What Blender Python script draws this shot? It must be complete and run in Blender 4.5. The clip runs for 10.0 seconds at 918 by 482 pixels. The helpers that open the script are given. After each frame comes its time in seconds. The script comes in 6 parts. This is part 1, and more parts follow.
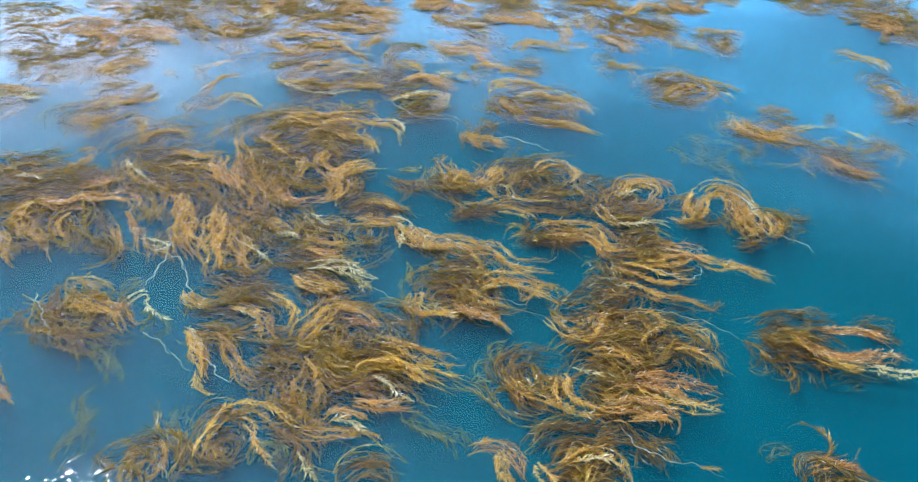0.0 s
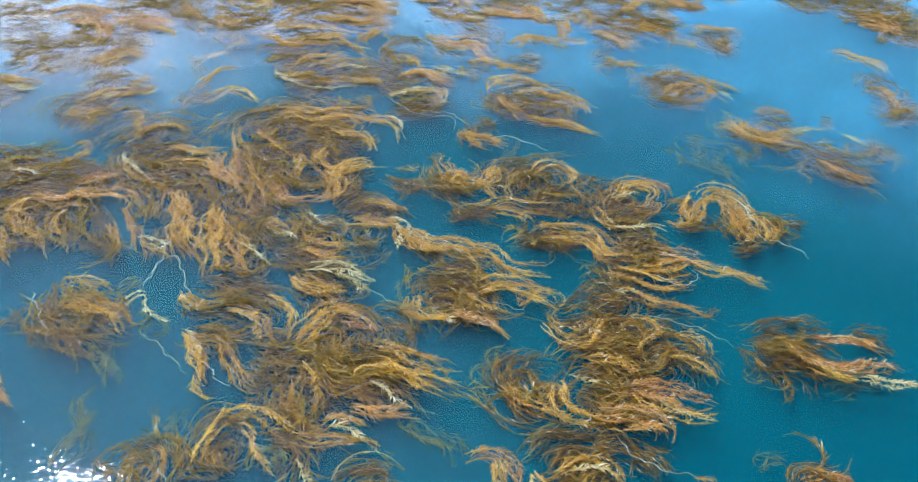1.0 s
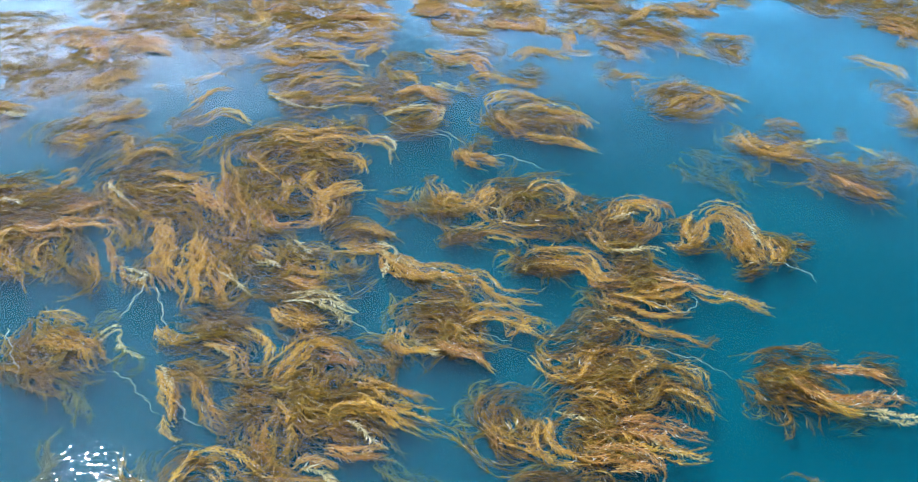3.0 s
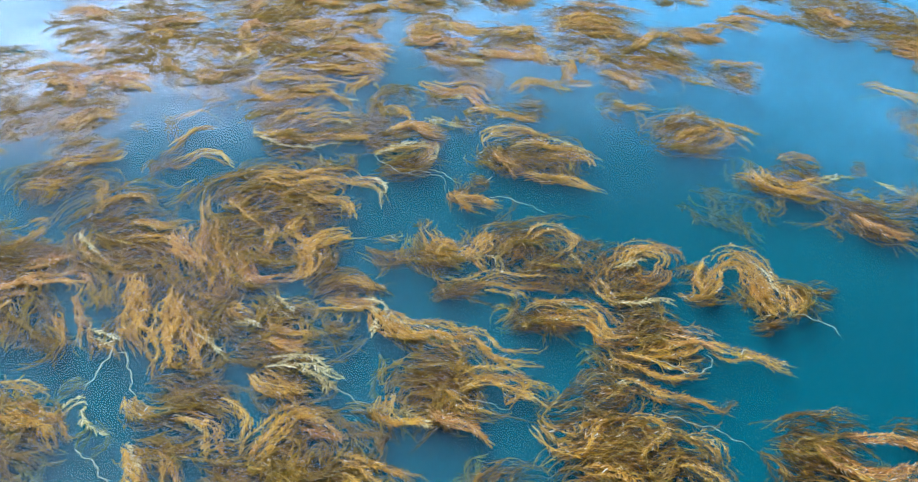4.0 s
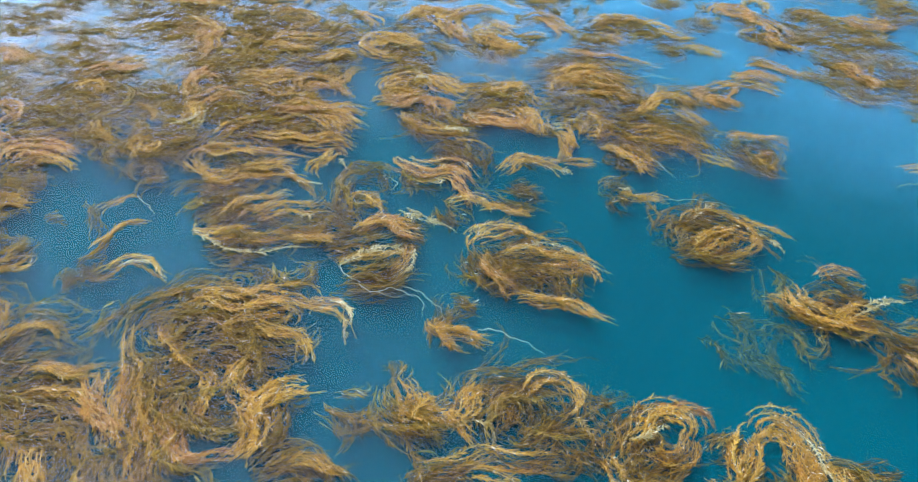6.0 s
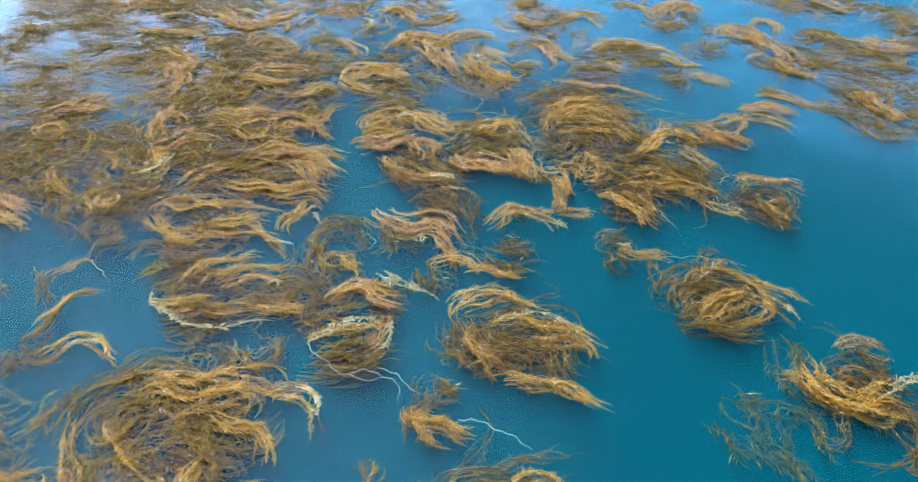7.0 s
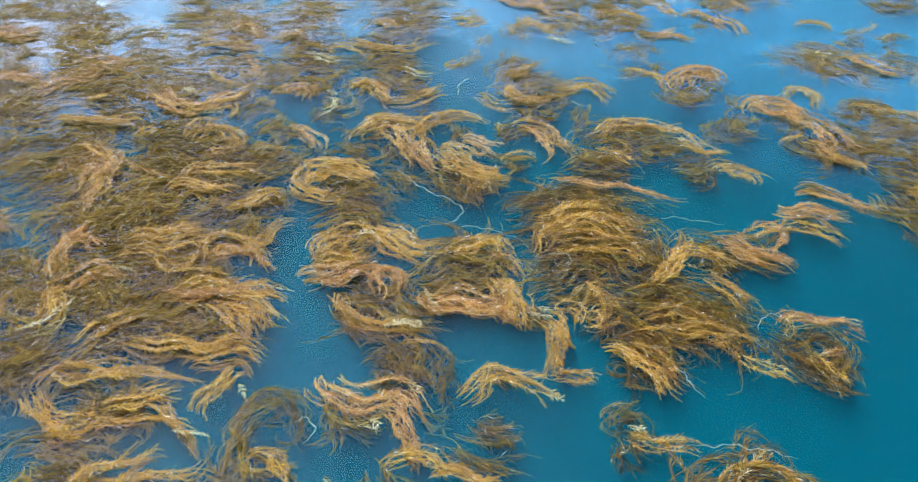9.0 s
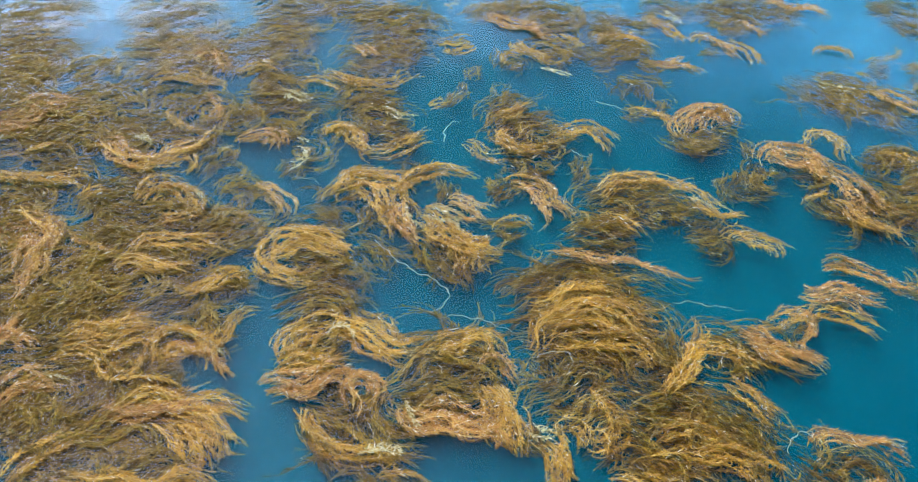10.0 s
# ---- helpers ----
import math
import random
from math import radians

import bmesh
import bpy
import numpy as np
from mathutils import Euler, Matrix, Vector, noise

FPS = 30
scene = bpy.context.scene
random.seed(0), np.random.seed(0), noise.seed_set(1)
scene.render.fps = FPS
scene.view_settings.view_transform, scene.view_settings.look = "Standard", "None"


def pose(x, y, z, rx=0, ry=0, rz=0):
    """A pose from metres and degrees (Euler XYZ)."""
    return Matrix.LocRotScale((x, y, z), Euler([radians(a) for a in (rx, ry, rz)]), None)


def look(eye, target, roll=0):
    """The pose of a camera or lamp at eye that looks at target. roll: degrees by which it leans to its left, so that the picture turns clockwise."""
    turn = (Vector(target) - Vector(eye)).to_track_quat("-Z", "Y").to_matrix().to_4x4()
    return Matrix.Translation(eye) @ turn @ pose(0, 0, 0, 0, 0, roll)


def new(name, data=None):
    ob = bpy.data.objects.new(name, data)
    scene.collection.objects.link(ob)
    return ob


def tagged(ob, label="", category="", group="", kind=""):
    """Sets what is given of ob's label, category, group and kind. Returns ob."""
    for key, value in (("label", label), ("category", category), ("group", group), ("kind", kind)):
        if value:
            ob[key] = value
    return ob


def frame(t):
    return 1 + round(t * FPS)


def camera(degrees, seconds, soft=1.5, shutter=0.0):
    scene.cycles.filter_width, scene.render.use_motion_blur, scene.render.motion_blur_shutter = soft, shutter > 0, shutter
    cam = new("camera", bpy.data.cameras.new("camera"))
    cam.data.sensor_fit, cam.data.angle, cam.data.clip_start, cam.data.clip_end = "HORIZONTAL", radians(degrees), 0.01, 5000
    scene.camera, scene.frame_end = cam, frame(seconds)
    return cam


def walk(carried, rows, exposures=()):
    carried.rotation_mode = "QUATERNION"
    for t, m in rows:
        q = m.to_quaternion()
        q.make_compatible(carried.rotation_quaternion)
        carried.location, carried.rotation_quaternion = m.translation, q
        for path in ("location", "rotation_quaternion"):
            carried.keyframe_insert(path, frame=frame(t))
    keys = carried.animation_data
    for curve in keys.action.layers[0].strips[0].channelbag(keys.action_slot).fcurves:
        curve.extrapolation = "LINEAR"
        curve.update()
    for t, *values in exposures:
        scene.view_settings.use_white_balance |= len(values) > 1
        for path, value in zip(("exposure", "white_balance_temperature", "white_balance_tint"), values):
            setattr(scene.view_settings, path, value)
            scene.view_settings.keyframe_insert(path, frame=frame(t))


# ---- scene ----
cam = camera(55.0, 10.0, soft=1.2)
PATH = [
    (0, (0.259, -0.041, 3.689), (0.204, 1.592, 2.535), 3.2),
    (0.5, (0.206, 0.017, 3.722), (0.168, 1.641, 2.555), 4.0),
    (1, (0.191, 0.042, 3.824), (0.162, 1.649, 2.634), 4.5),
    (1.5, (0.233, 0.068, 3.931), (0.197, 1.657, 2.717), 4.5),
    (2, (0.315, 0.128, 3.991), (0.261, 1.708, 2.766), 4.1),
    (3.5, (0.535, 0.560, 3.773), (0.415, 2.182, 2.608), 1.5),
    (4, (0.509, 0.871, 3.776), (0.393, 2.496, 2.616), 1.3),
    (4.5, (0.412, 1.237, 3.815), (0.323, 2.859, 2.649), 1.9),
    (5, (0.303, 1.674, 3.853), (0.246, 3.288, 2.673), 3.0),
    (5.5, (0.280, 2.097, 3.894), (0.233, 3.702, 2.702), 3.6),
    (7, (0.421, 3.303, 4.013), (0.357, 4.886, 2.792), 2.7),
    (7.5, (0.498, 3.716, 3.970), (0.418, 5.304, 2.757), 2.1),
    (8, (0.542, 4.146, 3.929), (0.453, 5.738, 2.721), 1.7),
    (8.5, (0.558, 4.604, 3.917), (0.468, 6.198, 2.712), 1.4),
    (9, (0.590, 5.125, 3.935), (0.496, 6.713, 2.723), 1.3),
    (9.5, (0.547, 5.662, 4.037), (0.468, 7.231, 2.798), 1.5),
    (10, (0.523, 6.284, 4.107), (0.459, 7.824, 2.832), 1.8),
]
walk(cam, [(t, look(eye, target, roll)) for t, eye, target, roll in PATH],
     exposures=[(0.0, 0.93, 5800, 9), (10.0, 0.93, 5800, 9)])

# ---- light: high sun ahead and to the left, thin broken cloud ----
SUN_ELEVATION, SUN_LEFT = 52.0, 37.0
world = bpy.data.worlds.new("sky")
scene.world = world
world.use_nodes = True
wn, wl = world.node_tree.nodes, world.node_tree.links
wn.clear()
sky = wn.new("ShaderNodeTexSky")
sky.sky_type = "NISHITA"
sky.sun_disc = False
sky.sun_elevation = radians(SUN_ELEVATION)
sky.sun_rotation = radians(-SUN_LEFT)
sky.dust_density = 0.6
sky.ozone_density = 3.0
coord = wn.new("ShaderNodeTexCoord")
mapping = wn.new("ShaderNodeMapping")
mapping.inputs["Scale"].default_value = (1.0, 1.0, 2.2)
cloud = wn.new("ShaderNodeTexNoise")
cloud.inputs["Scale"].default_value = 2.6
cloud.inputs["Detail"].default_value = 6.0
cloud.inputs["Roughness"].default_value = 0.55
edge = wn.new("ShaderNodeMapRange")
edge.inputs["From Min"].default_value = 0.42
edge.inputs["From Max"].default_value = 0.68
edge.inputs["To Min"].default_value = 0.20
edge.inputs["To Max"].default_value = 1.0
veil = wn.new("ShaderNodeMixRGB")
shade = wn.new("ShaderNodeMixRGB")
shade.inputs["Color1"].default_value = (17.0, 49.0, 84.0, 1.0)
shade.inputs["Color2"].default_value = (48.0, 56.0, 72.0, 1.0)
back = wn.new("ShaderNodeBackground")
back.inputs["Strength"].default_value = 0.095
out = wn.new("ShaderNodeOutputWorld")


def sky_node(kind, operation, *ins):
    node = wn.new(kind)
    node.operation = operation
    for k, value in enumerate(ins):
        if hasattr(value, "is_output"):
            wl.new(value, node.inputs[k])
        else:
            node.inputs[k].default_value = value
    return node


def sky_range(value, a, b, low, high):
    node = wn.new("ShaderNodeMapRange")
    node.interpolation_type = "SMOOTHSTEP"
    for key, number in (("From Min", a), ("From Max", b), ("To Min", low), ("To Max", high)):
        node.inputs[key].default_value = number
    wl.new(value, node.inputs["Value"])
    return node.outputs["Result"]


wl.new(coord.outputs["Generated"], mapping.inputs["Vector"])
wl.new(mapping.outputs["Vector"], cloud.inputs["Vector"])
wl.new(cloud.outputs["Fac"], edge.inputs["Value"])
# thin cloud is densest low in the sky and towards the sun; an added glow round the sun whitens reflections
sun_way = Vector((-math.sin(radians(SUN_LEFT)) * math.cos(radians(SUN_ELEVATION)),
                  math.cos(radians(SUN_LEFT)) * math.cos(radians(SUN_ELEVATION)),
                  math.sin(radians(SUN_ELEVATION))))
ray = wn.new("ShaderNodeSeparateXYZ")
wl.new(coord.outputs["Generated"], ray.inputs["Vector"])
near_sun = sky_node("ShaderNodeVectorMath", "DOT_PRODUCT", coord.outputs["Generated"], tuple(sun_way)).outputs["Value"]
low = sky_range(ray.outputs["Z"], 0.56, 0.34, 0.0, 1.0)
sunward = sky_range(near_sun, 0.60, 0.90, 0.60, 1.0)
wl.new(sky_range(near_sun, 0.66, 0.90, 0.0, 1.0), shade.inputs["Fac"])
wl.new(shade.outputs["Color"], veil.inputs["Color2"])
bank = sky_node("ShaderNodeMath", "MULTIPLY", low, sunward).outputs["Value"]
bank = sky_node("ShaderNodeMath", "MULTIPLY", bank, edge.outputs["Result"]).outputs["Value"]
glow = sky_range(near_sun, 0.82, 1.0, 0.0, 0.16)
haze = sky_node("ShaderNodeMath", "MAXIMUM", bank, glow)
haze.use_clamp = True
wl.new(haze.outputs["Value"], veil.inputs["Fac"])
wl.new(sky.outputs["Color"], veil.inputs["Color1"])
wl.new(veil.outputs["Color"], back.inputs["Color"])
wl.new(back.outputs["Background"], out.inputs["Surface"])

sun = new("sun", bpy.data.lights.new("sun", "SUN"))
sun.data.energy = 3.75
sun.data.angle = radians(0.5)
sun.data.color = (1.0, 0.95, 0.87)
sun.matrix_world = look(sun_way * 40, (0, 0, 0))


# ---- materials ----
def material(name):
    mat = bpy.data.materials.new(name)
    mat.use_nodes = True
    mat.node_tree.nodes.clear()
    return mat, mat.node_tree.nodes, mat.node_tree.links


def kelp(name, dark, mid, light, rough=0.50, lean=0.5, through_light=0.35, whitish=0.03, coat=0.22):
    """Wet weed: patches along the frond, a change from blade to blade and from frond to frond, light shining through the blades."""
    mat, n, l = material(name)
    at = n.new("ShaderNodeTexCoord")
    patch = n.new("ShaderNodeTexNoise")
    patch.inputs["Scale"].default_value = 5.0
    patch.inputs["Detail"].default_value = 4.0
    grain = n.new("ShaderNodeTexNoise")
    grain.inputs["Scale"].default_value = 160.0
    grain.inputs["Detail"].default_value = 2.0
    geo = n.new("ShaderNodeNewGeometry")
    info = n.new("ShaderNodeObjectInfo")
    total = n.new("ShaderNodeMath")
    total.operation = "MULTIPLY_ADD"
    total.inputs[1].default_value = 0.54
    total2 = n.new("ShaderNodeMath")
    total2.operation = "MULTIPLY_ADD"
    total2.inputs[1].default_value = 0.40
    total3 = n.new("ShaderNodeMath")
    total3.operation = "MULTIPLY_ADD"
    total3.inputs[1].default_value = 0.55
    total3.inputs[2].default_value = lean - 0.745
    l.new(at.outputs["Object"], patch.inputs["Vector"])
    l.new(at.outputs["Object"], grain.inputs["Vector"])
    l.new(patch.outputs["Fac"], total3.inputs[0])
    l.new(info.outputs["Random"], total2.inputs[0])
    l.new(total3.outputs["Value"], total2.inputs[2])
    l.new(geo.outputs["Random Per Island"], total.inputs[0])
    l.new(total2.outputs["Value"], total.inputs[2])
    ramp = n.new("ShaderNodeValToRGB")
    ramp.color_ramp.elements[0].position = 0.1
    ramp.color_ramp.elements[0].color = (*dark, 1)
    ramp.color_ramp.elements[1].position = 0.9
    ramp.color_ramp.elements[1].color = (*light, 1)
    half = ramp.color_ramp.elements.new(0.5)
    half.color = (*mid, 1)
    l.new(total.outputs["Value"], ramp.inputs["Fac"])
    # here and there a cream blade, and a wetter one that glints
    odd = n.new("ShaderNodeMath")
    odd.operation = "GREATER_THAN"
    odd.inputs[1].default_value = 1.0 - whitish
    l.new(geo.outputs["Random Per Island"], odd.inputs[0])
    tint = n.new("ShaderNodeMixRGB")
    tint.inputs["Color2"].default_value = (0.80, 0.66, 0.40, 1)
    l.new(odd.outputs["Value"], tint.inputs["Fac"])
    l.new(ramp.outputs["Color"], tint.inputs["Color1"])
    bump = n.new("ShaderNodeBump")
    bump.inputs["Strength"].default_value = 0.35
    bump.inputs["Distance"].default_value = 0.004
    l.new(grain.outputs["Fac"], bump.inputs["Height"])
    skin = n.new("ShaderNodeBsdfPrincipled")
    skin.inputs["IOR"].default_value = 1.4
    skin.inputs["Coat Weight"].default_value = coat
    skin.inputs["Coat Roughness"].default_value = 0.24
    skin.inputs["Coat IOR"].default_value = 1.33
    wet = n.new("ShaderNodeMapRange")
    wet.inputs["From Min"].default_value = 0.50
    wet.inputs["From Max"].default_value = 0.64
    wet.inputs["To Min"].default_value = rough
    wet.inputs["To Max"].default_value = 0.20
    l.new(grain.outputs["Fac"], wet.inputs["Value"])
    l.new(wet.outputs["Result"], skin.inputs["Roughness"])
    l.new(tint.outputs["Color"], skin.inputs["Base Color"])
    l.new(bump.outputs["Normal"], skin.inputs["Normal"])
    glow = n.new("ShaderNodeBsdfTranslucent")
    l.new(tint.outputs["Color"], glow.inputs["Color"])
    mix = n.new("ShaderNodeMixShader")
    mix.inputs["Fac"].default_value = through_light
    end = n.new("ShaderNodeOutputMaterial")
    l.new(skin.outputs["BSDF"], mix.inputs[1])
    l.new(glow.outputs["BSDF"], mix.inputs[2])
    l.new(mix.outputs["Shader"], end.inputs["Surface"])
    return mat


KELP = {
    "olive": kelp("kelp_olive", (0.058, 0.034, 0.002), (0.250, 0.138, 0.005), (0.55, 0.300, 0.018), 0.48, whitish=0.02),
    "under": kelp("kelp_under", (0.080, 0.047, 0.004), (0.19, 0.112, 0.008), (0.33, 0.19, 0.018), 0.6, whitish=0.0, coat=0.1),
    "gold": kelp("kelp_gold", (0.18, 0.078, 0.003), (0.50, 0.235, 0.007), (0.78, 0.43, 0.034), whitish=0.035),
    "rust": kelp("kelp_rust", (0.20, 0.08, 0.012), (0.50, 0.21, 0.028), (0.72, 0.38, 0.07), whitish=0.05),
    "pale": kelp("kelp_pale", (0.30, 0.20, 0.05), (0.54, 0.39, 0.13), (0.76, 0.62, 0.32)),
    "stem": kelp("kelp_stem", (0.36, 0.30, 0.16), (0.50, 0.44, 0.26), (0.68, 0.62, 0.44)),
    "rib_dark": kelp("kelp_rib_dark", (0.16, 0.085, 0.008), (0.38, 0.21, 0.022), (0.62, 0.40, 0.07), whitish=0.0),
    "rib": kelp("kelp_rib", (0.38, 0.20, 0.015), (0.58, 0.33, 0.045), (0.78, 0.53, 0.16), whitish=0.0),
    "sunk": kelp("kelp_sunk", (0.12, 0.11, 0.015), (0.25, 0.22, 0.035), (0.38, 0.34, 0.07), whitish=0.0),
}


def water_skin():
    """The surface: clear, glossy by its angle, long soft swells, and small ripples where a breath of wind ruffles it."""
    mat, n, l = material("water_surface")
    at = n.new("ShaderNodeTexCoord")
    small = n.new("ShaderNodeTexNoise")
    small.inputs["Scale"].default_value = 30.0
    small.inputs["Detail"].default_value = 1.0
    small.inputs["Roughness"].default_value = 0.6
    broad = n.new("ShaderNodeTexNoise")
    broad.inputs["Scale"].default_value = 0.9
    broad.inputs["Detail"].default_value = 2.0
    bump1 = n.new("ShaderNodeBump")
    bump1.inputs["Distance"].default_value = 0.03
    bump2 = n.new("ShaderNodeBump")
    bump2.inputs["Strength"].default_value = 0.12
    bump2.inputs["Distance"].default_value = 0.10
    for tex in (small, broad):
        l.new(at.outputs["Object"], tex.inputs["Vector"])
    l.new(small.outputs["Fac"], bump1.inputs["Height"])
    ruffle = None
    for place, reach, force in (((-2.1, 3.1, 0.0), 1.5, 0.085), ((4.6, 6.6, 0.0), 1.6, 0.04)):
        far = n.new("ShaderNodeVectorMath")
        far.operation = "DISTANCE"
        far.inputs[1].default_value = place
        near = n.new("ShaderNodeMapRange")
        near.interpolation_type = "SMOOTHSTEP"
        near.inputs["From Min"].default_value = reach
        near.inputs["From Max"].default_value = reach * 0.35
        near.inputs["To Min"].default_value = 0.0
        near.inputs["To Max"].default_value = force
        l.new(at.outputs["Object"], far.inputs[0])
        l.new(far.outputs["Value"], near.inputs["Value"])
        if ruffle is None:
            ruffle = near.outputs["Result"]
        else:
            most = n.new("ShaderNodeMath")
            most.operation = "MAXIMUM"
            l.new(ruffle, most.inputs[0])
            l.new(near.outputs["Result"], most.inputs[1])
            ruffle = most.outputs["Value"]
    l.new(ruffle, bump1.inputs["Strength"])
    l.new(broad.outputs["Fac"], bump2.inputs["Height"])
    l.new(bump2.outputs["Normal"], bump1.inputs["Normal"])
    fresnel = n.new("ShaderNodeFresnel")
    fresnel.inputs["IOR"].default_value = 1.30
    l.new(bump2.outputs["Normal"], fresnel.inputs["Normal"])
    gloss = n.new("ShaderNodeBsdfGlossy")
    gloss.inputs["Roughness"].default_value = 0.03
    l.new(bump1.outputs["Normal"], gloss.inputs["Normal"])
    clear = n.new("ShaderNodeBsdfTransparent")
    mix = n.new("ShaderNodeMixShader")
    end = n.new("ShaderNodeOutputMaterial")
    l.new(fresnel.outputs["Fac"], mix.inputs["Fac"])
    l.new(clear.outputs["BSDF"], mix.inputs[1])
    film = n.new("ShaderNodeBsdfGlossy")
    film.inputs["Roughness"].default_value = 0.24
    both = n.new("ShaderNodeMixShader")
    both.inputs["Fac"].default_value = 0.012
    l.new(gloss.outputs["BSDF"], both.inputs[1])
    l.new(film.outputs["BSDF"], both.inputs[2])
    l.new(both.outputs["Shader"], mix.inputs[2])
    l.new(mix.outputs["Shader"], end.inputs["Surface"])
    return mat


def water_murk(name, cover):
    """A sheet of cloudy sea water that hides a share of what lies below it."""
    mat, n, l = material(name)
    at = n.new("ShaderNodeTexCoord")
    cloud = n.new("ShaderNodeTexNoise")
    cloud.inputs["Scale"].default_value = 0.5
    cloud.inputs["Detail"].default_value = 3.0
    ramp = n.new("ShaderNodeValToRGB")
    ramp.color_ramp.elements[0].position = 0.3
    ramp.color_ramp.elements[0].color = (0.004, 0.122, 0.174, 1)
    ramp.color_ramp.elements[1].position = 0.7
    ramp.color_ramp.elements[1].color = (0.005, 0.145, 0.196, 1)
    l.new(at.outputs["Object"], cloud.inputs["Vector"])
    l.new(cloud.outputs["Fac"], ramp.inputs["Fac"])
    body = n.new("ShaderNodeBsdfDiffuse")
    l.new(ramp.outputs["Color"], body.inputs["Color"])
    clear = n.new("ShaderNodeBsdfTransparent")
    mix = n.new("ShaderNodeMixShader")
    mix.inputs["Fac"].default_value = cover
    end = n.new("ShaderNodeOutputMaterial")
    l.new(clear.outputs["BSDF"], mix.inputs[1])
    l.new(body.outputs["BSDF"], mix.inputs[2])
    l.new(mix.outputs["Shader"], end.inputs["Surface"])
    return mat


# ---- the sea ----
def sheet(name, z, mat, label):
    mesh = bpy.data.meshes.new(name)
    mesh.from_pydata([(-1500, -1500, z), (1500, -1500, z), (1500, 1500, z), (-1500, 1500, z)], [], [(0, 1, 2, 3)])
    mesh.materials.append(mat)
    return tagged(new(name, mesh), label, "water", kind="structure")


sheet("water", 0.0, water_skin(), "calm clear sea surface reflecting a bright hazy sky")
for depth, cover in ((0.035, 0.12), (0.08, 0.22), (0.15, 0.32), (0.26, 0.45)):
    sheet("water_body", -depth, water_murk("water_murk", cover), "cloudy turquoise sea water under the surface")
sheet("deep_water", -0.45, water_murk("deep_water", 1.0), "deep opaque teal sea water")

# ---- seaweed ----
# how each kind grows: spacing of fronds, strands in a frond, stem radius, blade length, width and spacing, depth from and to, waviness, blade angle
HABIT = {
    "olive": (0.046, 3, 0.0015, 0.042, 0.0045, 0.0118, -0.040, 0.008, 0.026, 0.58),
    "under": (0.050, 1, 0.0026, 0.075, 0.0080, 0.0125, -0.075, -0.025, 0.030, 0.50),
    "gold": (0.040, 2, 0.0019, 0.034, 0.0042, 0.0078, -0.018, 0.022, 0.018, 0.70),
    "rust": (0.040, 2, 0.0019, 0.034, 0.0042, 0.0078, -0.018, 0.022, 0.018, 0.72),
    "pale": (0.050, 1, 0.0024, 0.034, 0.0075, 0.0090, 0.000, 0.030, 0.012, 0.85),
    "stem": (0.050, 1, 0.0022, 0.009, 0.0042, 0.0140, 0.000, 0.012, 0.020, 1.00),
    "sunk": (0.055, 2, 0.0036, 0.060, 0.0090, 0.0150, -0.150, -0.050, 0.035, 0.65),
}
# fine kinds have simple pointed blades, the others wider cupped ones
FINE = ("olive", "under", "sunk")
# how far a frond strays from the course of its lock
STRAY = {"olive": 0.75, "under": 0.6, "gold": 0.34, "rust": 0.34, "pale": 0.2, "stem": 0.0, "sunk": 0.35}
rng = np.random.default_rng(7)


def clump(label, x, y):
    """An empty seaweed clump; lock() hangs its fronds on it."""
    ob = new("seaweed_clump", None)
    ob.empty_display_size = 0.1
    ob.location = (x, y, 0.0)
    return tagged(ob, label, "seaweed", "floating seaweed clumps")


def course(x, y, heading, length, b1, b2, b3, n):
    """A smooth path over the water: it sets off along its heading and turns by b1 s + b2 s^2 + b3 s^3 degrees."""
    s = np.linspace(0.0, 1.0, n)
    turn = np.radians(heading + b1 * s + b2 * s**2 + b3 * s**3)
    step = np.stack([np.cos(turn), np.sin(turn)], 1) * length / (n - 1)
    places = np.cumsum(step, 0) - step[0] + (x, y)
    return s, places, np.stack([-np.sin(turn), np.cos(turn)], 1)


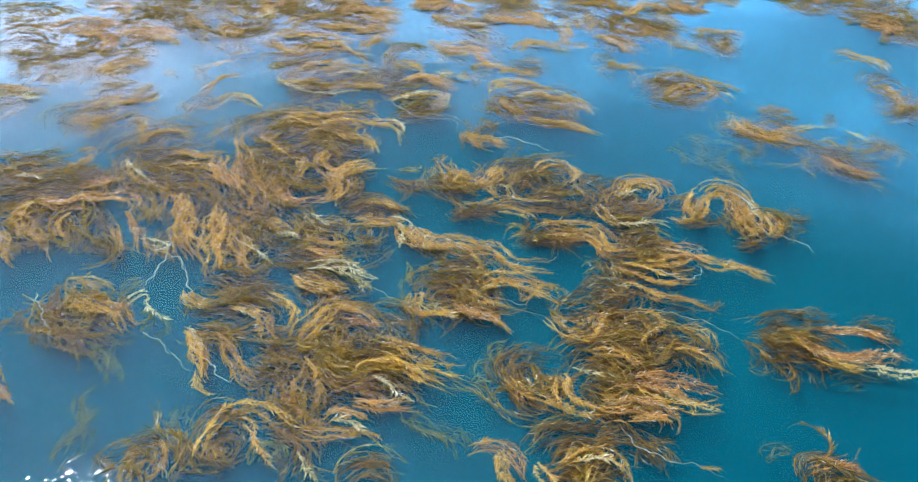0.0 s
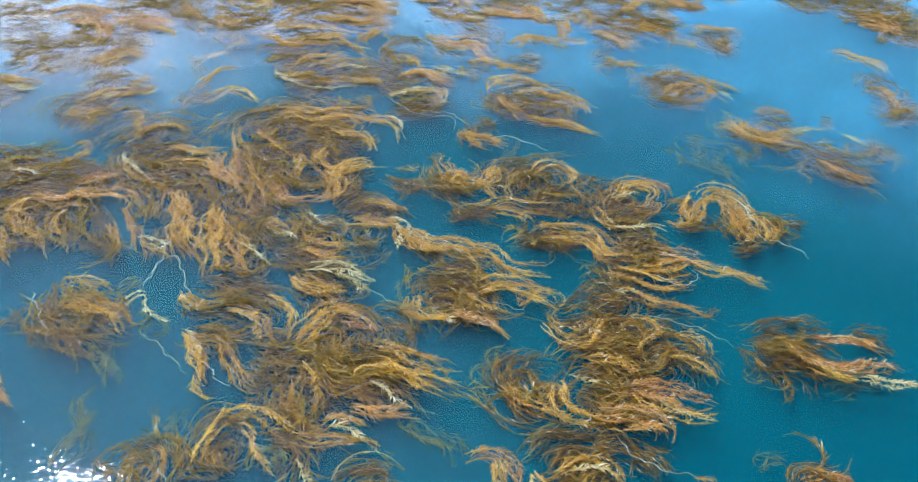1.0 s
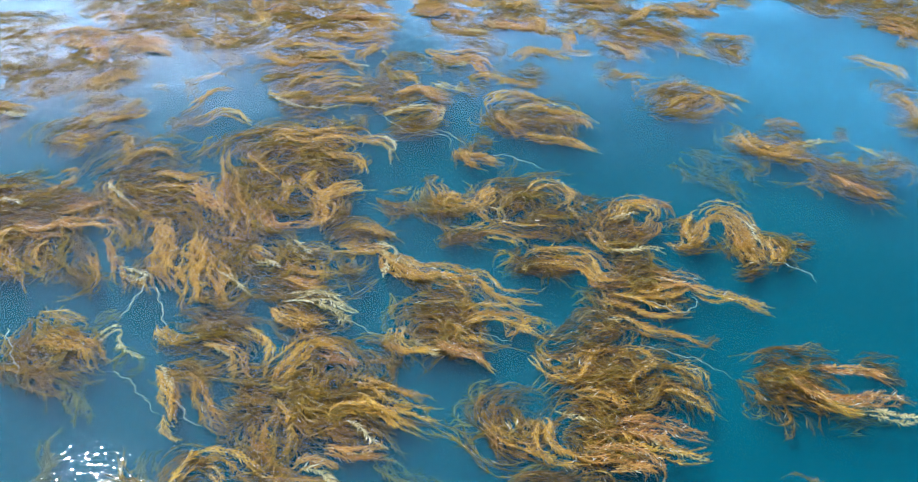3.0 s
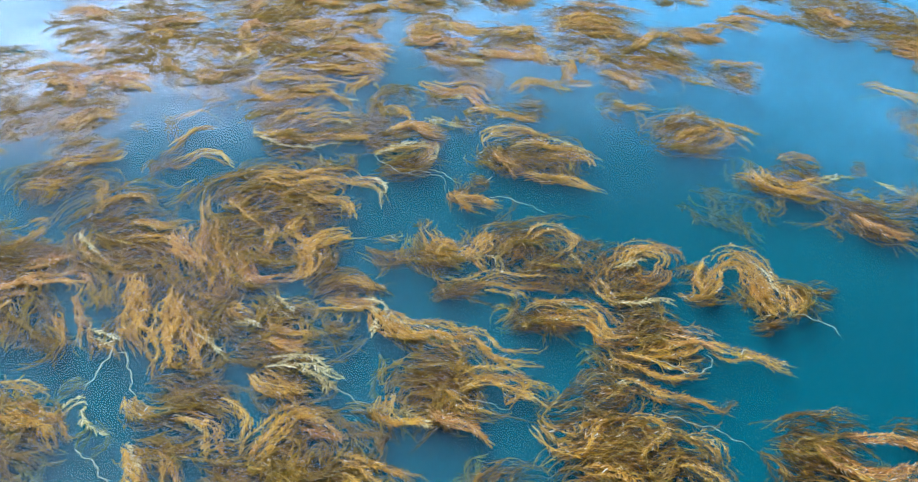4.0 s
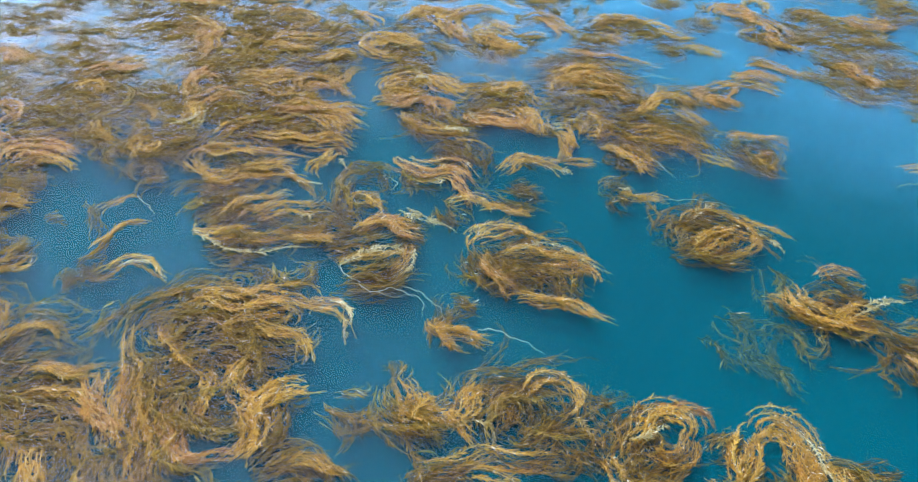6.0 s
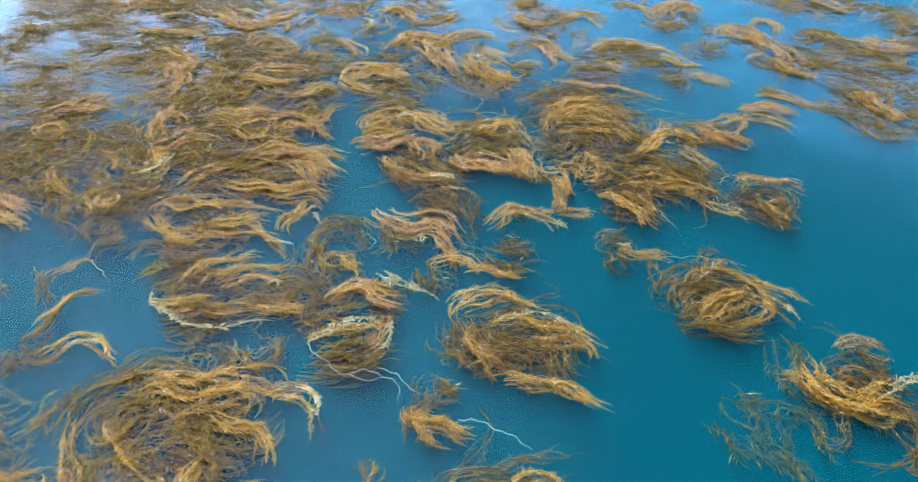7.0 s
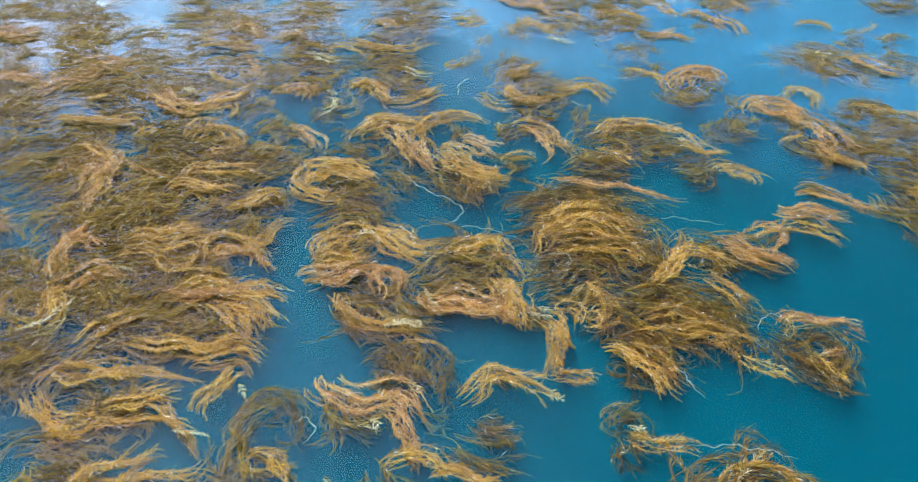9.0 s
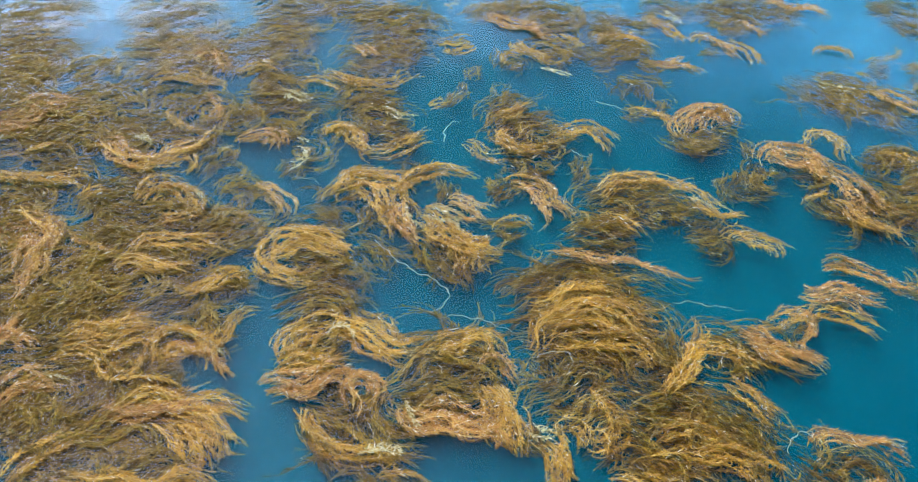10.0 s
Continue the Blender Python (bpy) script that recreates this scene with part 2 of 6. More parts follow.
def strand(points, radius, blade, width, gap, angle, fine):
    """A stem with pairs of narrow pointed blades along it, bent towards its tip, like a feather: points and triangles."""
    n = len(points)
    ahead = np.gradient(points, axis=0)
    ahead /= np.linalg.norm(ahead, axis=1, keepdims=True) + 1e-9
    side = np.cross((0.0, 0.0, 1.0), ahead)
    side /= np.linalg.norm(side, axis=1, keepdims=True) + 1e-9
    above = np.cross(ahead, side)
    thin = radius * np.linspace(1.0, 0.45, n)[:, None]
    ring = np.stack([points + side * thin, points - side * thin * 0.6 + above * thin, points - side * thin * 0.6 - above * thin], 1)
    verts = [ring.reshape(-1, 3)]
    i = np.arange(n - 1)[:, None] * 3
    tris = []
    for a, b in ((0, 1), (2, 0)) if fine else ((0, 1), (1, 2), (2, 0)):
        tris += [np.hstack([i + a, i + b, i + 3 + a]), np.hstack([i + b, i + 3 + b, i + 3 + a])]
    along = np.r_[0.0, np.cumsum(np.linalg.norm(np.diff(points, axis=0), axis=1))]
    total = along[-1]
    m = max(3, int(total / gap))
    at = (np.arange(m) + rng.uniform(-0.3, 0.3, m)).clip(0) / m * total
    base = np.stack([np.interp(at, along, points[:, k]) for k in range(3)], 1)
    f = np.stack([np.interp(at, along, ahead[:, k]) for k in range(3)], 1)
    g = np.stack([np.interp(at, along, side[:, k]) for k in range(3)], 1)
    part_way = at / total
    size = (0.45 + 0.55 * np.minimum(1.0, part_way * 5.0)) * np.minimum(1.0, 0.25 + 2.6 * (1.0 - part_way))
    # tufts: the blades grow longer and shorter along the stem
    size = size * (0.82 + 0.30 * np.sin(at * rng.uniform(30.0, 55.0) + rng.uniform(0, 6.283)))
    base_n = n * 3
    up_way = np.array([0, 0, 1.0])
    for sign in (1.0, -1.0):
        keep = rng.random(m) < 0.9
        k = int(keep.sum())
        spread = angle * rng.uniform(0.45, 1.5, k)[:, None]
        up = rng.normal(0.05, 0.30, k)[:, None]
        out = f[keep] * np.cos(spread) + sign * g[keep] * np.sin(spread) + up_way * up
        cross = np.cross(out, (0.0, 0.0, 1.0))
        cross /= np.linalg.norm(cross, axis=1, keepdims=True) + 1e-9
        cross = cross + up_way * rng.normal(0.0, 0.45, k)[:, None]
        ln = (blade * size[keep] * rng.uniform(0.55, 1.3, k))[:, None]
        wd = (width * (0.4 + 0.6 * size[keep]))[:, None] * 0.5
        b = base[keep]
        tip = b + out * ln + f[keep] * ln * 0.22 + up_way * ln * rng.normal(-0.06, 0.12, k)[:, None]
        middle = b + out * ln * 0.5
        if fine:
            leaf = np.stack([middle + cross * wd, tip, b - cross * wd * 0.3], 1)
            j = base_n + np.arange(k)[:, None] * 3
            tris += [np.hstack([j, j + 1, j + 2])]
        else:
            leaf = np.stack([b, middle + cross * wd + [0, 0, 0.0012], tip, middle - cross * wd + [0, 0, 0.0012]], 1)
            j = base_n + np.arange(k)[:, None] * 4
            tris += [np.hstack([j, j + 1, j + 3]), np.hstack([j + 1, j + 2, j + 3])]
        verts.append(leaf.reshape(-1, 3))
        base_n += leaf.shape[1] * k
    return np.concatenate(verts), np.concatenate(tris)


def tri_mesh(name, verts, tris):
    mesh = bpy.data.meshes.new(name)
    mesh.vertices.add(len(verts))
    mesh.vertices.foreach_set("co", np.asarray(verts, np.float32).ravel())
    mesh.loops.add(len(tris) * 3)
    mesh.loops.foreach_set("vertex_index", np.asarray(tris, np.int32).ravel())
    mesh.polygons.add(len(tris))
    mesh.polygons.foreach_set("loop_start", np.arange(len(tris), dtype=np.int32) * 3)
    mesh.update(calc_edges=True)
    return mesh


# the rib of a frond is paler than its blades
RIB = {"olive": "rib_dark", "gold": "rib", "rust": "rib"}
PART_NAME = {"under": "lower_fronds", "stem": "bare_stem", "sunk": "sunken_frond"}
PART_LABEL = {"under": "dull fronds lying just under water", "pale": "bleached cream frond", "rust": "rusty orange frond", "stem": "thin pale bare stem", "sunk": "frond sunk dimly under water"}


def lock(bed, kind, x, y, heading, length, b1, b2, b3, width):
    """A lock of fronds that lie side by side along one course, as parts of the clump bed."""
    gap, strands, radius, blade, blade_width, blade_gap, low, high, wave, angle = HABIT[kind]
    count = 1 if kind == "stem" else max(1, round(width / gap))
    n = 9 + int(length * (60 if kind == "stem" else 15))
    stray = STRAY[kind] * min(1.0, 0.25 + width / 0.30)
    origin = np.array(bed.location)
    coarse = 1.0 + 0.28 * max(0.0, min(4.0, y - 10.6))
    swing = rng.uniform(0, 6.283, 2)
    for c in range(count):
        off = rng.normal(0.0, stray, 4) * (7.0, 26.0, 34.0, 26.0)
        if kind == "olive" and width > 0.2 and rng.random() < 0.25:
            off = off + np.array((0.0, 40.0, 190.0, 0.0)) * rng.choice((-1.0, 1.0)) * rng.uniform(0.5, 1.1)
        s, spine, normal = course(x, y, heading + off[0], length * (1.0 + 0.1 * stray * rng.normal()), b1 + off[1], b2 + off[2], b3 + off[3], n)
        together = min(0.16 * width, 0.04) * (np.sin(length * s * 11.0 + swing[0]) + 0.6 * np.sin(length * s * 19.0 + swing[1]))
        if kind == "stem":
            together = 0.010 * np.sin(length * s * 31.0 + swing[0]) + 0.006 * np.sin(length * s * 67.0 + swing[1])
        spine = spine + normal * together[:, None]
        u = 0.0 if count == 1 else (2.0 * (c + 0.5) / count - 1.0) * 0.9 + rng.normal(0, 0.06)
        level = rng.uniform(low, high) + 0.014 * min(1.0, max(0.0, (y - 8.5) / 3.0))
        if c == 0 or kind != "under":
            verts, tris, ribs, base = [], [], [], 0
        for k in range(strands):
            v = u + rng.normal(0.0, 0.9 / max(count, 2)) * (k > 0)
            first = 0.0 if count == 1 and k == 0 else rng.uniform(0.0, 0.10 if kind in RIB and kind != "olive" else 0.28)
            last = 1.0 if count == 1 and k == 0 else rng.uniform(0.84 if kind in RIB and kind != "olive" else 0.70, 1.0)
            q = np.linspace(first, last, max(7, int(n * (last - first))))
            line = np.stack([np.interp(q, s, spine[:, 0]), np.interp(q, s, spine[:, 1])], 1)
            across = np.stack([np.interp(q, s, normal[:, 0]), np.interp(q, s, normal[:, 1])], 1)
            body = 0.62 + 0.38 * np.sin(np.pi * np.minimum(1.0, q * 1.15 + 0.12))
            phase = rng.uniform(0, 6.283, 4)
            long = length * q
            sway = wave * (np.sin(long * 9.0 + phase[0]) + 0.5 * np.sin(long * 23.0 + phase[1])) * (0.4 if kind == "stem" else 1.0)
            flare = min(0.5 * width * 0.4, 0.05) * rng.normal(0, 1.0) * np.clip((q - 0.55) / 0.45, 0, 1) ** 2
            shift = 0.5 * width * v * body + sway * min(1.0, width / 0.08 + 0.25) + flare
            line = line + across * shift[:, None]
            height = level + rng.normal(0, 0.005) + 0.010 * np.sin(long * 7.0 + phase[2]) - 0.045 * np.clip((q - 0.7) / 0.3, 0, 1) ** 2 * rng.random() - 0.03 * np.clip(1.0 - q / 0.15, 0, 1) * rng.random()
            p = np.column_stack([line, height]) - origin
            a, t = strand(p, radius, blade, blade_width * coarse, blade_gap * coarse, angle, kind in FINE)
            verts.append(a)
            tris.append(t + base)
            ribs.append(np.arange(len(t)) < (len(q) - 1) * (4 if kind in FINE else 6))
            base += len(a)
        if kind == "under" and c < count - 1:
            continue
        verts, tris = np.concatenate(verts), np.concatenate(tris)
        mesh = tri_mesh("frond", verts, tris)
        mesh.materials.append(KELP[kind])
        if kind in RIB:
            mesh.materials.append(KELP[RIB[kind]])
            mesh.polygons.foreach_set("material_index", np.concatenate(ribs).astype(np.int32))
        ob = new(PART_NAME.get(kind, "frond"), mesh)
        ob.parent = bed
        if kind in PART_LABEL:
            tagged(ob, PART_LABEL[kind])
    if kind == "olive":
        lock(bed, "under", x, y, heading, length * 0.92, b1, b2, b3, width * 0.8)


bed = clump("olive seaweed clump trailing thin fronds on open water", -2.58, 4.30)
lock(bed, "olive", -2.58, 4.30, 320, 0.85, -37, 86, 43, 0.405)
lock(bed, "olive", -2.54, 4.44, 317, 0.78, 29, -126, 163, 0.263)
lock(bed, "gold", -2.48, 4.40, 60, 0.38, -220, 135, 0, 0.092)
lock(bed, "olive", -2.60, 4.24, 313, 0.91, -90, 292, -127, 0.221)
lock(bed, "gold", -2.36, 4.09, 48, 0.33, -153, 96, 0, 0.078)
lock(bed, "gold", -2.35, 4.27, 349, 0.56, -57, 39, 0, 0.117)
lock(bed, "stem", -2.60, 4.24, 304, 0.56, 0, -0, 0, 0.013)
lock(bed, "stem", -1.82, 3.99, 323, 0.52, 57, -221, 179, 0.015)
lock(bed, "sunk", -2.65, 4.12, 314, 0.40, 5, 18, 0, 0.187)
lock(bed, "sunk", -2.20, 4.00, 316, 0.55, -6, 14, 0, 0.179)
bed = clump("pale cream seaweed sprig partly under the water", -1.86, 4.27)
lock(bed, "pale", -1.86, 4.27, 274, 0.30, 70, 27, 0, 0.056)
lock(bed, "sunk", -2.14, 4.39, 61, 0.22, 20, -31, 0, 0.140)
lock(bed, "pale", -1.99, 4.20, 55, 0.17, 43, -73, 0, 0.081)
lock(bed, "stem", -1.92, 4.82, 271, 0.43, -2, -5, 0, 0.014)
lock(bed, "sunk", -1.92, 4.32, 357, 0.40, -171, 84, 0, 0.109)
bed = clump("large tangled golden brown seaweed mat with pale frond tips", -1.67, 4.37)
lock(bed, "gold", -1.67, 4.37, 319, 0.29, 41, -10, 0, 0.111)
lock(bed, "olive", -1.62, 4.44, 293, 0.70, 282, -199, -59, 0.300)
lock(bed, "gold", -1.37, 4.27, 1, 0.57, -52, -118, 106, 0.095)
lock(bed, "pale", -1.35, 4.27, 343, 0.30, 4, -25, 0, 0.060)
lock(bed, "gold", -1.16, 4.40, 333, 0.46, 68, -267, 138, 0.076)
lock(bed, "olive", -1.53, 4.11, 338, 0.44, 25, -6, 0, 0.346)
lock(bed, "gold", -1.58, 4.02, 314, 0.57, -30, 14, -7, 0.107)
lock(bed, "gold", -1.38, 3.63, 304, 0.24, -10, 56, 0, 0.049)
lock(bed, "gold", -1.37, 4.04, 338, 0.66, -185, 165, 67, 0.060)
lock(bed, "stem", -1.49, 3.87, 328, 0.44, 43, -275, 257, 0.015)
lock(bed, "pale", -1.55, 4.05, 314, 0.30, -38, 26, 0, 0.043)
lock(bed, "pale", -1.01, 4.63, 48, 0.70, -59, -174, 175, 0.126)
lock(bed, "pale", -0.80, 4.73, 4, 0.40, -88, 41, 0, 0.091)
lock(bed, "stem", -0.49, 4.58, 317, 0.31, 50, -11, 0, 0.023)
lock(bed, "olive", -1.00, 4.57, 26, 0.47, -69, 2, 0, 0.342)
lock(bed, "gold", -1.01, 4.64, 304, 0.44, 106, -28, 0, 0.182)
lock(bed, "olive", -1.63, 4.55, 2, 0.63, -0, 0, 0, 0.424)
lock(bed, "olive", -1.15, 4.08, 322, 0.41, 32, 62, 0, 0.239)
bed = clump("broad tangled olive and gold seaweed mat with frayed orange ends", -0.87, 3.97)
lock(bed, "gold", -0.87, 3.97, 62, 0.69, 75, -201, 21, 0.152)
lock(bed, "olive", -0.86, 3.90, 31, 0.90, 357, -1055, 629, 0.371)
lock(bed, "olive", -1.07, 3.92, 337, 1.02, 22, -46, 20, 0.402)
lock(bed, "olive", -0.92, 3.89, 352, 1.09, 61, -164, 99, 0.447)
lock(bed, "gold", -0.36, 3.95, 337, 0.59, -18, 83, -48, 0.109)
lock(bed, "gold", -0.38, 4.09, 332, 0.56, -33, 303, -318, 0.100)
lock(bed, "rust", -0.43, 3.50, 6, 0.40, 17, -81, 90, 0.101)
lock(bed, "pale", -0.34, 3.71, 328, 0.31, 20, -5, 0, 0.063)
lock(bed, "olive", -0.91, 3.68, 311, 0.67, -101, 304, -148, 0.272)
lock(bed, "gold", -0.84, 3.69, 292, 0.49, 16, -86, 174, 0.072)
lock(bed, "gold", -0.72, 3.29, 2, 0.53, -23, 14, -1, 0.091)
lock(bed, "pale", -0.52, 3.35, 351, 0.26, -21, 6, 0, 0.041)
lock(bed, "rust", -0.55, 3.35, 45, 0.27, -103, 51, 0, 0.062)
lock(bed, "olive", -0.47, 3.73, 359, 0.38, -6, -37, 0, 0.261)
lock(bed, "olive", -0.42, 4.38, 27, 0.45, -174, 77, 0, 0.281)
lock(bed, "olive", -0.83, 4.11, 333, 0.60, -25, -20, 0, 0.229)
lock(bed, "rust", -0.62, 4.31, 354, 0.33, -52, 25, 0, 0.105)
lock(bed, "gold", -0.42, 3.74, 122, 0.63, -657, 950, -449, 0.084)
lock(bed, "olive", -0.65, 3.97, 317, 0.58, -7, -16, 0, 0.302)
lock(bed, "olive", -1.12, 3.87, 311, 0.41, 84, 40, 0, 0.345)
lock(bed, "gold", -0.77, 3.85, 298, 0.42, 63, -107, 0, 0.055)
lock(bed, "olive", -0.46, 4.16, 299, 0.50, 37, 23, 0, 0.366)
bed = clump("curled olive seaweed clump with a gold outer edge", -0.97, 3.02)
lock(bed, "olive", -0.97, 3.02, 212, 0.75, -124, -372, 309, 0.206)
lock(bed, "gold", -1.18, 2.99, 86, 0.84, 91, -601, 399, 0.088)
lock(bed, "rust", -1.02, 3.31, 10, 0.44, -357, 540, -230, 0.050)
lock(bed, "olive", -0.92, 3.30, 11, 0.62, -123, -157, 259, 0.122)
lock(bed, "pale", -0.66, 3.08, 331, 0.25, -35, 11, 0, 0.059)
lock(bed, "olive", -1.17, 3.19, 286, 0.30, -11, 126, 0, 0.181)
lock(bed, "olive", -1.26, 3.26, 59, 0.41, -102, 16, 0, 0.150)
lock(bed, "sunk", -1.40, 3.53, 257, 0.42, 100, -48, 0, 0.129)
lock(bed, "sunk", -0.85, 3.09, 156, 0.29, -403, 133, 0, 0.154)
bed = clump("small ring shaped seaweed clump floating alone", -1.29, 2.81)
lock(bed, "olive", -1.29, 2.81, 135, 0.82, -472, 1682, -1059, 0.221)
lock(bed, "gold", -1.43, 3.12, 316, 0.32, -4, -100, 0, 0.050)
lock(bed, "olive", -1.45, 2.79, 90, 0.26, 135, -245, 0, 0.156)
lock(bed, "stem", -1.34, 2.97, 300, 0.13, 0, 0, 0, 0.008)
lock(bed, "olive", -1.72, 3.05, 339, 0.15, -4, -8, 0, 0.051)
bed = clump("low seaweed clump barely breaking the water", -0.44, 2.90)
lock(bed, "olive", -0.44, 2.90, 16, 0.49, 377, -986, 540, 0.146)
lock(bed, "gold", -0.35, 3.04, 17, 0.24, 76, -134, 0, 0.040)
lock(bed, "sunk", -0.30, 3.09, 32, 0.14, 0, 0, 0, 0.197)
bed = clump("seaweed fronds sunk deep in the water", -1.91, 2.92)
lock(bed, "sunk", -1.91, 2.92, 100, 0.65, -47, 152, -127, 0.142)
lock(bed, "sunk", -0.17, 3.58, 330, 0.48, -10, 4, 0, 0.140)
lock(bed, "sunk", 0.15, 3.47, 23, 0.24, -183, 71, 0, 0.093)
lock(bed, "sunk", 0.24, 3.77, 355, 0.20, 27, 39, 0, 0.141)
bed = clump("orange seaweed frond tip breaking the water", -2.56, 3.48)
lock(bed, "rust", -2.56, 3.48, 351, 0.33, -95, 56, 0, 0.068)
lock(bed, "rust", -2.63, 3.63, 325, 0.27, -6, -4, 0, 0.057)
bed = clump("spreading seaweed clump under a long golden frond", -0.38, 5.37)
lock(bed, "gold", -0.38, 5.37, 269, 0.76, 361, -534, 255, 0.214)
lock(bed, "gold", -0.11, 5.19, 346, 0.98, 27, -170, 160, 0.178)
lock(bed, "pale", -0.33, 5.26, 350, 0.41, -2, -7, 0, 0.072)
lock(bed, "olive", -0.13, 4.96, 324, 0.56, 54, -6, 0, 0.452)
lock(bed, "olive", -0.17, 4.60, 47, 0.73, -343, 532, -233, 0.483)
lock(bed, "olive", -0.12, 4.49, 60, 0.55, -19, -85, 0, 0.410)
lock(bed, "gold", -0.20, 4.58, 294, 0.54, -162, 738, -535, 0.116)
lock(bed, "pale", -0.10, 4.41, 328, 0.31, 34, -2, 0, 0.080)
lock(bed, "rust", 0.07, 4.46, 335, 0.53, 40, -212, 168, 0.123)
lock(bed, "gold", 0.25, 4.67, 14, 0.64, -17, -113, 92, 0.113)
lock(bed, "gold", 0.55, 4.53, 26, 0.36, 286, -425, 0, 0.075)
lock(bed, "gold", 0.14, 4.59, 332, 0.38, -4, 26, 0, 0.095)
lock(bed, "gold", 0.29, 4.74, 33, 0.42, -27, -9, 0, 0.090)
lock(bed, "stem", 0.14, 4.66, 338, 0.47, 1, 4, 0, 0.018)
lock(bed, "olive", 0.24, 4.34, 146, 0.45, -128, 21, 0, 0.172)
lock(bed, "sunk", -0.25, 5.00, 246, 0.42, 72, -0, 0, 0.126)
bed = clump("slender golden seaweed frond over olive strands", 1.19, 4.80)
lock(bed, "gold", 1.19, 4.80, 358, 0.70, -51, 31, 5, 0.119)
lock(bed, "olive", 0.97, 4.70, 32, 0.37, -63, 22, 0, 0.314)
lock(bed, "sunk", 0.97, 5.09, 7, 0.22, 0, 0, 0, 0.277)
lock(bed, "pale", 1.21, 4.82, 349, 0.16, 0, 0, 0, 0.054)
lock(bed, "olive", 1.82, 4.62, 55, 0.17, 0, 0, 0, 0.054)
bed = clump("large swirling olive seaweed clump fanning out in orange tips", 0.69, 4.54)
lock(bed, "olive", 0.69, 4.54, 8, 0.73, -56, 63, 25, 0.334)
lock(bed, "gold", 0.69, 4.42, 299, 0.77, -22, 696, -627, 0.128)
lock(bed, "gold", 1.25, 4.47, 56, 0.54, -212, -442, 498, 0.090)
lock(bed, "olive", 0.86, 4.17, 6, 1.04, 390, -1047, 631, 0.392)
lock(bed, "gold", 1.56, 4.40, 21, 0.35, -93, -56, 0, 0.079)
lock(bed, "olive", 1.05, 4.13, 354, 0.87, 268, -685, 366, 0.387)
lock(bed, "gold", 1.49, 4.17, 1, 0.37, -60, 11, 0, 0.079)
lock(bed, "olive", 0.79, 3.98, 35, 0.81, -97, 15, 53, 0.546)
lock(bed, "olive", 0.76, 3.60, 181, 1.05, -105, -257, 154, 0.239)
lock(bed, "olive", 0.77, 3.68, 111, 0.54, 426, -1143, 625, 0.249)
lock(bed, "olive", 0.74, 3.63, 79, 0.42, -34, 96, 0, 0.157)
lock(bed, "olive", 0.86, 3.88, 10, 0.67, -126, 153, -12, 0.340)
lock(bed, "gold", 0.43, 3.79, 305, 0.58, 78, 11, -57, 0.094)
lock(bed, "gold", 0.75, 3.88, 289, 0.56, -53, 383, -292, 0.122)
lock(bed, "rust", 0.99, 3.67, 343, 0.54, 188, -261, -30, 0.214)
lock(bed, "rust", 1.14, 3.87, 29, 0.65, -74, -68, 106, 0.137)
lock(bed, "gold", 1.24, 3.88, 327, 0.59, -93, 295, -162, 0.099)
lock(bed, "rust", 1.15, 3.59, 358, 0.32, 51, -112, 0, 0.104)
lock(bed, "rust", 1.27, 3.84, 356, 0.30, 9, -73, 0, 0.082)
lock(bed, "pale", 0.86, 3.94, 340, 0.24, -2, 1, 0, 0.036)
lock(bed, "pale", 1.37, 3.79, 326, 0.39, 5, 44, 0, 0.040)
lock(bed, "stem", 1.40, 4.60, 307, 0.61, 185, -239, 53, 0.025)
lock(bed, "olive", 0.89, 3.79, 332, 0.41, 0, -27, 0, 0.263)
lock(bed, "gold", 0.94, 4.10, 10, 0.43, -63, -3, 0, 0.076)
lock(bed, "sunk", 0.40, 3.89, 127, 0.35, -131, 57, 0, 0.147)
lock(bed, "olive", 0.96, 4.40, 317, 0.40, 53, 17, 0, 0.331)
bed = clump("seaweed clump with gold strands cut by a trailing pale stem", 0.63, 3.15)
lock(bed, "olive", 0.63, 3.15, 43, 0.81, 194, -689, 396, 0.398)
lock(bed, "rust", 0.26, 3.21, 8, 0.48, 220, -781, 465, 0.095)
lock(bed, "gold", 0.41, 3.24, 315, 0.31, -73, 35, 0, 0.100)
lock(bed, "gold", 0.70, 3.16, 21, 0.60, 132, -459, 217, 0.099)
lock(bed, "olive", 0.74, 3.03, 66, 0.47, -116, 46, 0, 0.249)
lock(bed, "olive", 1.17, 3.48, 327, 0.31, -32, -23, 0, 0.181)
lock(bed, "stem", 1.12, 3.50, 279, 0.65, 140, 22, -100, 0.022)
lock(bed, "gold", 1.52, 3.23, 359, 0.13, 0, 0, 0, 0.041)
lock(bed, "olive", 0.67, 2.95, 43, 0.51, -82, 27, 0, 0.292)
lock(bed, "gold", 0.67, 3.19, 304, 0.27, -60, 25, 0, 0.098)
lock(bed, "sunk", 0.59, 3.49, 30, 0.35, -2, 25, 0, 0.199)
lock(bed, "pale", 0.83, 3.20, 23, 0.30, -14, -54, 0, 0.058)
bed = clump("olive seaweed clump drawn out into pale tips", 2.03, 4.45)
lock(bed, "olive", 2.03, 4.45, 67, 0.75, -279, 235, -14, 0.362)
lock(bed, "olive", 2.04, 4.43, 302, 0.65, 78, 10, -61, 0.339)
lock(bed, "rust", 2.25, 4.43, 336, 0.71, -107, 337, -184, 0.161)
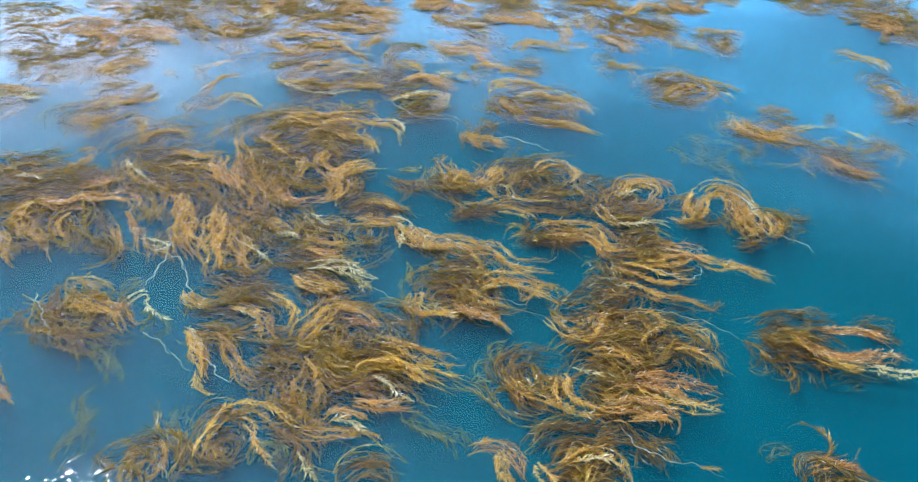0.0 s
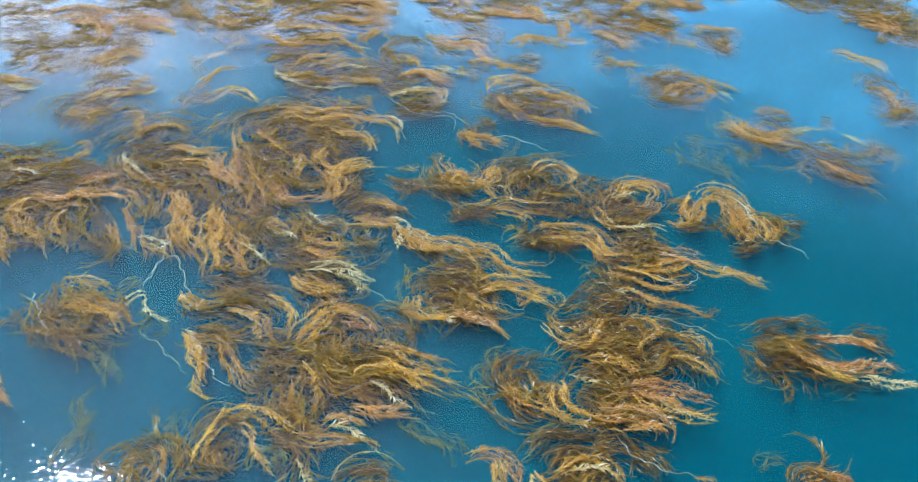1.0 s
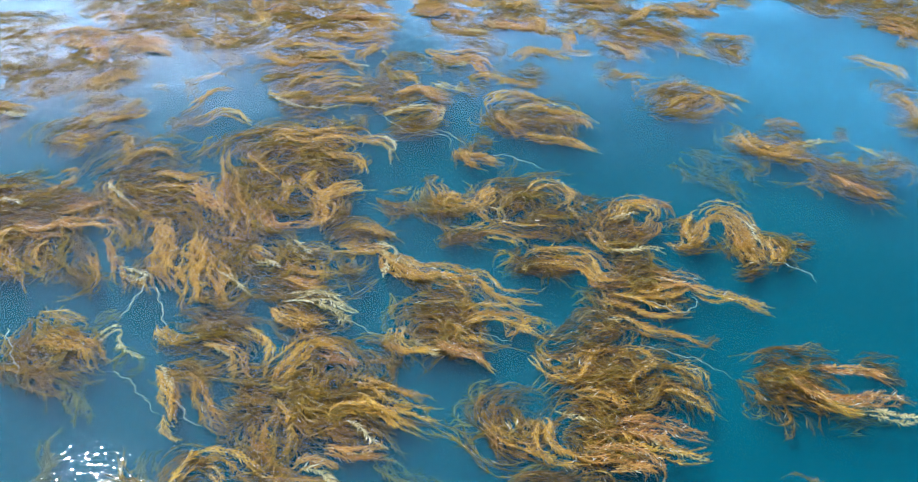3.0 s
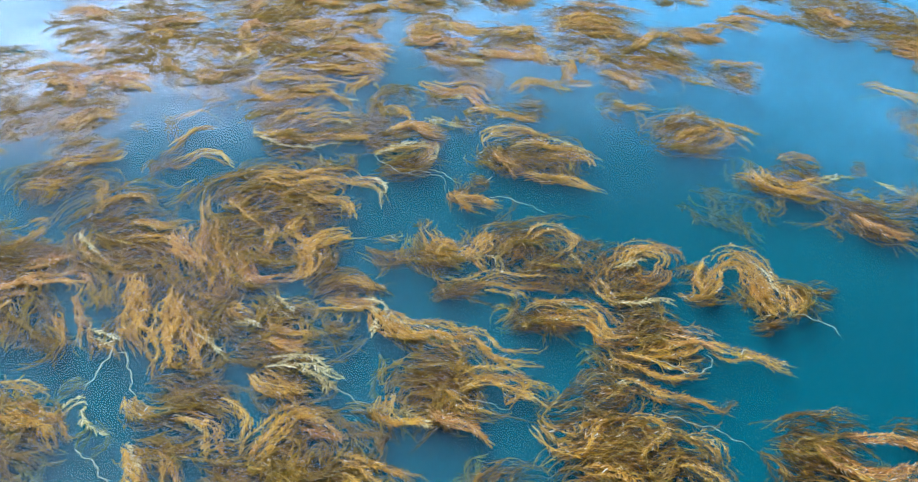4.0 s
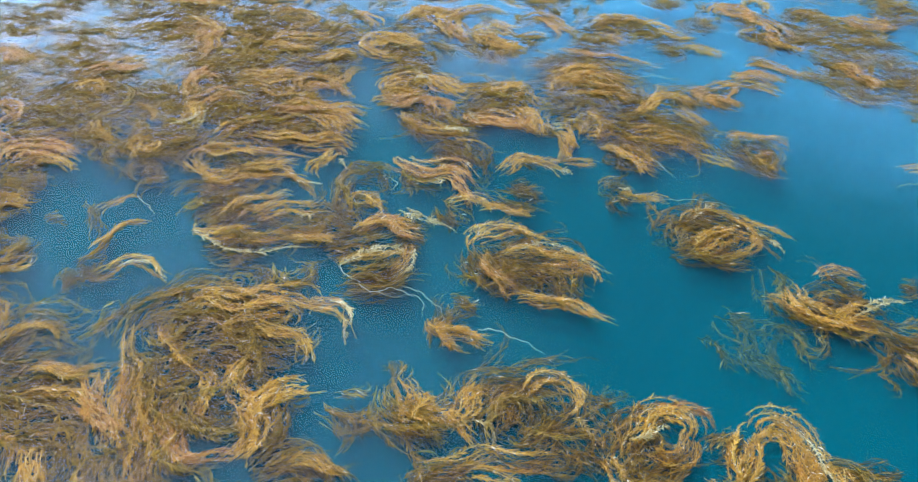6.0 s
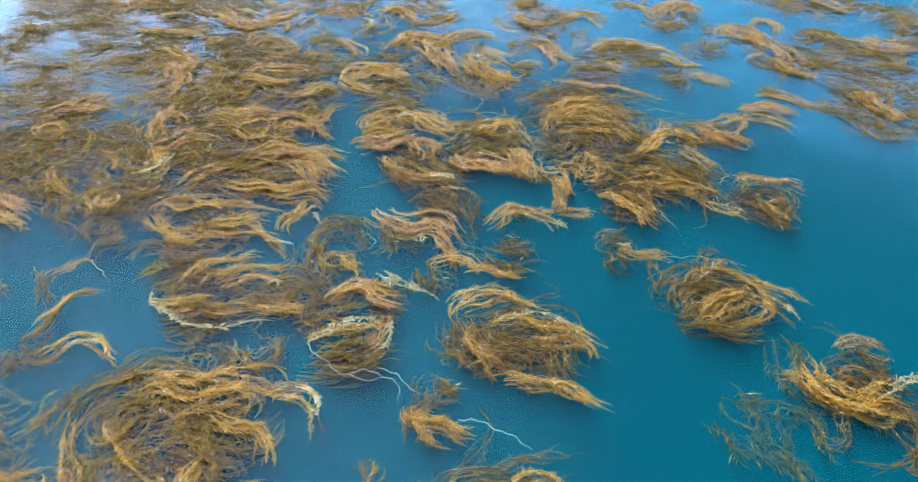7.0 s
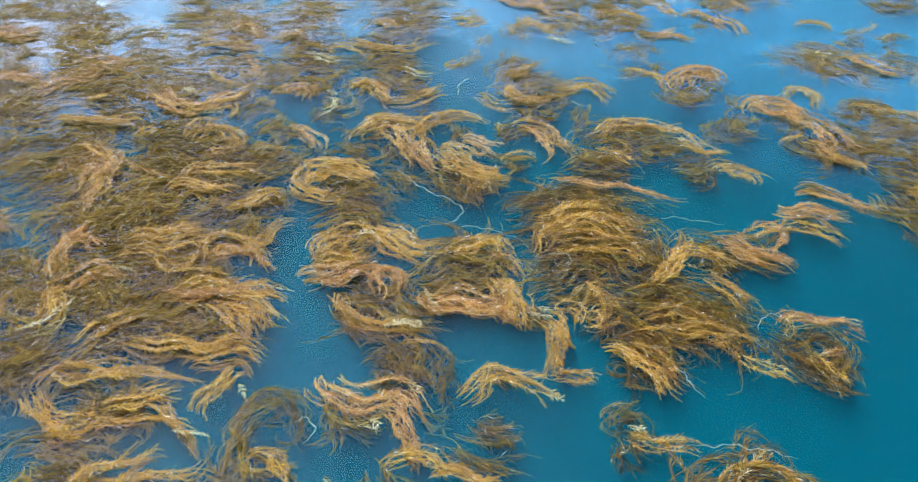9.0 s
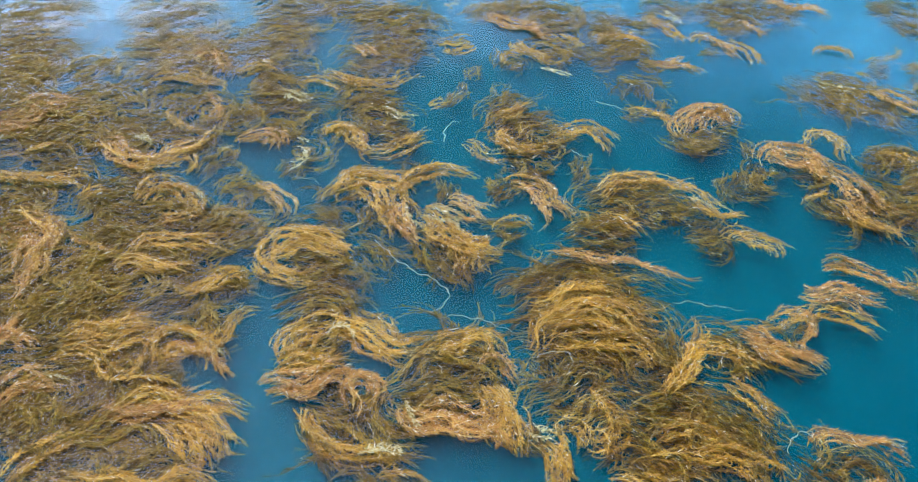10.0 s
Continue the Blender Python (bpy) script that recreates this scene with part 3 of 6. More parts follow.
lock(bed, "rust", 2.64, 4.27, 4, 0.40, -5, -24, 0, 0.083)
lock(bed, "rust", 2.48, 4.54, 348, 0.52, -5, 0, 0, 0.104)
lock(bed, "gold", 2.37, 4.24, 321, 0.36, 32, 6, 0, 0.108)
lock(bed, "pale", 2.65, 4.19, 333, 0.55, 52, -71, 47, 0.138)
lock(bed, "olive", 2.76, 4.57, 30, 0.33, -33, -32, 0, 0.111)
lock(bed, "olive", 2.69, 4.59, 338, 0.37, -0, 0, 0, 0.121)
lock(bed, "sunk", 2.50, 4.25, 348, 0.37, -20, 86, 0, 0.322)
lock(bed, "olive", 2.13, 4.50, 317, 0.49, 50, -11, 0, 0.356)
bed = clump("submerged seaweed clump with an orange crest", 2.07, 3.16)
lock(bed, "olive", 2.07, 3.16, 45, 0.59, 106, -538, 334, 0.229)
lock(bed, "rust", 2.12, 3.29, 33, 0.38, -54, -19, 0, 0.077)
lock(bed, "sunk", 1.97, 3.40, 26, 0.21, 201, -283, 0, 0.090)
lock(bed, "olive", 2.13, 3.14, 41, 0.42, -15, -99, 0, 0.181)
bed = clump("ragged seaweed clump drifting beside the mat", -3.35, 6.36)
lock(bed, "olive", -3.35, 6.36, 80, 0.94, 88, -537, 471, 0.574)
lock(bed, "gold", -3.34, 6.67, 64, 0.75, 83, -435, 323, 0.166)
lock(bed, "olive", -3.34, 6.94, 125, 0.73, -154, -26, 0, 0.170)
lock(bed, "olive", -3.07, 6.97, 69, 0.47, 0, -0, 0, 0.172)
lock(bed, "gold", -3.39, 6.51, 32, 0.43, -8, -30, 0, 0.133)
lock(bed, "olive", -3.27, 6.30, 86, 0.53, 74, -246, 0, 0.364)
lock(bed, "gold", -3.06, 6.02, 44, 0.14, -0, 0, 0, 0.103)
lock(bed, "pale", -3.23, 6.82, 22, 0.17, -0, 0, 0, 0.089)
bed = clump("thin arched seaweed frond on open water", -2.37, 6.99)
lock(bed, "gold", -2.37, 6.99, 348, 0.73, 540, -1393, 827, 0.127)
lock(bed, "olive", -2.52, 6.82, 78, 0.33, 117, -206, 0, 0.157)
lock(bed, "olive", -2.51, 7.13, 328, 0.30, -35, 176, 0, 0.297)
lock(bed, "pale", -2.17, 7.09, 86, 0.41, -222, 76, 0, 0.051)
bed = clump("small hooked seaweed frond beside a mat", -2.89, 6.59)
lock(bed, "gold", -2.89, 6.59, 104, 0.51, -556, 431, 0, 0.066)
lock(bed, "olive", -2.92, 6.65, 359, 0.11, -0, 0, 0, 0.119)
lock(bed, "olive", -1.93, 6.62, 118, 0.28, 78, -183, 0, 0.051)
lock(bed, "olive", -1.16, 7.31, 301, 0.65, -129, 714, -324, 0.050)
bed = clump("dense tangled seaweed mat with orange bundles and glinting wet fronds", -2.78, 6.00)
lock(bed, "olive", -2.78, 6.00, 105, 1.00, -233, 107, 54, 0.517)
lock(bed, "gold", -2.63, 6.16, 50, 0.71, 371, -1104, 619, 0.083)
lock(bed, "olive", -2.25, 6.42, 336, 0.49, 306, -209, 0, 0.103)
lock(bed, "olive", -2.61, 5.81, 87, 0.88, -243, 161, 35, 0.469)
lock(bed, "gold", -2.34, 6.04, 51, 0.46, -108, 35, 0, 0.206)
lock(bed, "olive", -2.53, 5.69, 38, 0.77, -39, -18, 0, 0.580)
lock(bed, "gold", -2.37, 5.92, 293, 0.69, 741, -1770, 1056, 0.077)
lock(bed, "rust", -1.99, 5.93, 319, 0.49, 6, -16, 0, 0.110)
lock(bed, "olive", -2.73, 6.14, 284, 1.09, 58, 7, -36, 0.248)
lock(bed, "gold", -2.68, 6.07, 252, 1.01, 357, -518, 199, 0.084)
lock(bed, "rust", -2.86, 5.42, 1, 0.62, -231, 889, -788, 0.138)
lock(bed, "rust", -2.88, 5.51, 21, 0.40, -46, 116, 0, 0.130)
lock(bed, "olive", -2.90, 5.78, 332, 0.59, -26, 4, 0, 0.216)
lock(bed, "rust", -2.39, 5.30, 272, 0.71, 128, -101, -46, 0.078)
lock(bed, "gold", -2.47, 5.10, 315, 0.50, -26, -11, 0, 0.064)
lock(bed, "olive", -2.75, 5.25, 343, 0.64, -54, -21, 0, 0.178)
lock(bed, "olive", -2.37, 5.48, 307, 0.43, 2, -51, 0, 0.118)
lock(bed, "olive", -2.10, 5.12, 99, 0.33, 0, 10, 0, 0.122)
lock(bed, "olive", -2.92, 5.59, 63, 0.36, -29, 12, 0, 0.439)
lock(bed, "gold", -1.96, 6.17, 302, 0.41, -22, -12, 0, 0.079)
lock(bed, "olive", -2.20, 5.74, 329, 0.57, -2, 40, 0, 0.399)
lock(bed, "pale", -2.66, 5.98, 294, 0.44, 55, -28, 0, 0.038)
lock(bed, "olive", -2.56, 4.96, 342, 0.51, -60, 19, 0, 0.211)
bed = clump("pale bleached seaweed spray on a long bare stem", -2.19, 4.93)
lock(bed, "pale", -2.19, 4.93, 354, 0.37, -61, 26, 0, 0.102)
lock(bed, "gold", -2.13, 4.87, 338, 0.32, 8, -35, 0, 0.057)
lock(bed, "stem", -1.88, 4.77, 333, 0.54, -187, 302, -141, 0.012)
bed = clump("hanging bundles of golden seaweed at the edge of the mat", -2.05, 5.52)
lock(bed, "gold", -2.05, 5.52, 286, 0.88, 1, 57, -44, 0.136)
lock(bed, "olive", -1.95, 5.71, 281, 0.98, 15, 24, -38, 0.231)
lock(bed, "gold", -1.76, 5.38, 291, 0.83, 27, -183, 196, 0.162)
lock(bed, "olive", -1.82, 6.40, 292, 1.28, -2, 19, -26, 0.333)
lock(bed, "gold", -1.84, 6.25, 290, 1.13, 22, -100, 91, 0.087)
lock(bed, "olive", -1.35, 5.54, 253, 0.87, -20, 165, -85, 0.224)
lock(bed, "pale", -1.48, 4.99, 317, 0.41, 7, -2, 0, 0.064)
lock(bed, "olive", -1.61, 5.39, 283, 0.74, 17, 4, 0, 0.343)
lock(bed, "gold", -1.51, 5.08, 292, 0.56, 5, 12, 0, 0.097)
lock(bed, "olive", -1.53, 6.15, 282, 0.96, -0, 0, 0, 0.262)
lock(bed, "gold", -1.65, 6.14, 287, 0.77, 8, 3, 0, 0.061)
lock(bed, "olive", -1.80, 5.60, 305, 0.66, 10, 1, 0, 0.250)
lock(bed, "olive", -1.99, 5.13, 277, 0.41, -28, 76, 0, 0.189)
lock(bed, "gold", -2.06, 5.57, 281, 0.89, 4, 29, 0, 0.140)
lock(bed, "gold", -1.69, 5.35, 282, 0.81, -33, 76, 0, 0.140)
lock(bed, "rust", -2.02, 6.09, 300, 0.64, 15, 7, 0, 0.090)
bed = clump("great coiled seaweed mat with an orange hook of fronds", -1.75, 6.33)
lock(bed, "olive", -1.75, 6.33, 89, 1.09, 123, -659, 464, 0.646)
lock(bed, "olive", -1.58, 6.65, 63, 0.85, -286, 309, -32, 0.533)
lock(bed, "gold", -1.64, 6.82, 351, 0.90, 121, -135, -21, 0.241)
lock(bed, "gold", -1.15, 6.64, 356, 0.62, 99, -451, 296, 0.136)
lock(bed, "rust", -0.83, 6.84, 61, 0.37, -144, 5, 0, 0.139)
lock(bed, "pale", -0.75, 6.87, 42, 0.48, -274, 158, 0, 0.081)
lock(bed, "olive", -1.12, 7.31, 274, 0.66, -52, 730, -454, 0.108)
lock(bed, "olive", -1.26, 6.94, 73, 0.43, 9, -17, 0, 0.201)
lock(bed, "olive", -1.65, 6.40, 335, 0.71, -739, 2490, -1843, 0.469)
lock(bed, "gold", -1.07, 6.34, 243, 0.48, 66, 25, 0, 0.162)
lock(bed, "gold", -1.05, 6.01, 342, 0.46, 120, -56, 0, 0.196)
lock(bed, "olive", -1.33, 6.04, 290, 0.46, -65, 266, 0, 0.376)
lock(bed, "olive", -1.49, 6.02, 278, 0.84, -43, 229, -92, 0.313)
lock(bed, "gold", -0.99, 5.95, 294, 0.43, 13, -57, 0, 0.154)
lock(bed, "olive", -1.00, 6.13, 348, 0.64, -203, 126, 0, 0.267)
lock(bed, "olive", -0.87, 5.57, 353, 0.35, 164, -70, 0, 0.230)
lock(bed, "olive", -1.45, 6.60, 333, 0.77, -16, 92, -2, 0.494)
lock(bed, "gold", -1.35, 6.24, 301, 0.49, 26, -76, 0, 0.079)
lock(bed, "olive", -1.37, 6.45, 348, 0.58, -28, -13, 0, 0.390)
lock(bed, "olive", -1.80, 6.49, 350, 0.47, 40, 52, 0, 0.427)
lock(bed, "gold", -1.32, 6.61, 28, 0.45, 0, -0, 0, 0.139)
lock(bed, "rust", -1.41, 6.09, 259, 0.91, 78, -65, 185, 0.160)
lock(bed, "gold", -1.72, 6.61, 331, 0.64, -137, 164, 0, 0.090)
lock(bed, "gold", -0.68, 6.16, 142, 0.72, 327, -197, 0, 0.110)
lock(bed, "gold", -1.87, 6.69, 117, 1.72, -686, 1281, -795, 0.100)
lock(bed, "gold", -1.89, 6.60, 277, 1.11, 37, -22, 0, 0.100)
bed = clump("trailing seaweed fringe with pale feathered fronds", -0.80, 5.43)
lock(bed, "olive", -0.80, 5.43, 60, 0.66, 67, -561, 417, 0.304)
lock(bed, "gold", -0.67, 5.55, 41, 0.41, -112, 40, 0, 0.101)
lock(bed, "gold", -0.72, 5.39, 341, 0.41, 40, -12, 0, 0.159)
lock(bed, "pale", -0.50, 5.36, 33, 0.30, -101, -26, 0, 0.095)
lock(bed, "gold", -0.30, 5.32, 255, 0.55, 37, 483, -458, 0.191)
lock(bed, "pale", -0.36, 5.32, 291, 0.31, -20, -5, 0, 0.064)
lock(bed, "olive", -1.20, 5.39, 337, 0.59, 27, -2, 0, 0.343)
lock(bed, "pale", -1.09, 5.40, 307, 0.40, 28, 5, 0, 0.101)
lock(bed, "gold", -1.37, 5.20, 345, 0.24, 4, 0, 0, 0.105)
lock(bed, "pale", -1.24, 5.10, 348, 0.20, -9, -13, 0, 0.123)
lock(bed, "olive", -1.14, 5.18, 312, 0.76, -10, 162, -50, 0.323)
lock(bed, "gold", -1.02, 5.14, 305, 0.39, 119, -35, 0, 0.077)
lock(bed, "olive", -1.24, 4.92, 316, 0.53, 67, -1, 0, 0.294)
lock(bed, "olive", -0.74, 5.17, 298, 0.35, 110, 35, 0, 0.282)
lock(bed, "gold", -1.02, 4.99, 334, 0.35, -34, 122, 0, 0.112)
lock(bed, "olive", -1.26, 5.32, 323, 0.47, 10, -89, 0, 0.235)
lock(bed, "olive", -0.18, 5.23, 285, 0.41, 36, 13, 0, 0.132)
bed = clump("forked seaweed clump with gold ridges", -0.54, 6.08)
lock(bed, "olive", -0.54, 6.08, 320, 0.41, 17, 24, 0, 0.262)
lock(bed, "olive", -0.27, 6.23, 319, 0.72, -117, 278, -109, 0.325)
lock(bed, "gold", -0.17, 6.32, 293, 0.77, 55, 23, -31, 0.174)
lock(bed, "gold", -0.04, 5.94, 101, 0.41, -16, -228, 0, 0.124)
lock(bed, "pale", 0.21, 5.91, 44, 0.37, -42, -119, 0, 0.073)
lock(bed, "gold", 0.20, 6.02, 56, 0.36, 96, -202, 0, 0.172)
lock(bed, "olive", 0.28, 6.06, 50, 0.92, 33, -167, 27, 0.394)
lock(bed, "olive", 0.48, 5.84, 139, 0.80, -175, -33, 14, 0.361)
lock(bed, "gold", 0.60, 6.25, 31, 0.75, 189, -923, 613, 0.125)
lock(bed, "pale", 0.94, 6.11, 306, 0.24, -17, 7, 0, 0.071)
lock(bed, "olive", 0.53, 5.91, 275, 0.43, 378, -228, 0, 0.303)
lock(bed, "olive", 1.01, 6.30, 356, 0.20, 27, -58, 0, 0.108)
lock(bed, "olive", -0.17, 6.28, 72, 0.21, -0, 0, 0, 0.085)
lock(bed, "olive", -0.22, 6.10, 336, 0.53, -42, -18, 0, 0.270)
lock(bed, "olive", 0.72, 6.03, 316, 0.39, 253, -132, 0, 0.233)
bed = clump("low seaweed clump beside the forked one", -0.02, 5.55)
lock(bed, "olive", -0.02, 5.55, 9, 0.52, 16, -4, 0, 0.162)
lock(bed, "gold", 0.07, 5.60, 37, 0.88, -104, 61, 18, 0.129)
lock(bed, "olive", -0.01, 5.66, 309, 0.20, 0, 0, 0, 0.100)
lock(bed, "gold", 0.33, 5.61, 1, 0.32, 11, -53, 0, 0.079)
lock(bed, "sunk", -0.01, 5.69, 350, 0.20, 0, 0, 0, 0.226)
bed = clump("knotted seaweed clump with bright yellow curls", 1.13, 5.68)
lock(bed, "olive", 1.13, 5.68, 72, 0.83, 64, -197, -15, 0.430)
lock(bed, "gold", 1.22, 5.96, 37, 0.68, 182, -501, 150, 0.193)
lock(bed, "gold", 1.63, 6.06, 236, 0.44, 108, -255, 0, 0.138)
lock(bed, "olive", 1.21, 5.72, 334, 0.49, 173, -101, 0, 0.341)
lock(bed, "olive", 1.16, 5.60, 353, 0.33, 58, -19, 0, 0.298)
lock(bed, "rust", 1.41, 6.22, 41, 0.45, -133, 42, 0, 0.069)
lock(bed, "gold", 1.10, 5.82, 295, 0.38, -20, 41, 0, 0.086)
lock(bed, "pale", 1.17, 5.60, 291, 0.54, 274, -191, -33, 0.086)
lock(bed, "olive", 0.81, 5.94, 322, 0.42, 0, -0, 0, 0.279)
lock(bed, "olive", 1.68, 5.77, 279, 0.57, 264, 69, -161, 0.121)
lock(bed, "gold", 1.67, 5.74, 277, 0.30, 145, 23, 0, 0.058)
lock(bed, "sunk", 1.11, 6.18, 61, 0.35, 50, -87, 0, 0.185)
lock(bed, "pale", 1.25, 5.96, 295, 0.32, 354, -252, 0, 0.073)
bed = clump("arched shaggy seaweed clump with a pale ridge", 1.83, 5.71)
lock(bed, "gold", 1.83, 5.71, 80, 0.45, 8, -52, 0, 0.118)
lock(bed, "gold", 2.00, 6.10, 64, 0.77, -494, 540, -190, 0.269)
lock(bed, "olive", 2.11, 5.93, 295, 0.49, -0, 0, 0, 0.294)
lock(bed, "olive", 2.26, 5.82, 72, 0.69, -239, -231, 294, 0.240)
lock(bed, "pale", 2.06, 6.15, 21, 0.73, -285, 237, -43, 0.092)
lock(bed, "olive", 2.48, 5.92, 341, 0.36, 21, -7, 0, 0.157)
lock(bed, "stem", 2.45, 5.58, 340, 0.32, -53, 18, 0, 0.023)
lock(bed, "olive", 2.11, 5.47, 357, 0.32, 25, 17, 0, 0.165)
lock(bed, "gold", 2.44, 5.88, 302, 0.39, -65, -14, 0, 0.117)
lock(bed, "olive", 1.69, 5.94, 55, 0.33, -52, -14, 0, 0.247)
lock(bed, "gold", 2.23, 5.95, 281, 0.46, -23, 49, 0, 0.116)
lock(bed, "olive", 2.54, 7.35, 359, 0.11, 0, 0, 0, 0.119)
lock(bed, "sunk", 2.53, 5.69, 49, 0.17, -0, 0, 0, 0.151)
lock(bed, "gold", 1.72, 5.75, 257, 0.90, 990, -1662, 732, 0.110)
bed = clump("long ragged seaweed band with pale tips", 2.47, 7.47)
lock(bed, "olive", 2.47, 7.47, 269, 0.99, 310, -387, 95, 0.494)
lock(bed, "olive", 3.01, 7.08, 314, 0.87, -5, 10, 34, 0.464)
lock(bed, "gold", 2.48, 7.52, 284, 0.86, -37, 489, -370, 0.218)
lock(bed, "pale", 2.88, 7.22, 36, 0.59, -14, -15, 0, 0.099)
lock(bed, "pale", 3.39, 7.36, 327, 0.42, -14, 23, 0, 0.112)
lock(bed, "rust", 2.75, 7.62, 46, 0.40, -81, 29, 0, 0.103)
lock(bed, "olive", 2.97, 7.07, 5, 0.81, -5, -336, 357, 0.387)
lock(bed, "olive", 3.37, 7.68, 340, 0.14, 0, 0, 0, 0.226)
lock(bed, "rust", 3.13, 6.87, 302, 0.55, 46, -0, 0, 0.213)
lock(bed, "olive", 2.60, 7.35, 46, 0.54, -118, 20, 0, 0.267)
lock(bed, "sunk", 2.45, 7.83, 283, 0.58, -46, 105, 0, 0.294)
lock(bed, "olive", 2.87, 7.57, 356, 0.23, -0, 0, 0, 0.252)
lock(bed, "olive", 3.45, 7.05, 38, 0.55, -97, 29, 0, 0.373)
lock(bed, "gold", 2.29, 7.34, 59, 0.93, -652, 1291, -690, 0.130)
bed = clump("sunken seaweed fronds showing dimly through the water", 2.00, 7.33)
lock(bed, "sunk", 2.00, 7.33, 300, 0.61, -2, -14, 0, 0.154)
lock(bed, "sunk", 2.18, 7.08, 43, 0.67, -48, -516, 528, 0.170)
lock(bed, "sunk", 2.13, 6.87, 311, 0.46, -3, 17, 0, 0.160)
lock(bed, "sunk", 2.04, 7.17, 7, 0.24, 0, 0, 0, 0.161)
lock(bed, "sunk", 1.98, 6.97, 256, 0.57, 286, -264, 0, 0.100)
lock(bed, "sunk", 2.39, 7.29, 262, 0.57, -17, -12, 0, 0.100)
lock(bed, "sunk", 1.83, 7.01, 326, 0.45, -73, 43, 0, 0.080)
bed = clump("comb shaped seaweed clump with swept golden fronds", 0.25, 7.69)
lock(bed, "olive", 0.25, 7.69, 301, 0.60, 19, 21, 0, 0.513)
lock(bed, "olive", 0.35, 7.50, 37, 1.06, 57, -509, 380, 0.387)
lock(bed, "gold", 0.44, 7.66, 15, 0.88, 28, -212, 132, 0.148)
lock(bed, "gold", 0.55, 7.12, 39, 0.75, -237, 262, -66, 0.133)
lock(bed, "olive", 0.50, 7.33, 46, 0.65, -182, 81, 0, 0.290)
lock(bed, "gold", 0.20, 7.76, 64, 0.65, -147, 65, 0, 0.138)
lock(bed, "olive", 0.40, 7.12, 72, 0.60, 52, -79, 0, 0.230)
lock(bed, "gold", 0.73, 7.46, 36, 0.56, -49, -58, 0, 0.111)
lock(bed, "stem", 0.77, 7.21, 344, 0.39, 20, -28, 0, 0.034)
lock(bed, "gold", 0.30, 7.60, 295, 0.51, -6, 63, 0, 0.144)
lock(bed, "sunk", 0.46, 7.30, 107, 0.18, 0, 0, 0, 0.159)
lock(bed, "olive", 0.19, 7.73, 292, 0.54, 17, -6, 0, 0.207)
lock(bed, "gold", 0.24, 7.64, 126, 0.89, -340, 181, 34, 0.070)
lock(bed, "rust", 0.35, 7.62, 288, 0.45, -96, 241, 0, 0.090)
lock(bed, "pale", 0.50, 7.68, 4, 0.84, 154, -564, 379, 0.050)
lock(bed, "gold", 0.63, 7.09, 52, 0.64, -288, 246, 0, 0.060)
bed = clump("small spiky golden seaweed tuft", 0.06, 6.87)
lock(bed, "gold", 0.06, 6.87, 270, 0.48, 194, -123, 0, 0.208)
lock(bed, "olive", 0.01, 6.63, 73, 0.56, -16, 5, 0, 0.210)
lock(bed, "stem", 0.33, 6.78, 358, 0.48, -48, 14, 0, 0.022)
lock(bed, "olive", 0.14, 7.04, 23, 0.16, 0, 0, 0, 0.178)
lock(bed, "gold", 0.01, 6.86, 308, 0.41, -57, 109, 0, 0.087)
bed = clump("small seaweed clump with a pale looped stem", -0.70, 7.11)
lock(bed, "olive", -0.70, 7.11, 355, 0.69, 136, -75, 0, 0.347)
lock(bed, "pale", -0.72, 7.27, 43, 0.66, 49, -130, 0, 0.106)
lock(bed, "olive", -0.63, 7.29, 5, 0.47, -20, 72, 0, 0.394)
lock(bed, "stem", -0.37, 7.10, 8, 0.43, -32, -53, 0, 0.038)
lock(bed, "olive", -0.86, 7.53, 26, 0.30, -0, 0, 0, 0.228)
lock(bed, "gold", -0.36, 7.33, 29, 0.41, 47, 38, 0, 0.098)
lock(bed, "stem", -0.20, 7.17, 328, 0.43, 2, -40, 0, 0.026)
lock(bed, "gold", -0.72, 7.34, 32, 0.54, -57, 73, 0, 0.070)
lock(bed, "stem", -0.69, 7.30, 319, 0.64, -31, 102, 0, 0.020)
bed = clump("round matted seaweed clump with trailing tips", 1.69, 7.95)
lock(bed, "olive", 1.69, 7.95, 52, 1.07, 121, -269, 4, 0.352)
lock(bed, "olive", 1.72, 7.89, 347, 0.77, -130, 469, -260, 0.300)
lock(bed, "olive", 1.83, 8.03, 60, 0.52, -71, -33, 0, 0.365)
lock(bed, "gold", 1.88, 7.94, 17, 0.49, 6, 1, 0, 0.248)
lock(bed, "gold", 2.32, 8.26, 348, 0.46, -25, -1, 0, 0.087)
lock(bed, "pale", 2.37, 8.14, 346, 0.35, -19, -57, 0, 0.070)
lock(bed, "olive", 1.77, 7.82, 45, 0.44, 14, -49, 0, 0.196)
lock(bed, "sunk", 1.63, 8.11, 344, 0.18, 0, 0, 0, 0.198)
lock(bed, "pale", 1.92, 8.25, 41, 0.37, 12, -18, 0, 0.055)
lock(bed, "olive", 2.06, 8.28, 36, 0.46, -95, -37, 0, 0.351)
lock(bed, "olive", 2.37, 8.13, 353, 0.20, -2, -4, 0, 0.093)
lock(bed, "gold", 1.81, 8.07, 93, 1.52, -219, -211, 156, 0.060)
lock(bed, "gold", 1.94, 7.98, 7, 0.76, 217, -647, 376, 0.080)
bed = clump("seaweed frond trailing a long bare stem", 1.38, 8.56)
lock(bed, "gold", 1.38, 8.56, 344, 0.45, 15, -8, 0, 0.130)
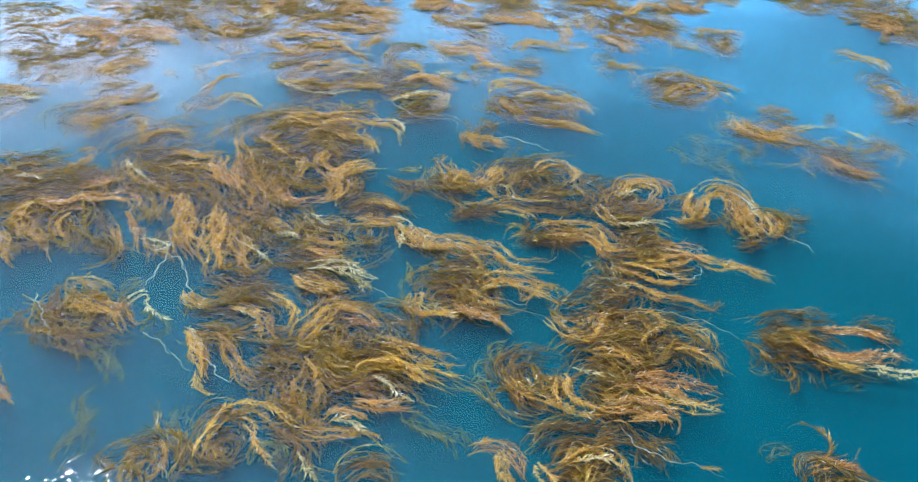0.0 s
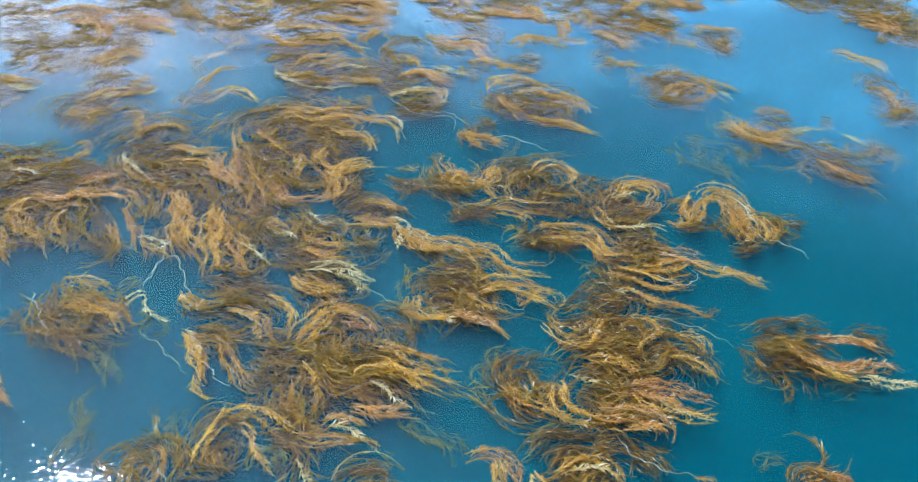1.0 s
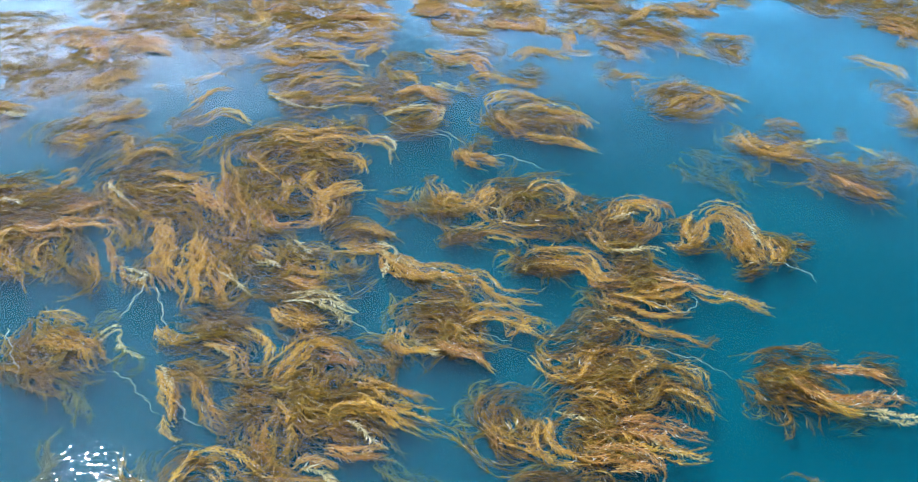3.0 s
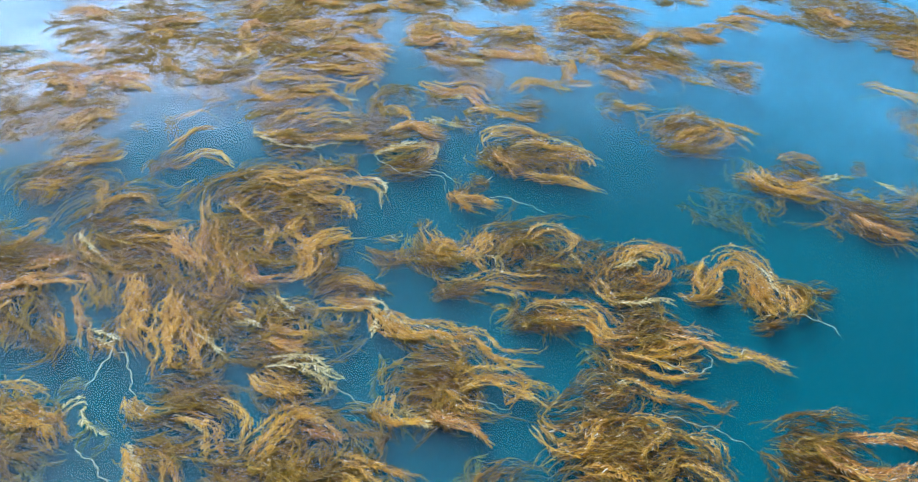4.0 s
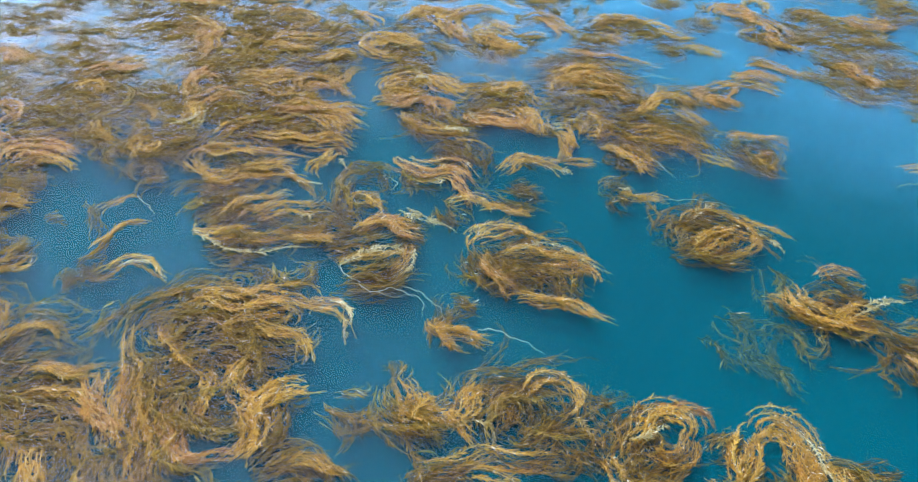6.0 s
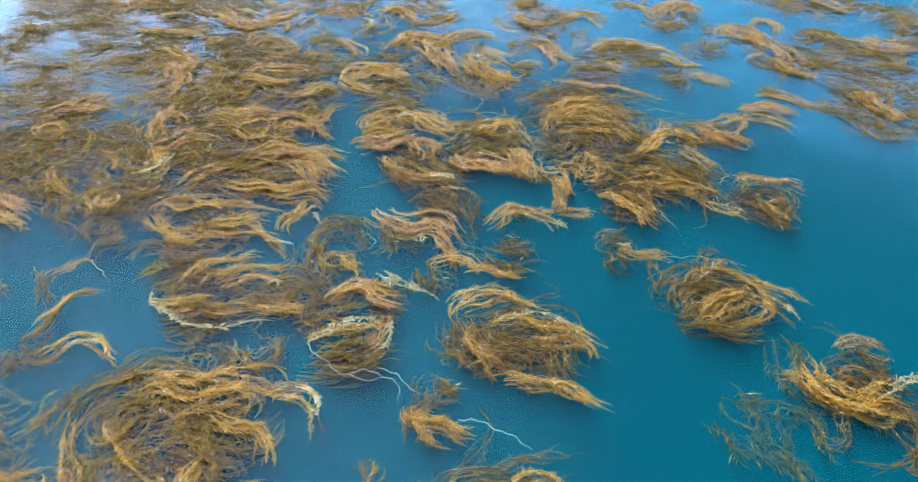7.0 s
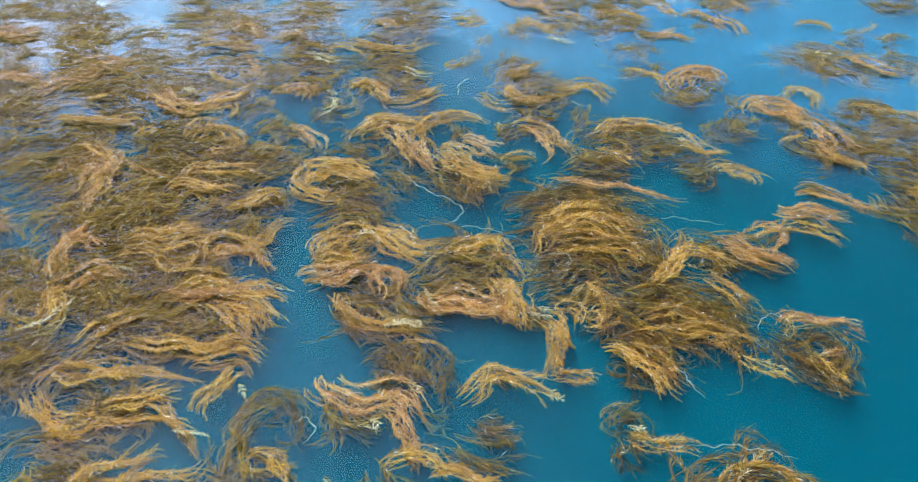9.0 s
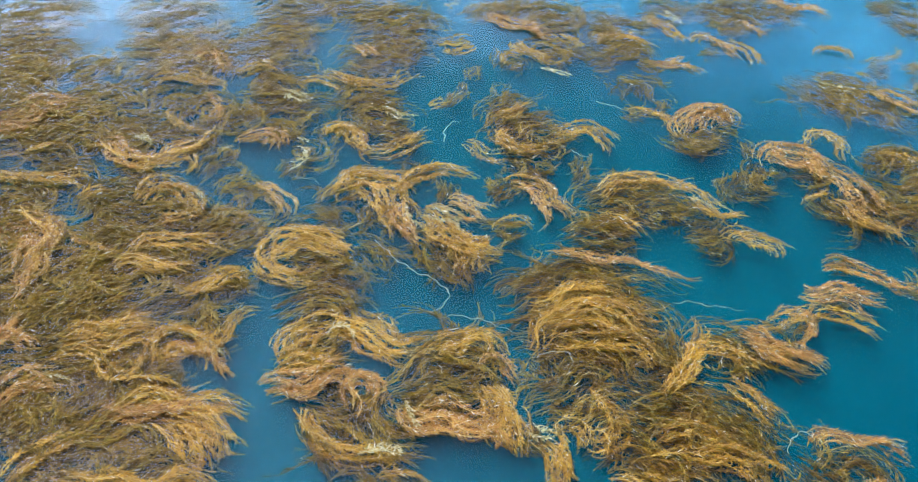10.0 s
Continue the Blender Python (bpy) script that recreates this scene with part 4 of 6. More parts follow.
lock(bed, "pale", 1.38, 8.59, 337, 0.13, 0, 0, 0, 0.104)
lock(bed, "stem", 1.68, 8.49, 10, 0.65, -38, 17, 0, 0.026)
lock(bed, "olive", 1.28, 8.58, 71, 0.33, -49, -6, 0, 0.139)
lock(bed, "sunk", 1.27, 8.82, 320, 0.32, -0, 0, 0, 0.249)
lock(bed, "olive", 1.31, 8.52, 314, 0.27, -12, 43, 0, 0.201)
bed = clump("dense layered seaweed mat of gold and olive fronds", -2.15, 8.39)
lock(bed, "olive", -2.15, 8.39, 88, 1.00, 61, -246, 119, 0.474)
lock(bed, "gold", -2.17, 8.58, 328, 0.78, -253, 758, -410, 0.212)
lock(bed, "gold", -1.65, 8.41, 52, 0.48, -39, 12, 0, 0.175)
lock(bed, "olive", -1.99, 8.55, 354, 0.66, 62, -29, 0, 0.470)
lock(bed, "gold", -2.10, 8.74, 7, 0.59, -0, 0, 0, 0.172)
lock(bed, "olive", -1.85, 9.18, 47, 1.00, -17, -237, 173, 0.414)
lock(bed, "gold", -1.69, 9.50, 358, 1.00, 223, -634, 379, 0.249)
lock(bed, "gold", -1.29, 9.49, 355, 0.52, -68, 11, 0, 0.125)
lock(bed, "olive", -1.49, 9.15, 249, 0.46, 512, -330, 0, 0.326)
lock(bed, "gold", -1.76, 9.09, 293, 0.98, 334, -427, 154, 0.226)
lock(bed, "gold", -1.30, 8.86, 54, 0.51, -133, 62, 0, 0.191)
lock(bed, "gold", -0.98, 8.87, 247, 0.43, 0, 7, 0, 0.163)
lock(bed, "olive", -1.75, 8.36, 62, 0.50, -86, -11, 0, 0.378)
lock(bed, "gold", -1.44, 8.53, 356, 0.59, -94, 39, 0, 0.127)
lock(bed, "pale", -1.22, 8.36, 344, 0.23, -23, 61, 0, 0.048)
lock(bed, "olive", -2.03, 8.02, 90, 0.75, -364, 482, -219, 0.470)
lock(bed, "olive", -1.60, 9.25, 311, 0.48, -46, -20, 0, 0.252)
lock(bed, "gold", -2.05, 8.96, 67, 0.54, -51, 7, 0, 0.153)
lock(bed, "rust", -1.73, 9.41, 31, 1.02, -49, -33, 0, 0.130)
bed = clump("wide seaweed mat sparkling with wet fronds", -1.91, 7.74)
lock(bed, "olive", -1.91, 7.74, 67, 0.44, -115, 64, 0, 0.463)
lock(bed, "gold", -1.61, 7.83, 83, 0.57, -78, -145, 161, 0.244)
lock(bed, "olive", -1.78, 7.56, 8, 0.83, 233, -521, 266, 0.497)
lock(bed, "gold", -1.41, 7.80, 39, 0.60, 101, -438, 346, 0.142)
lock(bed, "olive", -1.29, 7.66, 6, 0.66, 13, 320, -455, 0.363)
lock(bed, "gold", -1.84, 7.60, 351, 0.47, 52, -16, 0, 0.108)
lock(bed, "olive", -1.70, 7.43, 15, 0.64, -20, 9, 0, 0.341)
lock(bed, "gold", -1.11, 7.67, 346, 0.38, 9, -4, 0, 0.147)
lock(bed, "olive", -1.07, 7.83, 46, 0.52, -191, 86, 0, 0.379)
lock(bed, "olive", -0.79, 7.60, 8, 0.50, 69, -31, 0, 0.289)
lock(bed, "rust", -0.61, 7.83, 29, 0.60, -18, -310, 290, 0.192)
lock(bed, "gold", -0.62, 7.71, 88, 0.33, -132, 29, 0, 0.107)
lock(bed, "olive", -0.41, 7.75, 347, 0.32, 0, -0, 0, 0.283)
lock(bed, "pale", -1.07, 7.84, 114, 0.19, -178, -53, 0, 0.067)
lock(bed, "gold", -1.49, 7.58, 357, 0.47, 38, -13, 0, 0.074)
lock(bed, "pale", -1.81, 7.69, 278, 1.01, 150, 82, -141, 0.050)
lock(bed, "gold", -2.17, 8.59, 115, 1.23, -664, 1180, -676, 0.100)
lock(bed, "gold", -2.02, 8.41, 335, 0.99, 139, -145, 0, 0.080)
bed = clump("looped seaweed strands joining two mats", -0.78, 8.22)
lock(bed, "olive", -0.78, 8.22, 347, 0.37, -3, 1, 0, 0.190)
lock(bed, "olive", -0.83, 8.22, 98, 1.06, 240, -1147, 757, 0.119)
lock(bed, "gold", -0.77, 8.21, 61, 0.47, -330, 220, 0, 0.079)
lock(bed, "pale", -0.39, 8.12, 313, 0.63, 5, 155, -162, 0.080)
lock(bed, "olive", -0.77, 7.84, 97, 0.70, -1, -2, 0, 0.193)
lock(bed, "pale", -0.93, 8.73, 299, 0.15, 0, 0, 0, 0.035)
lock(bed, "stem", -0.51, 8.53, 348, 0.26, -128, 16, 0, 0.017)
lock(bed, "olive", -0.35, 8.09, 313, 0.34, -38, 88, 0, 0.161)
lock(bed, "olive", -0.86, 8.05, 80, 1.10, 57, -146, -198, 0.070)
lock(bed, "gold", -0.59, 7.84, 24, 0.47, -9, -37, 0, 0.100)
lock(bed, "pale", -0.18, 7.61, 276, 0.36, 11, -76, 0, 0.050)
bed = clump("tangled seaweed mat thinning out over dark water", -2.66, 8.46)
lock(bed, "olive", -2.66, 8.46, 117, 0.86, -432, 772, -392, 0.482)
lock(bed, "gold", -3.17, 9.03, 321, 0.49, -23, 1, 0, 0.124)
lock(bed, "olive", -3.17, 8.95, 314, 0.88, 13, -1, 0, 0.302)
lock(bed, "olive", -2.50, 8.19, 113, 0.45, -93, -29, 0, 0.291)
lock(bed, "gold", -2.56, 8.48, 110, 0.47, 68, -213, 0, 0.166)
lock(bed, "gold", -2.59, 7.76, 74, 0.37, -56, 18, 0, 0.097)
lock(bed, "olive", -2.44, 8.04, 73, 0.50, -58, 18, 0, 0.115)
lock(bed, "stem", -2.37, 7.99, 313, 0.28, 7, 4, 0, 0.015)
lock(bed, "gold", -2.40, 9.16, 73, 0.38, 66, -104, 0, 0.267)
lock(bed, "olive", -2.46, 9.19, 101, 0.84, -2, -7, 0, 0.278)
lock(bed, "rust", -2.50, 9.57, 97, 0.66, -2, -7, 0, 0.164)
lock(bed, "rust", -2.46, 9.48, 66, 0.55, -121, 54, 0, 0.216)
lock(bed, "olive", -3.48, 9.19, 28, 0.66, -22, -7, 0, 0.578)
lock(bed, "olive", -3.80, 9.82, 33, 0.70, -7, -4, 0, 0.692)
lock(bed, "gold", -3.32, 9.93, 86, 0.52, 29, -112, 0, 0.178)
lock(bed, "olive", -3.44, 9.58, 45, 0.36, 3, 1, 0, 0.420)
lock(bed, "olive", -2.93, 9.65, 36, 0.38, 33, -72, 0, 0.427)
lock(bed, "olive", -2.75, 9.15, 93, 0.46, -117, 10, 0, 0.574)
lock(bed, "olive", -3.60, 9.42, 50, 0.54, -93, 13, 0, 0.491)
lock(bed, "olive", -3.22, 8.68, 45, 0.44, 64, -32, 0, 0.312)
lock(bed, "gold", -2.93, 9.42, 349, 0.53, -43, -55, 0, 0.063)
lock(bed, "olive", -3.05, 9.06, 28, 0.74, -191, 108, 0, 0.291)
bed = clump("seaweed mat of overlapping feathery fronds", -2.50, 9.73)
lock(bed, "olive", -2.50, 9.73, 82, 1.13, -336, 447, -134, 0.761)
lock(bed, "gold", -2.15, 9.98, 25, 0.71, -7, -15, 0, 0.293)
lock(bed, "gold", -1.53, 9.85, 121, 0.76, -268, 93, 0, 0.285)
lock(bed, "olive", -2.40, 10.12, 56, 0.79, -54, 11, 0, 0.569)
lock(bed, "olive", -1.71, 9.74, 132, 0.53, -306, 140, 0, 0.623)
lock(bed, "olive", -1.84, 9.29, 70, 0.50, 0, 0, 0, 0.293)
lock(bed, "olive", -1.79, 9.57, 284, 0.43, 13, -103, 0, 0.341)
lock(bed, "olive", -1.63, 10.31, 62, 0.76, -64, 16, 0, 0.449)
lock(bed, "olive", -1.38, 10.35, 288, 0.41, 62, -3, 0, 0.314)
lock(bed, "olive", -2.35, 9.41, 25, 0.55, 0, 0, 0, 0.591)
lock(bed, "olive", -2.19, 9.26, 95, 0.38, -100, -21, 0, 0.375)
lock(bed, "gold", -1.86, 9.92, 279, 0.45, 113, 96, 0, 0.128)
lock(bed, "olive", -2.60, 10.53, 30, 0.68, -10, 4, 0, 0.621)
lock(bed, "rust", -2.58, 10.32, 104, 0.55, 4, -38, 0, 0.119)
lock(bed, "gold", -2.12, 11.44, 102, 1.09, -274, -15, -7, 0.150)
lock(bed, "gold", -3.02, 11.25, 13, 0.94, -78, -245, 180, 0.110)
bed = clump("golden seaweed mat curling round an orange ring", -0.77, 10.05)
lock(bed, "olive", -0.77, 10.05, 329, 0.56, 90, -17, 0, 0.418)
lock(bed, "gold", -0.75, 9.93, 22, 0.48, 71, -19, 0, 0.213)
lock(bed, "gold", -0.36, 10.43, 300, 0.64, 86, -28, 0, 0.247)
lock(bed, "olive", -0.81, 10.32, 48, 0.69, -41, -2, 0, 0.550)
lock(bed, "rust", -0.77, 9.71, 37, 0.60, -31, -10, 0, 0.282)
lock(bed, "olive", -0.55, 9.63, 329, 0.63, 10, -3, 0, 0.330)
lock(bed, "gold", -0.50, 9.64, 273, 0.83, 150, 12, -89, 0.123)
lock(bed, "olive", 0.02, 9.75, 201, 0.60, 484, -213, 0, 0.365)
lock(bed, "olive", -0.24, 9.02, 19, 0.47, -51, 16, 0, 0.412)
lock(bed, "olive", -0.00, 9.28, 321, 0.55, -63, 16, 0, 0.221)
lock(bed, "olive", -0.52, 9.73, 342, 0.58, 29, 6, 0, 0.384)
lock(bed, "pale", -0.17, 9.26, 51, 0.39, -93, 5, 0, 0.079)
lock(bed, "rust", -0.78, 9.70, 4, 1.07, 201, -300, -125, 0.130)
bed = clump("orange seaweed bundle spilling over olive fronds", -0.48, 8.85)
lock(bed, "rust", -0.48, 8.85, 275, 0.82, 342, -371, 50, 0.274)
lock(bed, "rust", -0.04, 8.62, 332, 0.52, -85, 28, 0, 0.118)
lock(bed, "olive", -0.32, 8.73, 299, 0.50, -30, 106, 0, 0.265)
lock(bed, "pale", -0.13, 8.49, 343, 0.11, 0, 0, 0, 0.085)
lock(bed, "olive", -0.09, 8.18, 327, 0.37, -26, 10, 0, 0.238)
lock(bed, "gold", 0.02, 8.18, 66, 0.50, -111, -9, 0, 0.121)
lock(bed, "gold", 0.27, 8.22, 340, 0.45, 10, 25, 0, 0.141)
lock(bed, "olive", 0.30, 8.34, 352, 0.54, -0, 0, 0, 0.205)
lock(bed, "olive", 0.48, 8.62, 325, 0.37, 1, 28, 0, 0.180)
lock(bed, "gold", 0.40, 8.71, 68, 0.74, -62, -208, 165, 0.181)
lock(bed, "pale", 0.86, 8.87, 328, 0.19, 0, 0, 0, 0.078)
lock(bed, "olive", 0.29, 9.17, 279, 0.54, 7, 11, 0, 0.114)
lock(bed, "sunk", 0.16, 8.63, 27, 0.19, -0, 0, 0, 0.189)
lock(bed, "olive", 0.53, 8.56, 33, 0.15, -0, 0, 0, 0.080)
lock(bed, "olive", -0.14, 8.97, 335, 0.47, -5, -8, 0, 0.213)
lock(bed, "olive", 0.56, 8.97, 344, 0.18, 0, 0, 0, 0.158)
lock(bed, "gold", -0.53, 9.67, 292, 1.03, -51, 512, -428, 0.090)
lock(bed, "rust", 0.09, 9.72, 275, 0.72, 267, -74, -166, 0.130)
lock(bed, "gold", 0.56, 9.89, 329, 0.54, -159, 176, 0, 0.120)
lock(bed, "olive", -0.08, 9.68, 91, 1.07, -211, 274, -224, 0.200)
bed = clump("broad combed seaweed mat swept in long parallel strands", 0.16, 9.64)
lock(bed, "rust", 0.16, 9.64, 325, 0.56, 103, -47, 0, 0.268)
lock(bed, "gold", 0.55, 9.90, 294, 0.51, -9, 24, 0, 0.234)
lock(bed, "olive", 0.15, 9.93, 63, 0.72, -48, -59, 0, 0.604)
lock(bed, "gold", 0.19, 10.10, 67, 0.59, -146, 31, 0, 0.209)
lock(bed, "olive", 0.67, 10.61, 56, 0.92, -67, 24, 0, 0.742)
lock(bed, "olive", 0.72, 10.43, 37, 1.28, -49, -201, 174, 0.854)
lock(bed, "olive", 0.73, 10.21, 57, 1.09, -171, -18, 88, 0.695)
lock(bed, "gold", 0.92, 10.44, 27, 0.70, -75, 31, 0, 0.242)
lock(bed, "olive", 0.82, 9.69, 42, 0.81, -26, -4, 0, 0.528)
lock(bed, "gold", 1.21, 9.94, 290, 0.65, 121, -291, -32, 0.117)
lock(bed, "olive", 1.63, 10.45, 311, 0.49, -84, 46, 0, 0.336)
lock(bed, "stem", 0.89, 10.13, 68, 0.39, -203, -5, 0, 0.033)
lock(bed, "stem", 1.81, 10.73, 357, 0.48, -2, -3, 0, 0.043)
lock(bed, "olive", 1.41, 10.05, 341, 0.60, 33, -3, 0, 0.617)
lock(bed, "gold", 0.82, 10.60, 33, 0.77, -34, -14, 0, 0.205)
lock(bed, "olive", 1.03, 10.73, 22, 0.82, -44, -22, 0, 0.719)
lock(bed, "gold", 1.17, 10.27, 19, 0.59, -58, -15, 0, 0.154)
lock(bed, "olive", 0.24, 9.82, 1, 0.51, 3, 43, 0, 0.384)
lock(bed, "gold", 0.81, 10.18, 49, 1.23, 209, -795, 535, 0.170)
lock(bed, "gold", 1.66, 9.88, 23, 0.71, 180, -194, 0, 0.090)
lock(bed, "rust", 0.94, 11.18, 354, 1.13, -19, 10, 0, 0.120)
bed = clump("hanging golden seaweed pod with a pale tip", 0.93, 9.52)
lock(bed, "gold", 0.93, 9.52, 282, 0.61, 3, -21, 0, 0.178)
lock(bed, "gold", 0.97, 8.95, 29, 0.30, 6, -43, 0, 0.137)
lock(bed, "pale", 0.80, 9.58, 336, 0.25, -43, 99, 0, 0.115)
lock(bed, "olive", 0.77, 9.62, 313, 0.28, -133, 237, 0, 0.245)
lock(bed, "gold", 0.92, 9.55, 325, 0.36, -86, 39, 0, 0.160)
bed = clump("fan of combed seaweed with frayed ends", 1.23, 9.33)
lock(bed, "olive", 1.23, 9.33, 55, 0.94, -10, -398, 322, 0.630)
lock(bed, "olive", 1.32, 9.20, 47, 0.59, -242, 146, 0, 0.581)
lock(bed, "gold", 1.27, 9.26, 355, 0.65, -93, 43, 0, 0.140)
lock(bed, "olive", 1.66, 9.62, 38, 0.98, 11, -445, 336, 0.514)
lock(bed, "gold", 1.74, 9.47, 13, 0.59, -87, 30, 0, 0.195)
lock(bed, "olive", 1.67, 9.79, 350, 0.58, -49, -7, 0, 0.452)
lock(bed, "gold", 1.58, 9.88, 37, 0.88, 53, -11, 0, 0.110)
lock(bed, "olive", 1.88, 10.26, 51, 0.64, -161, 22, 0, 0.433)
lock(bed, "gold", 2.04, 10.04, 316, 0.43, 5, 4, 0, 0.152)
lock(bed, "gold", 1.87, 10.24, 24, 0.49, -54, -20, 0, 0.136)
lock(bed, "olive", 1.44, 9.69, 32, 0.50, -104, 22, 0, 0.482)
lock(bed, "stem", 1.71, 9.18, 295, 0.34, -12, 16, 0, 0.023)
lock(bed, "gold", 1.45, 9.30, 332, 0.42, 6, -40, 0, 0.100)
bed = clump("small seaweed clump with upturned orange tips", 2.15, 10.34)
lock(bed, "olive", 2.15, 10.34, 66, 0.64, -234, 111, 0, 0.337)
lock(bed, "rust", 2.22, 10.48, 316, 0.55, -6, 43, 0, 0.193)
lock(bed, "gold", 2.36, 10.53, 29, 0.53, -22, 8, 0, 0.127)
lock(bed, "olive", 2.53, 10.38, 63, 0.57, 14, -35, 0, 0.086)
lock(bed, "rust", 2.19, 10.50, 334, 0.62, -23, 45, 0, 0.120)
lock(bed, "rust", 2.49, 10.63, 114, 0.62, -541, 281, 36, 0.080)
bed = clump("floating pair of thin orange seaweed fronds", 2.72, 10.96)
lock(bed, "rust", 2.72, 10.96, 335, 0.60, 32, -19, 0, 0.270)
lock(bed, "gold", 2.75, 10.69, 11, 0.48, -43, -32, 0, 0.129)
lock(bed, "olive", 2.82, 10.81, 353, 0.20, 0, 0, 0, 0.195)
bed = clump("single long orange seaweed frond adrift on open water", 2.90, 11.22)
lock(bed, "rust", 2.90, 11.22, 359, 0.85, -53, 2, 0, 0.187)
lock(bed, "olive", 2.96, 11.26, 343, 0.27, -0, 0, 0, 0.161)
bed = clump("spidery brown seaweed clump with an arched stem", 2.33, 9.46)
lock(bed, "olive", 2.33, 9.46, 0, 0.56, -148, 77, 0, 0.326)
lock(bed, "rust", 2.50, 9.55, 70, 0.64, -198, 80, 0, 0.170)
lock(bed, "olive", 2.51, 9.26, 336, 0.46, 2, -27, 0, 0.260)
lock(bed, "stem", 2.32, 9.51, 87, 0.34, -20, -188, 0, 0.037)
lock(bed, "olive", 2.69, 9.52, 332, 0.51, -119, 11, 0, 0.175)
lock(bed, "gold", 2.16, 9.27, 313, 0.38, 17, 18, 0, 0.091)
lock(bed, "olive", 2.42, 9.45, 20, 0.48, -15, -4, 0, 0.255)
lock(bed, "gold", 2.57, 9.32, 307, 0.38, -61, 110, 0, 0.088)
lock(bed, "rust", 2.65, 9.29, 26, 0.22, -0, 0, 0, 0.077)
bed = clump("twisted seaweed clump hooked round open water", 2.50, 12.41)
lock(bed, "olive", 2.50, 12.41, 271, 0.58, 1, 119, 0, 0.342)
lock(bed, "olive", 2.78, 12.51, 239, 0.48, -73, 235, 0, 0.316)
lock(bed, "rust", 2.79, 12.62, 348, 0.62, 2, -67, 0, 0.289)
lock(bed, "olive", 3.18, 12.20, 248, 0.90, 306, -336, 63, 0.522)
lock(bed, "gold", 3.21, 12.05, 287, 0.66, 51, -14, 0, 0.164)
lock(bed, "olive", 3.34, 12.21, 6, 0.60, -147, 56, 0, 0.444)
lock(bed, "gold", 2.98, 11.95, 38, 0.32, 0, 0, 0, 0.080)
lock(bed, "olive", 2.63, 12.82, 304, 0.27, -107, 157, 0, 0.121)
lock(bed, "olive", 2.98, 12.49, 341, 0.45, -22, -16, 0, 0.395)
lock(bed, "olive", 3.61, 11.73, 51, 0.40, 64, -248, 0, 0.245)
lock(bed, "rust", 2.83, 12.43, 173, 1.85, -997, 1324, -560, 0.200)
bed = clump("hooked pale seaweed frond adrift on open water", 3.20, 12.80)
lock(bed, "gold", 3.20, 12.80, 86, 0.73, -22, -847, 751, 0.122)
lock(bed, "pale", 3.28, 12.90, 111, 0.40, -418, 226, 0, 0.079)
lock(bed, "olive", 3.13, 12.73, 48, 0.20, -0, 0, 0, 0.103)
bed = clump("drifting flat brown seaweed sheet", 3.65, 12.59)
lock(bed, "olive", 3.65, 12.59, 57, 0.67, -159, 65, 0, 0.411)
lock(bed, "gold", 3.75, 12.68, 0, 0.48, 9, -24, 0, 0.092)
lock(bed, "olive", 3.63, 12.25, 316, 0.57, 55, -31, 0, 0.590)
lock(bed, "olive", 3.88, 12.45, 341, 0.49, 13, -5, 0, 0.410)
lock(bed, "olive", 3.64, 12.78, 306, 0.46, 26, -7, 0, 0.413)
bed = clump("long brown seaweed raft with pale crest", 3.24, 14.04)
lock(bed, "olive", 3.24, 14.04, 319, 1.08, 2, -111, 136, 0.481)
lock(bed, "olive", 3.61, 13.87, 342, 1.08, -137, 173, -20, 0.629)
lock(bed, "pale", 3.48, 13.98, 314, 0.54, 5, 24, 0, 0.116)
lock(bed, "rust", 4.04, 13.81, 292, 0.67, 66, -19, 0, 0.225)
lock(bed, "olive", 3.52, 13.92, 13, 0.62, -51, -27, 0, 0.540)
lock(bed, "olive", 4.37, 13.84, 329, 0.57, 53, -22, 0, 0.398)
bed = clump("narrow brown seaweed streak on the water", 3.71, 14.52)
lock(bed, "gold", 3.71, 14.52, 64, 0.49, -167, 14, 0, 0.162)
lock(bed, "olive", 4.08, 14.37, 12, 0.72, 9, 26, 0, 0.156)
lock(bed, "olive", 4.45, 14.28, 16, 0.45, -0, 0, 0, 0.242)
lock(bed, "olive", 4.11, 14.27, 311, 0.32, -0, 0, 0, 0.389)
bed = clump("crested seaweed clump like a bird wing", 1.73, 13.15)
lock(bed, "gold", 1.73, 13.15, 71, 0.54, -232, 70, 0, 0.159)
lock(bed, "olive", 2.03, 13.46, 295, 0.22, 0, 0, 0, 0.168)
lock(bed, "olive", 2.14, 12.90, 275, 0.50, 193, -58, 0, 0.533)
lock(bed, "rust", 2.15, 12.97, 29, 0.81, 349, -1118, 689, 0.316)
lock(bed, "olive", 2.11, 12.62, 39, 0.32, 0, 0, 0, 0.310)
lock(bed, "stem", 1.43, 13.32, 333, 0.34, -18, 28, 0, 0.040)
lock(bed, "olive", 1.64, 13.21, 338, 0.22, 0, 0, 0, 0.179)
lock(bed, "gold", 2.36, 13.18, 11, 0.36, 112, -217, 0, 0.123)
lock(bed, "olive", 2.44, 12.99, 315, 0.24, 0, 0, 0, 0.158)
lock(bed, "rust", 2.13, 12.79, 74, 1.00, 59, -243, 0, 0.180)
bed = clump("dim seaweed clump with a reddish frond", 1.97, 14.05)
lock(bed, "rust", 1.97, 14.05, 54, 0.61, -163, 62, 0, 0.194)
lock(bed, "olive", 1.66, 13.91, 309, 0.59, -15, -16, 0, 0.384)
lock(bed, "rust", 2.15, 14.08, 46, 0.28, -0, 0, 0, 0.083)
